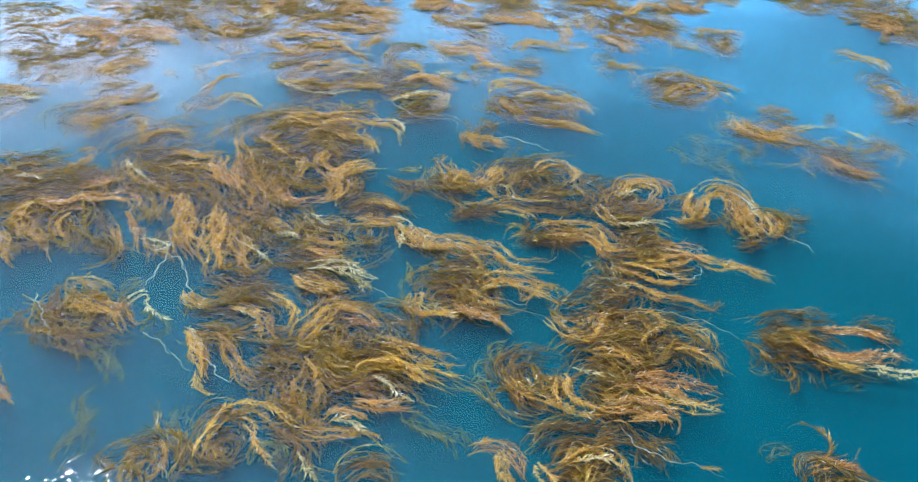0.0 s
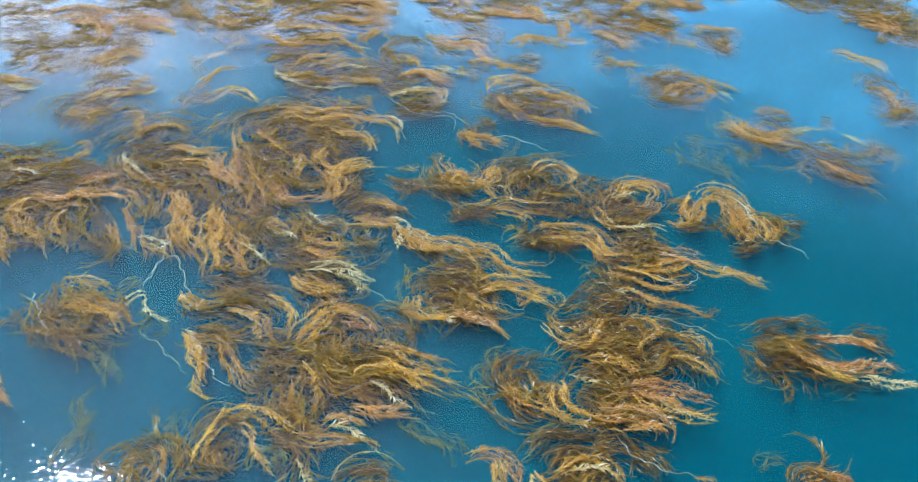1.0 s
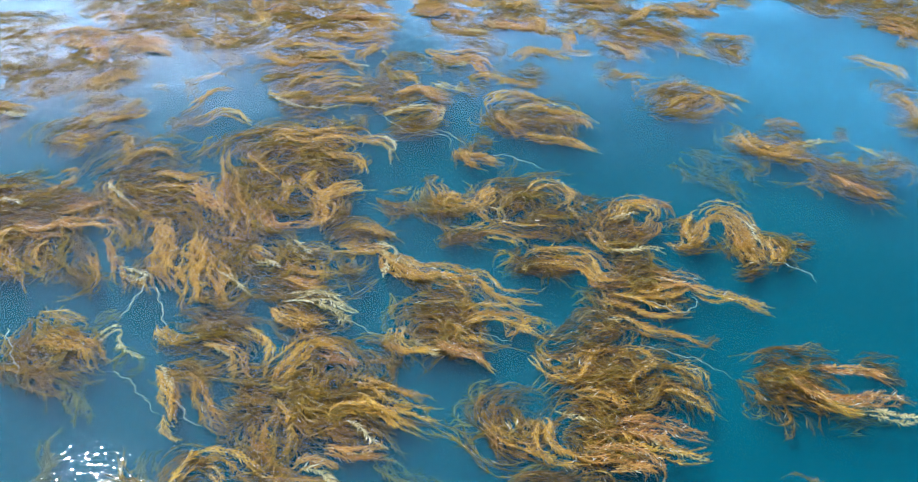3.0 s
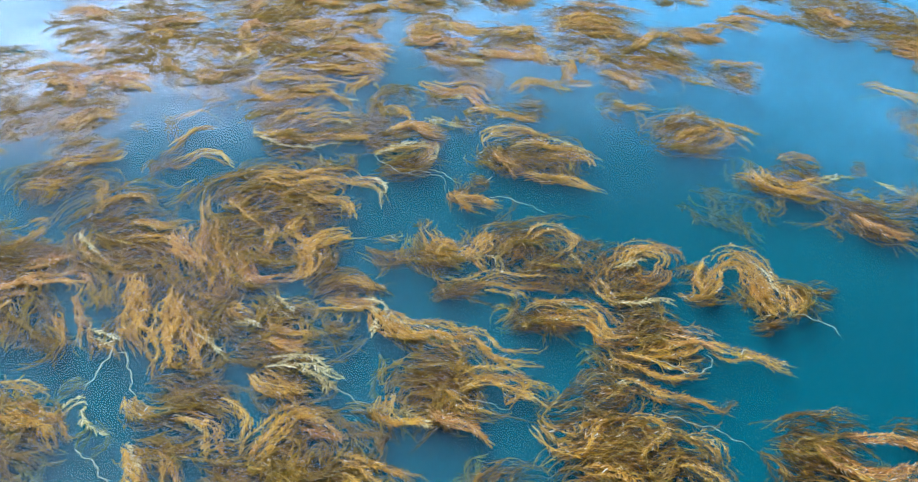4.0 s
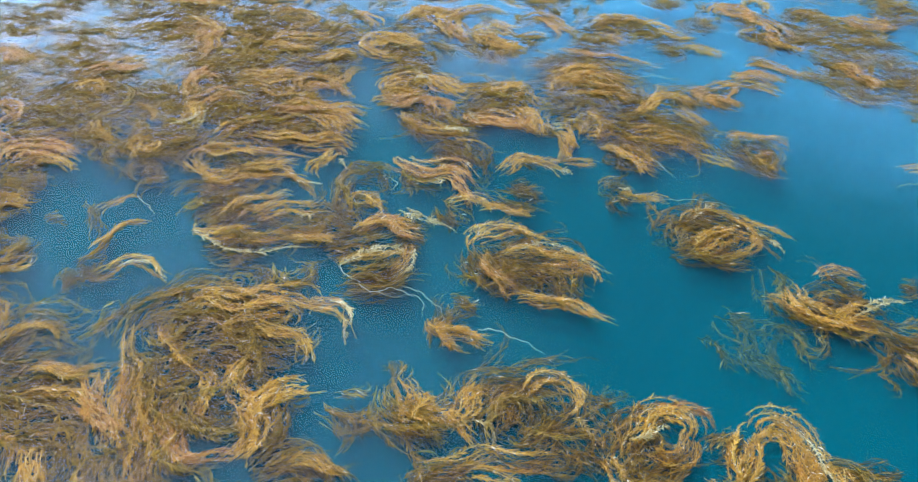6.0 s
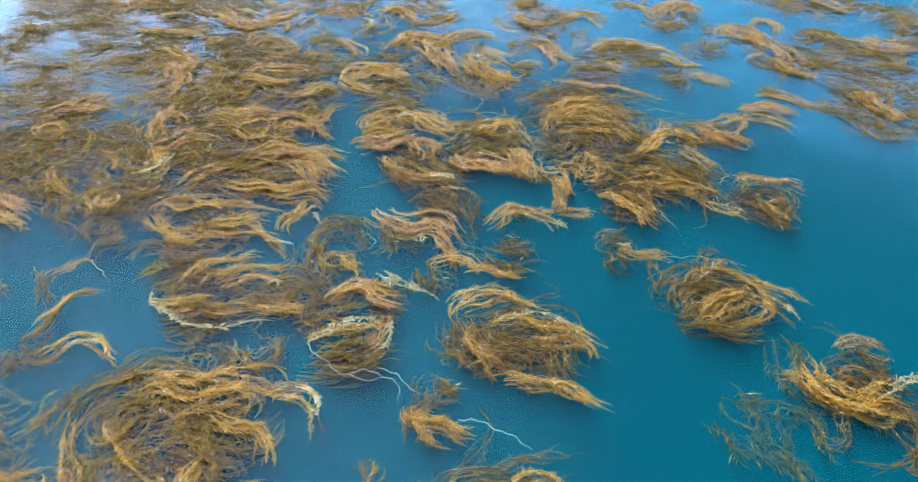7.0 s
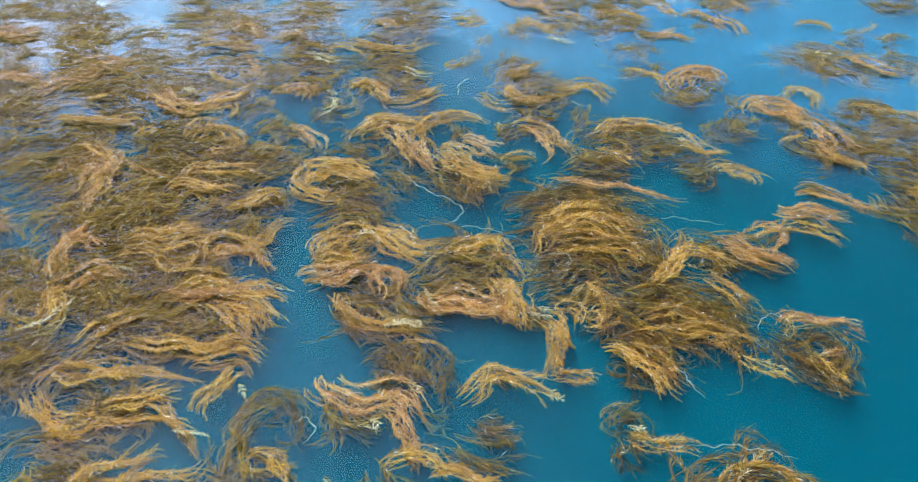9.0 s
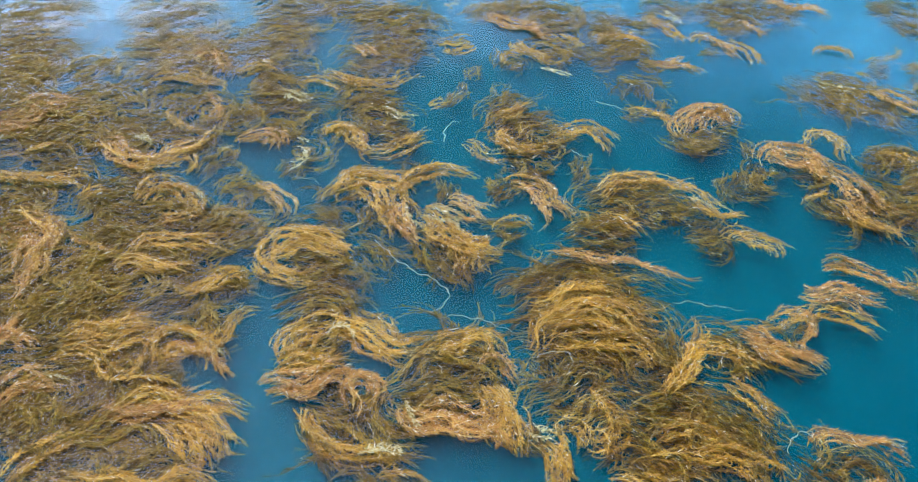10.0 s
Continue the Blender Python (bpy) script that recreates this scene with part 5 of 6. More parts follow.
lock(bed, "olive", 1.88, 14.17, 341, 0.29, -0, 0, 0, 0.270)
bed = clump("flat seaweed clump of pale strands", 1.42, 14.46)
lock(bed, "olive", 1.42, 14.46, 54, 0.78, -91, 1, 0, 0.576)
lock(bed, "gold", 1.52, 14.47, 74, 0.78, -160, 27, 0, 0.183)
lock(bed, "olive", 1.36, 14.10, 19, 0.37, 0, 0, 0, 0.509)
lock(bed, "olive", 1.46, 14.91, 340, 0.32, -0, 0, 0, 0.452)
lock(bed, "olive", 1.55, 14.26, 36, 0.59, 11, -110, 0, 0.417)
bed = clump("slanting pair of seaweed fronds", 2.07, 15.22)
lock(bed, "gold", 2.07, 15.22, 303, 0.76, 0, -1, 0, 0.147)
lock(bed, "pale", 2.16, 15.25, 341, 0.43, -65, 7, 0, 0.094)
lock(bed, "olive", 1.96, 15.10, 321, 0.29, -0, 0, 0, 0.421)
bed = clump("hooked reddish seaweed fronds on the water", 2.53, 14.58)
lock(bed, "rust", 2.53, 14.58, 126, 0.77, -530, 342, 0, 0.173)
lock(bed, "gold", 2.85, 14.71, 308, 0.64, -1, -23, 0, 0.121)
lock(bed, "olive", 2.55, 14.49, 334, 0.24, -0, 0, 0, 0.227)
bed = clump("coiled seaweed clump with a tail", 0.51, 12.84)
lock(bed, "olive", 0.51, 12.84, 95, 0.60, -169, 62, 0, 0.499)
lock(bed, "gold", 0.54, 13.01, 7, 0.35, 66, -18, 0, 0.173)
lock(bed, "olive", 0.51, 12.62, 67, 0.92, -69, 9, 0, 0.465)
lock(bed, "gold", 0.56, 12.82, 267, 0.65, 111, 13, 0, 0.199)
lock(bed, "gold", 0.99, 12.77, 46, 0.72, -160, 50, 0, 0.203)
lock(bed, "olive", 0.80, 12.69, 331, 0.49, 55, 27, 0, 0.407)
lock(bed, "gold", 0.26, 12.58, 309, 0.52, -11, 65, 0, 0.123)
lock(bed, "olive", 0.81, 12.33, 299, 0.35, 14, 112, 0, 0.278)
lock(bed, "stem", 1.17, 12.51, 321, 0.21, -0, 0, 0, 0.031)
lock(bed, "olive", 0.43, 13.15, 48, 0.50, -15, -27, 0, 0.313)
lock(bed, "olive", 1.24, 12.47, 289, 0.46, -11, -66, 0, 0.161)
lock(bed, "olive", 0.80, 12.34, 270, 0.33, -0, 0, 0, 0.106)
lock(bed, "olive", 0.61, 12.37, 5, 0.29, 0, 0, 0, 0.387)
lock(bed, "gold", 0.57, 12.74, 244, 1.39, 539, -345, -191, 0.100)
lock(bed, "gold", 0.51, 13.04, 7, 0.42, 56, -5, 0, 0.090)
bed = clump("folded orange seaweed bundle", 0.58, 11.82)
lock(bed, "olive", 0.58, 11.82, 45, 0.35, 103, -179, 0, 0.228)
lock(bed, "rust", 0.69, 12.00, 19, 0.73, -275, 251, -66, 0.146)
lock(bed, "olive", 0.48, 12.06, 315, 0.21, 0, 0, 0, 0.116)
lock(bed, "olive", 0.67, 11.92, 224, 0.19, -0, 0, 0, 0.173)
lock(bed, "gold", 0.62, 11.98, 74, 0.86, -403, 272, 0, 0.120)
bed = clump("seaweed mat edge of gold crests", 1.27, 11.72)
lock(bed, "olive", 1.27, 11.72, 70, 0.65, -134, 38, 0, 0.494)
lock(bed, "gold", 1.32, 11.89, 47, 0.97, -77, 9, -4, 0.196)
lock(bed, "olive", 1.16, 11.49, 24, 0.66, -1, -53, 0, 0.399)
lock(bed, "gold", 2.10, 11.97, 298, 0.54, 22, 58, 0, 0.107)
lock(bed, "olive", 1.03, 11.42, 347, 0.67, 36, -15, 0, 0.546)
lock(bed, "olive", 1.72, 11.68, 75, 0.56, -218, 74, 0, 0.512)
lock(bed, "gold", 2.30, 11.44, 59, 0.49, -203, 63, 0, 0.217)
lock(bed, "olive", 1.96, 11.43, 4, 0.53, 71, -151, 0, 0.400)
lock(bed, "pale", 2.05, 11.96, 320, 0.32, 0, -0, 0, 0.059)
lock(bed, "sunk", 2.35, 12.18, 309, 0.19, 0, 0, 0, 0.216)
lock(bed, "olive", 1.46, 11.98, 35, 0.58, -43, -21, 0, 0.355)
lock(bed, "gold", 1.34, 11.64, 352, 0.45, 30, -98, 0, 0.100)
lock(bed, "gold", 1.32, 11.89, 59, 1.47, -32, -468, 430, 0.090)
bed = clump("forked seaweed tuft with ochre strands", 0.64, 14.43)
lock(bed, "gold", 0.64, 14.43, 317, 0.59, -21, 50, 0, 0.192)
lock(bed, "olive", 0.80, 14.30, 33, 0.70, -102, -1, 0, 0.544)
lock(bed, "olive", 0.55, 13.90, 51, 0.46, 130, -346, 0, 0.342)
lock(bed, "pale", 0.82, 13.89, 3, 0.51, -41, 1, 0, 0.090)
lock(bed, "gold", 0.57, 13.93, 94, 0.33, -14, -147, 0, 0.119)
lock(bed, "gold", 1.15, 14.67, 299, 0.38, -1, 25, 0, 0.135)
bed = clump("pale seaweed band on hazy water", 0.48, 14.94)
lock(bed, "olive", 0.48, 14.94, 47, 1.14, -37, -21, 0, 0.761)
lock(bed, "rust", 0.38, 15.08, 313, 0.96, -5, 53, 0, 0.293)
lock(bed, "olive", 0.78, 14.84, 6, 0.97, 38, -14, 0, 0.582)
lock(bed, "olive", 0.11, 14.91, 45, 1.05, -12, 4, 0, 0.534)
lock(bed, "olive", 1.99, 15.39, 356, 0.69, 13, -25, 0, 0.674)
lock(bed, "olive", 1.35, 15.19, 332, 0.81, 33, 50, 0, 0.477)
bed = clump("brownish seaweed haze on the far water", 2.53, 15.12)
lock(bed, "olive", 2.53, 15.12, 74, 1.03, -228, 83, 0, 0.662)
lock(bed, "olive", 3.08, 15.50, 348, 0.89, -6, 1, 0, 0.517)
lock(bed, "rust", 3.12, 15.21, 287, 0.44, 0, 0, 0, 0.090)
lock(bed, "rust", 3.36, 15.67, 357, 0.81, -17, -18, 0, 0.223)
lock(bed, "olive", 4.65, 15.51, 346, 0.82, -0, 0, 0, 0.885)
lock(bed, "olive", 2.72, 15.60, 40, 0.85, -30, -56, 0, 0.686)
lock(bed, "olive", 4.52, 15.72, 354, 0.37, -0, 0, 0, 0.536)
lock(bed, "olive", 2.81, 15.04, 339, 0.30, -0, 0, 0, 0.475)
bed = clump("shaggy golden seaweed heap with reddish and pale bundles", -0.70, 11.55)
lock(bed, "olive", -0.70, 11.55, 90, 0.60, -14, -91, 0, 0.365)
lock(bed, "gold", -0.59, 11.78, 87, 0.68, -158, -3, 0, 0.318)
lock(bed, "gold", -0.30, 11.83, 4, 0.78, 219, -347, 91, 0.190)
lock(bed, "olive", -0.22, 11.98, 35, 0.44, 25, -34, 0, 0.202)
lock(bed, "olive", -0.33, 11.73, 295, 0.56, -42, 73, 0, 0.327)
lock(bed, "rust", -0.18, 11.67, 279, 0.61, -4, 50, 0, 0.141)
lock(bed, "gold", -0.02, 11.53, 339, 0.63, -51, 2, 0, 0.336)
lock(bed, "pale", -0.01, 11.53, 22, 0.47, -155, 67, 0, 0.186)
lock(bed, "rust", 0.18, 11.64, 350, 0.36, -19, -17, 0, 0.272)
lock(bed, "olive", 0.11, 11.13, 326, 0.50, -1, 4, 0, 0.386)
lock(bed, "olive", 0.51, 11.37, 47, 0.36, -35, -65, 0, 0.313)
lock(bed, "gold", 0.56, 11.37, 51, 0.38, 10, -135, 0, 0.097)
lock(bed, "gold", 0.34, 11.29, 298, 0.38, -39, 192, 0, 0.320)
lock(bed, "olive", -0.86, 11.45, 65, 0.46, -138, 2, 0, 0.239)
lock(bed, "olive", 0.20, 12.03, 253, 0.36, 7, 52, 0, 0.177)
lock(bed, "gold", -0.49, 11.89, 314, 0.50, -12, -26, 0, 0.150)
lock(bed, "pale", -0.13, 11.62, 292, 0.43, 10, 30, 0, 0.074)
lock(bed, "olive", -0.09, 11.26, 355, 0.63, -116, 66, 0, 0.368)
lock(bed, "gold", -0.68, 11.63, 99, 1.19, -105, -433, 383, 0.150)
lock(bed, "gold", -0.31, 11.85, 277, 0.68, 23, -9, 0, 0.100)
lock(bed, "gold", -0.12, 12.02, 40, 0.63, -90, 29, 0, 0.090)
lock(bed, "gold", 0.02, 11.58, 316, 0.91, -24, -11, 0, 0.180)
bed = clump("looping golden seaweed coil", -0.45, 11.01)
lock(bed, "gold", -0.45, 11.01, 143, 0.82, 44, 96, -9, 0.268)
lock(bed, "gold", -1.06, 10.92, 283, 0.49, 40, 98, 0, 0.192)
lock(bed, "olive", -1.03, 11.17, 42, 0.63, -155, 86, 0, 0.440)
lock(bed, "olive", -0.92, 10.91, 37, 0.48, -41, -29, 0, 0.361)
lock(bed, "gold", -0.64, 11.15, 328, 0.24, -0, 0, 0, 0.110)
lock(bed, "sunk", -1.24, 11.41, 47, 0.11, -0, 0, 0, 0.203)
lock(bed, "olive", -0.79, 10.69, 40, 0.51, -24, -4, 0, 0.274)
lock(bed, "olive", -0.67, 10.89, 334, 0.54, 14, 10, 0, 0.325)
lock(bed, "olive", -0.47, 11.15, 15, 0.50, -173, 108, 0, 0.304)
lock(bed, "stem", -0.29, 11.18, 309, 1.00, -20, 359, -476, 0.025)
lock(bed, "stem", 0.29, 10.46, 5, 0.53, -50, 8, 0, 0.027)
bed = clump("hazy seaweed mat streaked with ochre", -3.37, 11.46)
lock(bed, "olive", -3.37, 11.46, 50, 0.81, -78, 23, 0, 0.458)
lock(bed, "gold", -3.41, 11.63, 16, 0.85, -19, -7, 0, 0.188)
lock(bed, "olive", -2.57, 11.31, 67, 0.63, -45, -45, 0, 0.527)
lock(bed, "gold", -2.59, 11.46, 52, 0.25, 0, 0, 0, 0.106)
lock(bed, "gold", -2.18, 11.49, 72, 0.57, -114, 1, 0, 0.235)
lock(bed, "olive", -2.01, 11.28, 76, 0.54, -129, -10, 0, 0.408)
lock(bed, "rust", -1.91, 11.39, 318, 0.21, -0, 0, 0, 0.097)
lock(bed, "olive", -1.59, 11.62, 44, 0.48, -64, 15, 0, 0.352)
lock(bed, "rust", -1.32, 11.82, 324, 0.57, -10, -27, 0, 0.132)
lock(bed, "olive", -1.64, 11.32, 39, 0.38, 76, -141, 0, 0.330)
lock(bed, "gold", -3.06, 11.28, 356, 0.85, 8, -323, 236, 0.162)
lock(bed, "gold", -2.59, 10.85, 253, 0.37, 127, -198, 0, 0.151)
lock(bed, "olive", -3.10, 10.98, 341, 0.62, 25, -116, 0, 0.266)
lock(bed, "olive", -3.19, 11.20, 61, 0.52, -83, 10, 0, 0.523)
lock(bed, "olive", -2.58, 11.55, 329, 0.65, -93, 161, 0, 0.260)
lock(bed, "pale", -1.89, 11.69, 346, 0.30, -6, -57, 0, 0.056)
bed = clump("deep seaweed mat of swept brown fronds", -2.43, 10.78)
lock(bed, "olive", -2.43, 10.78, 56, 0.73, -59, -11, 0, 0.540)
lock(bed, "gold", -2.00, 10.87, 66, 0.74, -130, 45, 0, 0.204)
lock(bed, "gold", -2.03, 10.69, 50, 0.57, -134, 71, 0, 0.186)
lock(bed, "olive", -1.86, 10.82, 78, 0.54, -168, 43, 0, 0.436)
lock(bed, "olive", -2.43, 10.97, 51, 0.57, -51, -11, 0, 0.480)
lock(bed, "olive", -2.34, 10.54, 9, 0.55, -5, 0, 0, 0.403)
lock(bed, "olive", -1.39, 10.62, 48, 0.40, -80, -0, 0, 0.272)
lock(bed, "gold", -1.41, 10.57, 32, 0.40, 89, -184, 0, 0.123)
lock(bed, "olive", -2.81, 10.40, 10, 0.45, 38, -5, 0, 0.430)
lock(bed, "olive", -1.75, 10.60, 35, 0.46, -51, -12, 0, 0.405)
lock(bed, "olive", -1.75, 11.11, 22, 0.46, -77, 28, 0, 0.356)
lock(bed, "gold", -2.56, 11.05, 342, 0.60, -3, -4, 0, 0.086)
lock(bed, "olive", -2.57, 11.19, 340, 0.64, 0, 0, 0, 0.317)
lock(bed, "gold", -2.77, 12.29, 322, 1.43, -56, 539, -366, 0.130)
lock(bed, "gold", -1.29, 11.84, 327, 0.56, -63, 36, 0, 0.090)
bed = clump("twisted seaweed rope with a pale coil", -1.13, 12.01)
lock(bed, "pale", -1.13, 12.01, 345, 0.42, 291, -179, 0, 0.117)
lock(bed, "pale", -1.04, 12.35, 35, 0.21, 247, -120, 0, 0.086)
lock(bed, "olive", -1.15, 12.14, 347, 0.54, 186, -52, 0, 0.250)
lock(bed, "gold", -0.86, 12.53, 111, 0.68, -503, 248, 127, 0.153)
lock(bed, "olive", -0.76, 12.80, 87, 0.81, -205, 76, 0, 0.443)
lock(bed, "gold", -0.54, 12.24, 41, 0.70, -8, 1, 0, 0.160)
lock(bed, "olive", -0.87, 12.44, 56, 0.49, 178, -310, 0, 0.363)
lock(bed, "pale", -0.48, 13.01, 336, 0.39, -18, 27, 0, 0.141)
lock(bed, "stem", -1.06, 11.92, 349, 0.23, 0, 0, 0, 0.030)
lock(bed, "olive", -0.50, 12.58, 1, 0.45, 8, 18, 0, 0.411)
lock(bed, "olive", -1.15, 11.91, 71, 0.27, 0, 0, 0, 0.204)
lock(bed, "olive", -0.71, 12.93, 334, 0.54, -80, 22, 0, 0.199)
lock(bed, "gold", -0.78, 12.56, 149, 0.70, -682, 514, 0, 0.100)
bed = clump("reddish bent seaweed fronds by a channel", -1.63, 12.35)
lock(bed, "rust", -1.63, 12.35, 74, 0.51, -163, 7, 0, 0.205)
lock(bed, "olive", -1.55, 12.63, 68, 0.61, -295, 155, 0, 0.247)
lock(bed, "olive", -1.68, 12.11, 69, 0.24, -0, 0, 0, 0.227)
lock(bed, "olive", -1.45, 12.77, 321, 0.50, -27, 101, 0, 0.378)
bed = clump("orange seaweed bundles curving over a brown mat", -2.78, 12.26)
lock(bed, "rust", -2.78, 12.26, 2, 0.80, -240, 317, 22, 0.217)
lock(bed, "rust", -2.17, 12.11, 35, 0.35, -0, 0, 0, 0.211)
lock(bed, "gold", -2.33, 11.87, 45, 0.51, 9, -44, 0, 0.204)
lock(bed, "olive", -2.56, 12.18, 68, 0.45, -68, -39, 0, 0.518)
lock(bed, "olive", -1.79, 11.84, 87, 0.45, 7, -28, 0, 0.193)
lock(bed, "gold", -1.94, 12.16, 294, 0.34, 40, -108, 0, 0.068)
lock(bed, "olive", -2.56, 11.87, 334, 0.59, 61, -24, 0, 0.433)
lock(bed, "olive", -2.18, 12.32, 55, 0.52, -123, 38, 0, 0.506)
lock(bed, "pale", -2.52, 12.29, 74, 0.30, -208, 49, 0, 0.092)
bed = clump("faded seaweed mat under sky reflection", -3.63, 12.08)
lock(bed, "olive", -3.63, 12.08, 55, 0.74, -63, -3, 0, 0.533)
lock(bed, "olive", -3.26, 11.94, 59, 0.62, -152, 73, 0, 0.475)
lock(bed, "gold", -3.26, 12.04, 37, 0.23, 0, 0, 0, 0.111)
lock(bed, "olive", -3.11, 11.80, 18, 0.63, -34, -3, 0, 0.350)
lock(bed, "olive", -3.77, 12.36, 27, 0.66, -20, 2, 0, 0.553)
lock(bed, "olive", -2.95, 12.17, 123, 0.48, -290, 96, 0, 0.499)
lock(bed, "olive", -2.98, 12.52, 352, 0.69, -107, 43, 0, 0.233)
bed = clump("far seaweed mat with ochre crests", -3.68, 12.51)
lock(bed, "rust", -3.68, 12.51, 46, 0.72, -11, -33, 0, 0.417)
lock(bed, "olive", -3.31, 12.86, 39, 0.93, -73, 14, 0, 0.695)
lock(bed, "gold", -2.58, 13.24, 74, 0.76, -238, 121, 0, 0.202)
lock(bed, "olive", -2.47, 12.75, 68, 0.68, -82, -1, 0, 0.693)
lock(bed, "olive", -2.00, 12.75, 196, 0.67, -737, 489, 0, 0.393)
lock(bed, "olive", -2.21, 12.40, 100, 0.35, -0, 0, 0, 0.173)
lock(bed, "olive", -2.74, 12.35, 90, 0.46, 3, -115, 0, 0.398)
lock(bed, "gold", -2.33, 12.77, 296, 0.53, 50, 0, 0, 0.091)
lock(bed, "rust", -2.27, 13.70, 193, 0.71, -712, 457, 0, 0.166)
lock(bed, "olive", -2.51, 13.48, 116, 0.87, -329, 155, 0, 0.748)
lock(bed, "rust", -2.13, 13.10, 345, 0.58, -100, 11, 0, 0.084)
lock(bed, "olive", -2.86, 12.64, 349, 0.79, 6, 19, 0, 0.617)
lock(bed, "olive", -3.43, 12.30, 72, 0.64, -27, -42, 0, 0.655)
lock(bed, "olive", -1.85, 12.74, 353, 0.37, 26, 44, 0, 0.551)
lock(bed, "olive", -2.87, 13.25, 76, 0.55, -61, 0, 0, 0.607)
bed = clump("far seaweed mat reaching toward open channels", -1.85, 13.13)
lock(bed, "olive", -1.85, 13.13, 333, 0.68, 71, -5, 0, 0.698)
lock(bed, "pale", -1.48, 13.14, 23, 0.45, -100, 15, 0, 0.176)
lock(bed, "olive", -0.97, 12.99, 44, 0.83, -43, 22, 0, 0.553)
lock(bed, "olive", -1.08, 13.64, 319, 0.72, 145, -79, 0, 0.505)
lock(bed, "gold", -1.11, 13.70, 318, 1.15, -85, 491, -304, 0.173)
lock(bed, "olive", -1.01, 13.85, 60, 0.87, -156, 81, 0, 0.538)
lock(bed, "olive", -1.89, 13.54, 88, 0.91, -343, 238, 0, 0.601)
lock(bed, "gold", -1.90, 13.49, 45, 0.44, -9, -25, 0, 0.156)
lock(bed, "olive", -2.04, 13.87, 73, 0.92, -119, 10, 0, 0.700)
lock(bed, "rust", -0.87, 14.21, 311, 0.37, 0, 0, 0, 0.162)
lock(bed, "olive", -0.95, 14.22, 49, 0.95, -84, -22, 0, 0.710)
lock(bed, "gold", -0.08, 14.26, 72, 0.43, -133, 17, 0, 0.177)
lock(bed, "gold", 0.28, 14.33, 267, 0.44, -121, -16, 0, 0.120)
lock(bed, "gold", -1.32, 13.39, 42, 0.51, -152, 78, 0, 0.124)
lock(bed, "olive", -1.75, 13.36, 353, 0.70, -43, 21, 0, 0.519)
lock(bed, "olive", -1.36, 12.87, 46, 0.54, -70, 2, 0, 0.450)
lock(bed, "olive", -2.04, 14.28, 31, 0.95, -34, 1, 0, 0.740)
lock(bed, "olive", -0.78, 14.67, 54, 0.84, -120, 39, 0, 0.770)
lock(bed, "olive", -1.29, 14.76, 50, 1.06, -41, -22, 0, 0.783)
lock(bed, "olive", -0.57, 13.93, 53, 0.68, 0, -0, 0, 0.423)
bed = clump("thin seaweed wisps in the channel", 0.04, 13.09)
lock(bed, "olive", 0.04, 13.09, 65, 0.39, 0, 0, 0, 0.153)
lock(bed, "gold", -0.07, 13.10, 21, 0.19, -0, 0, 0, 0.118)
lock(bed, "stem", 0.11, 12.52, 87, 0.40, 62, -137, 0, 0.023)
lock(bed, "olive", 0.24, 13.64, 67, 0.31, -0, 0, 0, 0.127)
lock(bed, "olive", 0.19, 13.66, 283, 0.33, -0, 0, 0, 0.089)
bed = clump("pale seaweed sheets under bright sky reflection", -4.34, 13.53)
lock(bed, "olive", -4.34, 13.53, 33, 1.02, -38, -9, 0, 0.817)
lock(bed, "olive", -4.08, 13.00, 49, 0.69, -79, -3, 0, 0.725)
lock(bed, "olive", -3.53, 13.27, 68, 0.81, -94, 13, 0, 0.532)
lock(bed, "olive", -3.22, 13.89, 26, 0.85, -1, -1, 0, 0.576)
lock(bed, "olive", -4.52, 13.91, 28, 0.95, -25, -6, 0, 0.737)
lock(bed, "olive", -3.95, 12.73, 29, 0.54, -8, -10, 0, 0.725)
lock(bed, "olive", -2.66, 13.97, 37, 0.99, -0, 0, 0, 0.695)
lock(bed, "olive", -2.86, 13.70, 50, 0.82, -30, -6, 0, 0.685)
lock(bed, "olive", -4.77, 14.40, 31, 1.29, -53, 24, 0, 0.801)
lock(bed, "olive", -3.41, 14.40, 45, 1.33, -54, 21, 0, 0.796)
lock(bed, "olive", -2.18, 14.81, 39, 1.30, -25, -1, 0, 0.806)
lock(bed, "olive", -4.25, 13.34, 23, 0.87, -41, 10, 0, 0.633)
bed = clump("long golden brown seaweed clump with a drawn out tip", 0.53, 5.38)
lock(bed, "olive", 0.53, 5.38, 355, 0.52, 12, -7, 0, 0.431)
lock(bed, "olive", 0.59, 5.23, 80, 0.40, -26, -9, 0, 0.276)
lock(bed, "gold", 0.64, 5.38, 35, 0.84, -162, 56, 82, 0.307)
lock(bed, "olive", 1.16, 5.20, 13, 0.70, -11, -87, 65, 0.506)
lock(bed, "olive", 1.26, 5.32, 22, 0.46, -57, 11, 0, 0.430)
lock(bed, "gold", 1.38, 5.09, 358, 0.49, 55, -5, 0, 0.151)
lock(bed, "gold", 1.79, 5.18, 344, 0.59, 33, -186, 162, 0.117)
lock(bed, "gold", 1.19, 5.06, 335, 0.69, -116, 391, -215, 0.131)
lock(bed, "stem", 1.44, 5.05, 354, 0.57, -370, 1037, -563, 0.019)
lock(bed, "rust", 1.51, 5.28, 17, 0.43, -117, 68, 0, 0.168)
lock(bed, "olive", 1.07, 5.12, 323, 0.43, 22, 14, 0, 0.317)
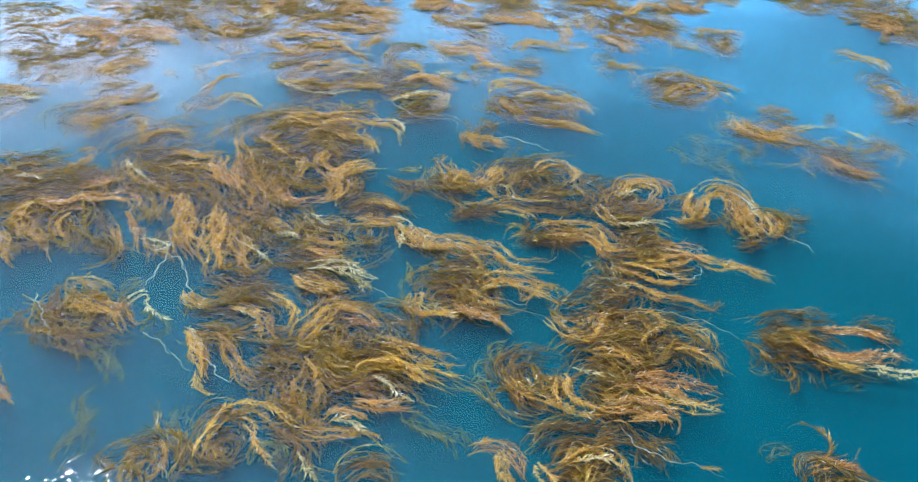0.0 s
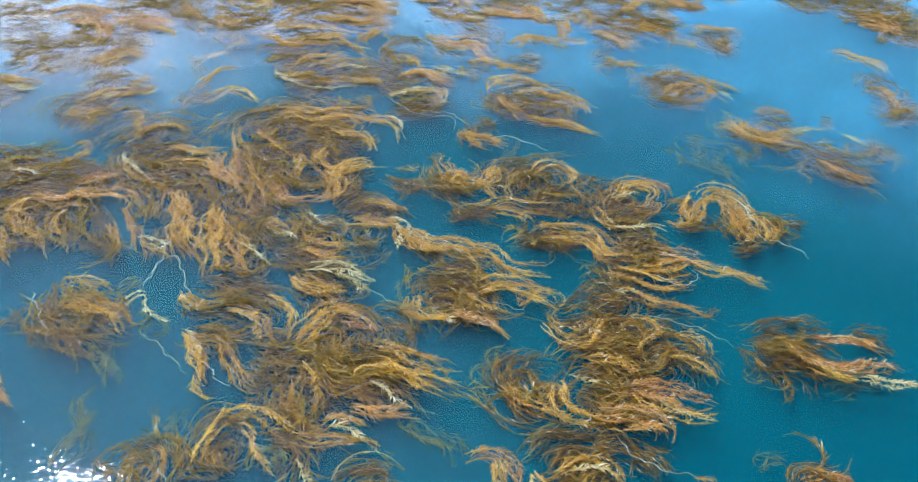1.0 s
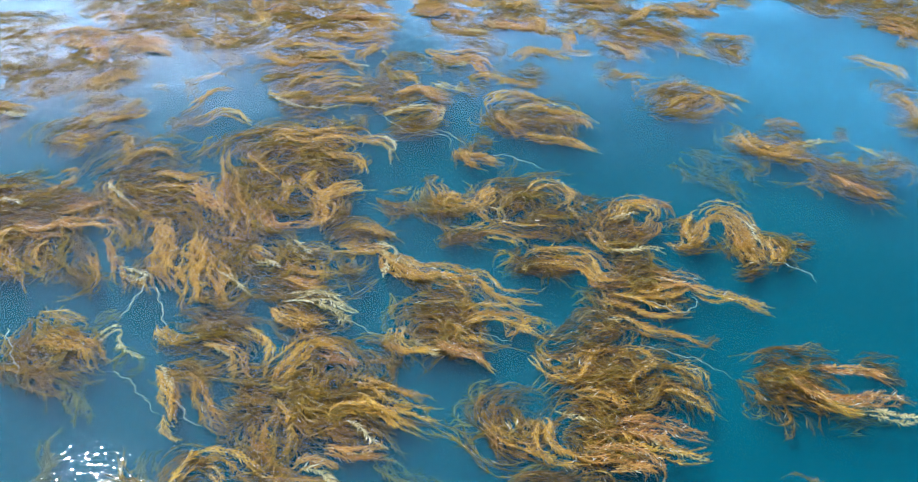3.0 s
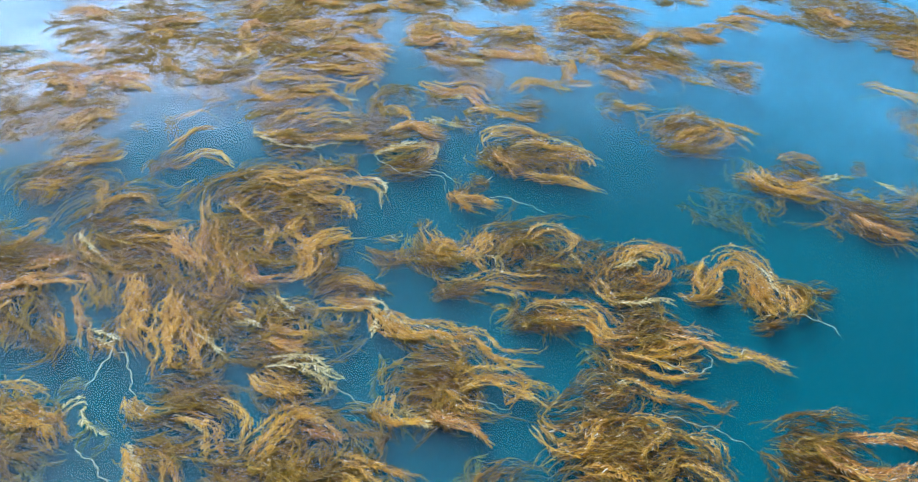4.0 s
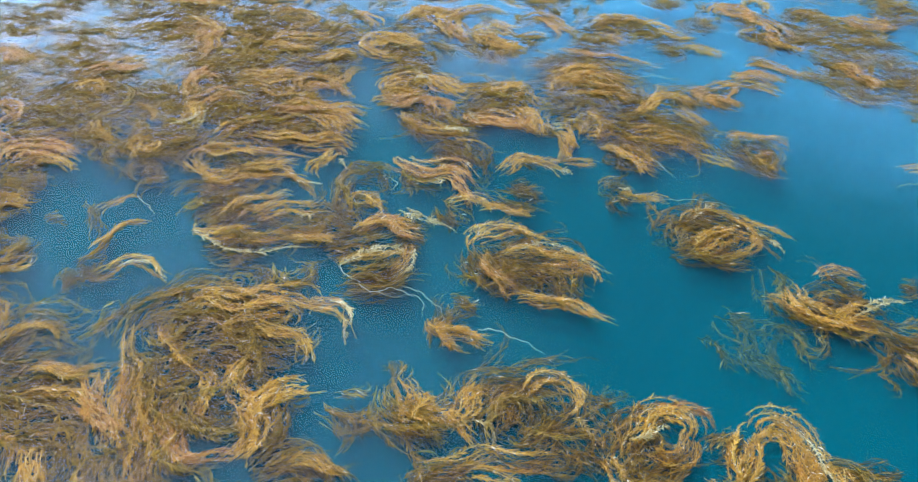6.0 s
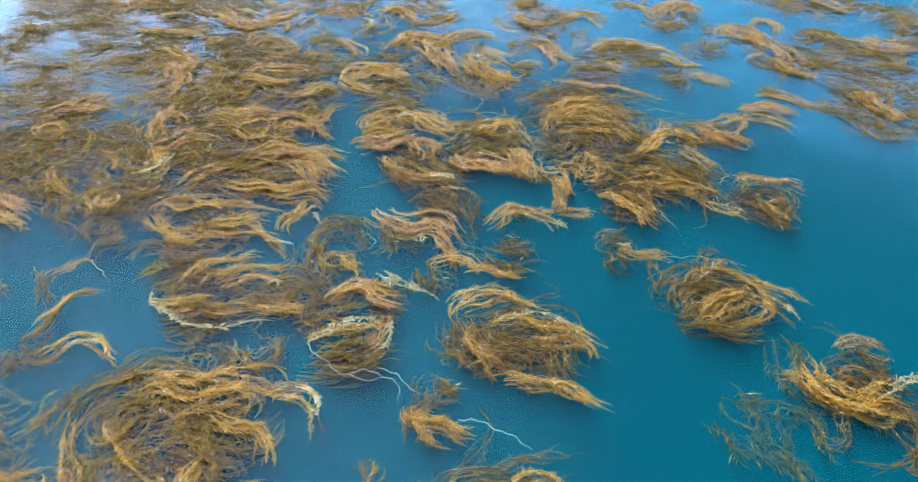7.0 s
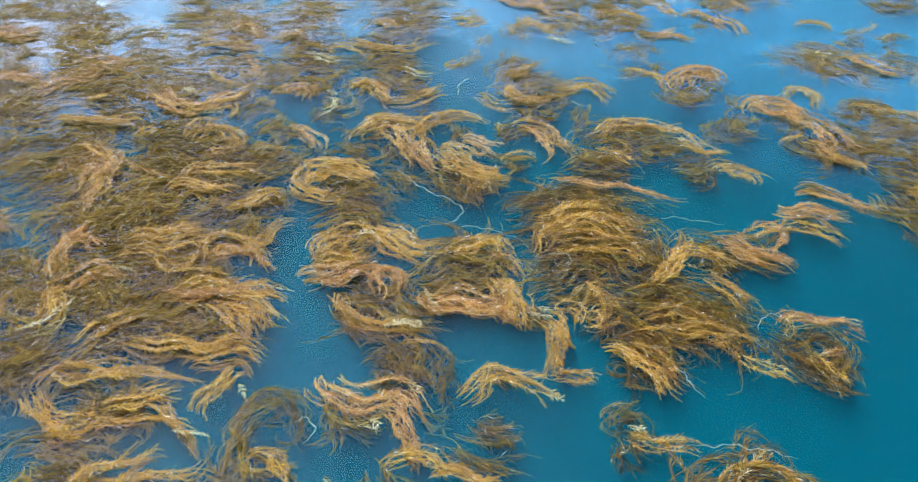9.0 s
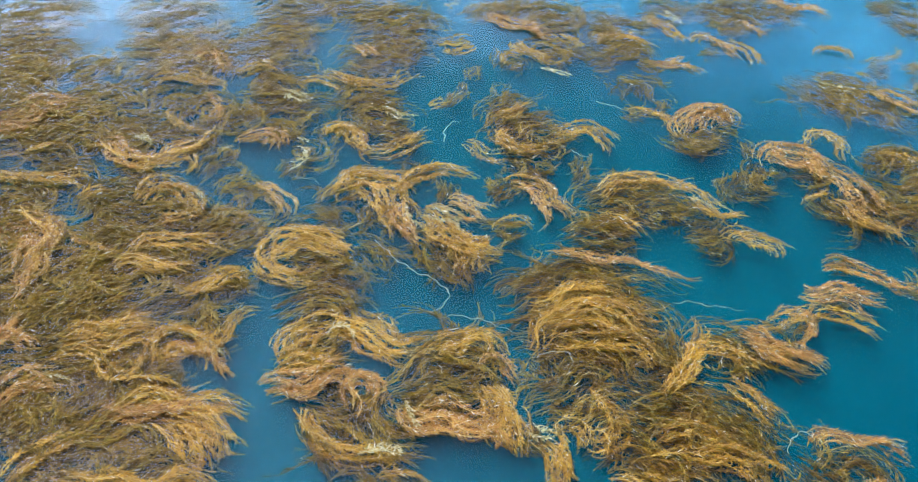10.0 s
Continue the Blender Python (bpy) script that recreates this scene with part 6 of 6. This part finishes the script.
lock(bed, "sunk", 0.50, 5.47, 336, 0.15, 0, 0, 0, 0.295)
lock(bed, "olive", 0.79, 5.37, 285, 0.15, 0, 0, 0, 0.162)
bed = clump("brown and reddish seaweed mat with fringed edges", -3.65, 5.54)
lock(bed, "olive", -3.65, 5.54, 67, 0.96, -383, 740, -349, 0.627)
lock(bed, "gold", -3.11, 5.73, 51, 0.39, -27, 63, 0, 0.118)
lock(bed, "olive", -3.54, 5.31, 35, 1.04, -88, 58, 33, 0.582)
lock(bed, "olive", -3.35, 5.02, 61, 0.57, -77, 8, 0, 0.553)
lock(bed, "rust", -3.08, 5.25, 31, 0.48, -47, -5, 0, 0.206)
lock(bed, "gold", -3.23, 5.20, 323, 0.76, -15, -7, 0, 0.099)
lock(bed, "gold", -3.16, 4.90, 308, 0.46, -13, 20, 0, 0.074)
lock(bed, "olive", -3.28, 4.88, 1, 0.52, -26, -14, 0, 0.324)
lock(bed, "olive", -2.99, 5.07, 331, 0.60, 5, -38, 0, 0.305)
lock(bed, "gold", -3.08, 5.29, 236, 0.56, 146, -72, 0, 0.085)
lock(bed, "gold", -2.77, 5.18, 237, 0.45, 82, 34, 0, 0.072)
lock(bed, "olive", -3.00, 5.47, 346, 0.61, -38, -3, 0, 0.243)
lock(bed, "pale", -3.37, 5.60, 345, 0.22, 0, 0, 0, 0.071)
lock(bed, "olive", -3.75, 5.71, 33, 0.63, -123, 64, 0, 0.442)
bed = clump("faded seaweed wisps beside the mat", -4.37, 6.99)
lock(bed, "gold", -4.37, 6.99, 32, 0.64, -92, 25, 0, 0.170)
lock(bed, "olive", -4.26, 6.78, 32, 0.49, -4, 26, 0, 0.547)
lock(bed, "pale", -4.07, 6.93, 338, 0.35, -74, 177, 0, 0.109)
lock(bed, "olive", -4.07, 7.17, 80, 0.70, 34, -102, 0, 0.634)
lock(bed, "olive", -4.08, 7.43, 79, 0.67, -55, -3, 0, 0.582)
bed = clump("reddish seaweed clump under a sky reflection", -4.22, 8.34)
lock(bed, "rust", -4.22, 8.34, 81, 0.67, -76, -71, 0, 0.652)
lock(bed, "rust", -3.99, 8.38, 360, 0.75, -89, -16, 0, 0.203)
lock(bed, "olive", -4.02, 7.80, 354, 0.64, 156, -80, 0, 0.917)
lock(bed, "gold", -3.50, 7.40, 95, 0.67, -114, 39, 0, 0.298)
lock(bed, "olive", -3.65, 7.78, 291, 0.60, 0, -25, 0, 0.198)
lock(bed, "rust", -3.58, 8.31, 102, 0.75, -204, 33, 0, 0.372)
lock(bed, "olive", -4.04, 7.71, 100, 0.98, 26, -85, 0, 0.401)
lock(bed, "olive", -4.64, 7.66, 63, 0.83, -71, -33, 0, 0.814)
lock(bed, "olive", -4.89, 8.13, 46, 0.80, -28, -64, 0, 0.868)
lock(bed, "olive", -5.12, 8.58, 46, 0.94, -52, 7, 0, 0.974)
lock(bed, "olive", -3.95, 8.80, 73, 0.81, -150, 45, 0, 0.766)
bed = clump("drifting seaweed tuft with a reddish tip", 3.97, 8.50)
lock(bed, "olive", 3.97, 8.50, 29, 0.51, 34, -138, 0, 0.398)
lock(bed, "rust", 4.10, 8.45, 342, 0.55, -164, 86, 0, 0.127)
lock(bed, "olive", 3.90, 7.90, 352, 0.73, 25, -16, 0, 0.443)
lock(bed, "olive", 4.10, 8.32, 310, 0.57, 59, 3, 0, 0.405)
bed = clump("thin paired seaweed fronds on open water", 3.93, 9.27)
lock(bed, "gold", 3.93, 9.27, 41, 0.77, -269, 171, 0, 0.169)
lock(bed, "stem", 3.78, 8.98, 12, 0.57, 31, -52, 0, 0.060)
bed = clump("pale reddish seaweed sheet at the edge of the channel", 4.48, 10.28)
lock(bed, "rust", 4.48, 10.28, 354, 0.62, -81, 14, 0, 0.467)
lock(bed, "olive", 4.42, 10.67, 325, 1.05, 96, -58, 0, 0.958)
lock(bed, "olive", 4.23, 11.04, 347, 1.38, 71, -36, 0, 1.148)
lock(bed, "olive", 4.67, 10.14, 355, 0.95, 14, -7, 0, 1.086)
bed = clump("small bent reddish seaweed fronds", -3.48, 8.23)
lock(bed, "rust", -3.48, 8.23, 85, 0.57, -30, -84, 0, 0.241)
lock(bed, "gold", -3.35, 8.37, 7, 0.40, -35, -12, 0, 0.114)
lock(bed, "olive", -3.58, 8.12, 73, 0.53, -45, -11, 0, 0.435)
lock(bed, "olive", -3.65, 7.68, 58, 0.69, -68, 26, 0, 0.516)
lock(bed, "olive", -3.57, 7.51, 22, 0.43, -0, 1, 0, 0.388)
lock(bed, "rust", -4.06, 8.45, 353, 0.67, -43, -53, 0, 0.199)
lock(bed, "olive", -3.08, 7.04, 42, 0.48, 100, -53, 0, 0.097)
lock(bed, "gold", -3.16, 6.88, 42, 0.59, -71, -47, 243, 0.094)
lock(bed, "olive", -3.39, 7.16, 19, 0.32, -11, 24, 0, 0.356)
lock(bed, "olive", -2.91, 7.58, 45, 0.14, -0, 0, 0, 0.112)
lock(bed, "olive", -3.33, 7.91, 113, 0.51, -62, -93, 0, 0.302)
bed = clump("slender seaweed frond beside open water", -2.44, 7.32)
lock(bed, "gold", -2.44, 7.32, 94, 0.49, -59, -27, 0, 0.117)
lock(bed, "olive", -2.50, 7.17, 66, 0.38, 1, 19, 0, 0.109)
lock(bed, "olive", -2.70, 7.91, 293, 0.46, -5, 33, 0, 0.080)
bed = clump("crowded brown seaweed mat washed by sky glare", -4.91, 10.14)
lock(bed, "olive", -4.91, 10.14, 5, 1.05, -23, -25, 0, 0.762)
lock(bed, "rust", -4.69, 10.00, 95, 0.75, -250, 101, 0, 0.264)
lock(bed, "olive", -4.22, 10.44, 289, 1.08, 200, -65, 0, 0.972)
lock(bed, "olive", -3.67, 9.78, 68, 0.94, -63, -31, 0, 0.925)
lock(bed, "rust", -3.66, 9.86, 26, 0.73, -4, -2, 0, 0.328)
lock(bed, "olive", -4.00, 9.11, 72, 0.82, 3, -68, 0, 0.781)
lock(bed, "olive", -3.86, 8.80, 5, 0.82, 31, -6, 0, 0.755)
lock(bed, "rust", -4.01, 9.02, 198, 0.75, -642, 380, 0, 0.181)
lock(bed, "olive", -3.06, 8.61, 82, 0.82, 168, -254, 0, 0.395)
lock(bed, "olive", -3.33, 9.60, 16, 0.86, -126, 60, 0, 0.608)
lock(bed, "olive", -3.70, 9.18, 46, 0.63, -51, 4, 0, 0.819)
lock(bed, "olive", -4.42, 9.30, 67, 0.62, -8, -80, 0, 0.869)
lock(bed, "gold", -3.43, 9.56, 158, 0.48, -417, 171, 0, 0.235)
lock(bed, "gold", -2.64, 8.70, 259, 0.32, 287, -68, 0, 0.167)
bed = clump("seaweed mat with a reddish arched bundle", -3.05, 10.48)
lock(bed, "olive", -3.05, 10.48, 39, 0.91, 18, 63, 0, 0.594)
lock(bed, "rust", -2.89, 10.85, 160, 0.82, -547, 306, 0, 0.363)
lock(bed, "olive", -2.75, 9.96, 80, 0.67, -16, 1, 0, 0.627)
lock(bed, "rust", -2.53, 9.61, 93, 0.71, 6, -26, 0, 0.167)
lock(bed, "olive", -2.42, 10.01, 40, 1.00, -35, 18, 0, 0.747)
lock(bed, "olive", -2.45, 10.57, 46, 1.10, -65, 22, 0, 0.837)
lock(bed, "olive", -2.49, 11.19, 29, 1.08, -59, 17, 0, 0.726)
lock(bed, "olive", -3.54, 10.83, 36, 1.05, -12, 3, 0, 1.067)
lock(bed, "olive", -5.11, 10.67, 50, 1.15, -71, -3, 0, 1.086)
lock(bed, "olive", -2.61, 9.00, 254, 0.64, 331, -109, 0, 0.732)
lock(bed, "pale", -2.43, 8.92, 66, 0.58, -50, 91, 0, 0.129)
lock(bed, "olive", -1.86, 9.71, 79, 0.93, -123, 38, 0, 0.698)
lock(bed, "olive", -2.75, 9.61, 330, 0.70, 64, 20, 0, 0.825)
lock(bed, "olive", -2.23, 9.82, 313, 0.96, -11, 162, 0, 0.811)
lock(bed, "olive", -1.69, 11.07, 31, 0.73, -0, 18, 0, 0.812)
lock(bed, "gold", -1.17, 9.93, 82, 0.58, 31, -90, 0, 0.120)
bed = clump("broad hazy brown seaweed raft", 3.69, 11.36)
lock(bed, "olive", 3.69, 11.36, 312, 0.75, 19, -6, 0, 0.784)
lock(bed, "rust", 3.97, 11.37, 301, 0.65, -29, 3, 0, 0.261)
lock(bed, "olive", 3.68, 11.71, 342, 0.81, 21, -12, 0, 0.879)
lock(bed, "rust", 4.32, 12.70, 279, 0.76, 187, -92, 0, 0.403)
lock(bed, "olive", 4.22, 12.03, 343, 0.71, 11, -4, 0, 0.940)
lock(bed, "olive", 3.83, 11.03, 277, 0.71, 120, -46, 0, 0.630)
lock(bed, "gold", 3.85, 11.32, 331, 0.22, 0, 0, 0, 0.172)
lock(bed, "olive", 4.78, 13.06, 327, 0.75, 92, -53, 0, 1.080)
lock(bed, "olive", 4.27, 11.30, 336, 0.70, -7, -1, 0, 0.834)
lock(bed, "olive", 3.87, 12.25, 352, 0.91, 32, -13, 0, 0.912)
lock(bed, "olive", 4.58, 13.20, 35, 0.99, -30, -6, 0, 0.797)
bed = clump("seaweed fans with fingered golden ends spread over a mat", -1.68, 9.43)
lock(bed, "rust", -1.68, 9.43, 44, 0.66, -92, 20, 38, 0.214)
lock(bed, "gold", -1.28, 9.52, 356, 0.50, 67, -95, -7, 0.059)
lock(bed, "gold", -1.23, 9.47, 340, 0.51, 43, -217, 195, 0.051)
lock(bed, "gold", -1.22, 9.45, 332, 0.40, 0, 0, 0, 0.050)
lock(bed, "gold", -1.25, 9.43, 310, 0.35, -4, -21, 0, 0.038)
lock(bed, "gold", -1.17, 9.39, 331, 0.33, -29, -25, 0, 0.038)
lock(bed, "olive", -1.59, 9.53, 51, 0.47, -98, 45, 0, 0.264)
lock(bed, "olive", -1.71, 9.21, 76, 0.39, -109, 36, 0, 0.253)
lock(bed, "olive", -1.57, 9.07, 125, 0.52, -283, 135, 0, 0.289)
lock(bed, "gold", -1.50, 9.15, 95, 0.28, 16, -76, 0, 0.054)
lock(bed, "olive", -1.32, 9.09, 25, 0.38, -39, -1, 0, 0.174)
lock(bed, "olive", -1.93, 9.55, 301, 0.44, 1, 2, 0, 0.090)
lock(bed, "olive", -2.04, 9.11, 73, 0.31, -149, 77, 0, 0.196)
lock(bed, "olive", -1.99, 8.99, 41, 0.47, -117, 71, 0, 0.215)
lock(bed, "rust", -1.66, 9.45, 45, 0.90, -85, -87, 130, 0.100)
lock(bed, "gold", -1.25, 9.54, 347, 0.54, -18, -6, 0, 0.050)
lock(bed, "gold", -1.25, 9.45, 321, 0.40, 10, -37, 0, 0.050)
lock(bed, "gold", -1.33, 9.45, 312, 0.36, 6, -10, 0, 0.050)
bed = clump("wavy ochre seaweed locks along a ragged mat edge", -2.09, 9.96)
lock(bed, "gold", -2.09, 9.96, 88, 0.46, -143, 40, 0, 0.168)
lock(bed, "gold", -1.94, 10.08, 116, 0.45, -270, 136, 0, 0.125)
lock(bed, "gold", -1.51, 9.91, 51, 0.38, -38, -2, 0, 0.106)
lock(bed, "rust", -1.23, 10.05, 316, 0.37, 6, -3, 0, 0.069)
lock(bed, "pale", -1.28, 10.10, 3, 0.24, -50, -13, 0, 0.043)
lock(bed, "gold", -1.59, 9.70, 83, 0.38, -242, 139, 0, 0.114)
lock(bed, "olive", -1.54, 9.76, 345, 0.42, -11, -2, 0, 0.180)
lock(bed, "olive", -2.18, 10.11, 123, 0.42, -224, 105, 0, 0.326)
lock(bed, "olive", -1.44, 10.51, 301, 0.42, 13, -66, 0, 0.171)
lock(bed, "olive", -1.33, 10.41, 302, 0.41, -26, 77, 0, 0.089)
lock(bed, "gold", -1.52, 10.50, 30, 0.31, 0, -0, 0, 0.121)
lock(bed, "rust", -2.36, 9.55, 24, 0.41, -11, 3, 0, 0.128)
lock(bed, "olive", -2.24, 9.52, 346, 0.40, -37, 8, 0, 0.150)
lock(bed, "gold", -2.20, 9.85, 33, 0.44, -51, 17, 0, 0.083)
lock(bed, "rust", -2.58, 10.03, 85, 0.39, -333, 212, 0, 0.106)
lock(bed, "olive", -2.70, 10.18, 27, 0.56, -36, -10, 0, 0.369)
lock(bed, "pale", -2.21, 9.70, 22, 0.30, -8, -35, 0, 0.048)
lock(bed, "olive", -1.79, 9.75, 297, 0.33, 128, -193, 0, 0.147)
lock(bed, "gold", -1.86, 9.94, 318, 0.34, -8, -31, 0, 0.047)
bed = clump("golden seaweed hooks beside a narrow channel", -0.71, 9.98)
lock(bed, "gold", -0.71, 9.98, 118, 0.38, -124, -5, 0, 0.144)
lock(bed, "gold", -0.71, 9.93, 349, 0.36, 54, 5, 0, 0.199)
lock(bed, "gold", -0.44, 10.19, 119, 0.63, -828, 1344, -636, 0.144)
lock(bed, "pale", -0.46, 10.21, 74, 0.26, -131, -25, 0, 0.053)
lock(bed, "rust", -0.23, 9.58, 66, 0.69, 519, -1719, 1052, 0.110)
lock(bed, "gold", -0.48, 9.57, 277, 0.59, 27, 206, -161, 0.059)
lock(bed, "olive", -0.17, 9.60, 293, 0.49, 101, -37, 0, 0.220)
lock(bed, "rust", 0.10, 9.67, 263, 0.39, 208, -109, 0, 0.123)
lock(bed, "pale", 0.09, 9.72, 283, 0.26, 7, 45, 0, 0.036)
lock(bed, "gold", -0.01, 9.19, 33, 0.36, -119, 49, 0, 0.045)
lock(bed, "olive", -0.03, 9.79, 347, 0.49, 84, -38, 0, 0.311)
lock(bed, "olive", -0.49, 9.60, 284, 0.53, 63, -8, 0, 0.157)
lock(bed, "gold", -0.46, 11.12, 137, 1.38, 112, 192, 12, 0.130)
lock(bed, "gold", -0.76, 10.06, 121, 1.18, -456, 362, -10, 0.100)
lock(bed, "gold", -0.74, 9.99, 358, 0.38, 40, 12, 0, 0.120)
bed = clump("bright golden seaweed bundles folded over the combed mat", 0.68, 9.72)
lock(bed, "gold", 0.68, 9.72, 299, 0.37, -14, -3, 0, 0.131)
lock(bed, "rust", 0.49, 9.55, 61, 0.35, -268, 140, 0, 0.099)
lock(bed, "rust", 0.54, 10.02, 111, 0.36, -447, 280, 0, 0.094)
lock(bed, "gold", 1.05, 9.53, 164, 0.28, -552, 285, 0, 0.084)
lock(bed, "gold", 1.20, 9.57, 24, 0.34, -233, -15, -27, 0.038)
lock(bed, "gold", 0.95, 10.52, 56, 0.90, -145, -109, 195, 0.171)
lock(bed, "gold", 0.97, 10.32, 346, 0.51, 39, -17, 0, 0.127)
lock(bed, "gold", 1.67, 9.93, 52, 0.51, -4, -7, 0, 0.060)
lock(bed, "gold", 1.58, 9.55, 51, 0.61, -104, -6, 0, 0.105)
lock(bed, "gold", 1.49, 9.39, 22, 0.50, -25, 1, 0, 0.079)
lock(bed, "rust", 2.22, 10.40, 352, 0.57, -37, 21, 0, 0.112)
lock(bed, "olive", 1.69, 9.64, 45, 0.62, -175, 69, 0, 0.307)
bed = clump("washed out seaweed sheets in the sky glare", -5.07, 13.53)
lock(bed, "olive", -5.07, 13.53, 58, 1.06, -141, 64, 0, 1.015)
lock(bed, "olive", -4.79, 13.00, 63, 0.90, -157, 75, 0, 0.922)
lock(bed, "olive", -4.65, 12.50, 52, 0.90, -109, 35, 0, 0.840)
lock(bed, "olive", -4.30, 12.06, 70, 0.84, -207, 105, 0, 0.723)
lock(bed, "rust", -4.88, 13.28, 1, 0.67, 30, 15, 0, 0.360)
lock(bed, "olive", -4.21, 11.65, 50, 0.68, -84, 2, 0, 0.590)
lock(bed, "olive", -5.30, 13.96, 45, 1.22, -77, 7, 0, 0.911)
lock(bed, "rust", -4.32, 12.30, 61, 0.62, -103, 1, 0, 0.240)
bed = clump("hazy seaweed sheets near a bright reflection", -5.15, 12.35)
lock(bed, "olive", -5.15, 12.35, 41, 1.18, -92, 38, 0, 1.051)
lock(bed, "olive", -4.87, 11.80, 23, 1.07, -47, 10, 0, 0.920)
lock(bed, "rust", -3.92, 12.24, 24, 0.64, -1, 5, 0, 0.407)
lock(bed, "olive", -4.00, 11.64, 62, 0.84, -127, 70, 0, 0.802)
lock(bed, "olive", -3.65, 12.60, 3, 1.03, 38, -9, 0, 0.912)
lock(bed, "olive", -4.25, 10.49, 43, 0.86, -106, 39, 0, 0.716)
lock(bed, "olive", -4.01, 11.17, 325, 0.81, 100, -26, 0, 0.688)
lock(bed, "olive", -4.62, 11.32, 41, 0.57, -83, 28, 0, 0.730)
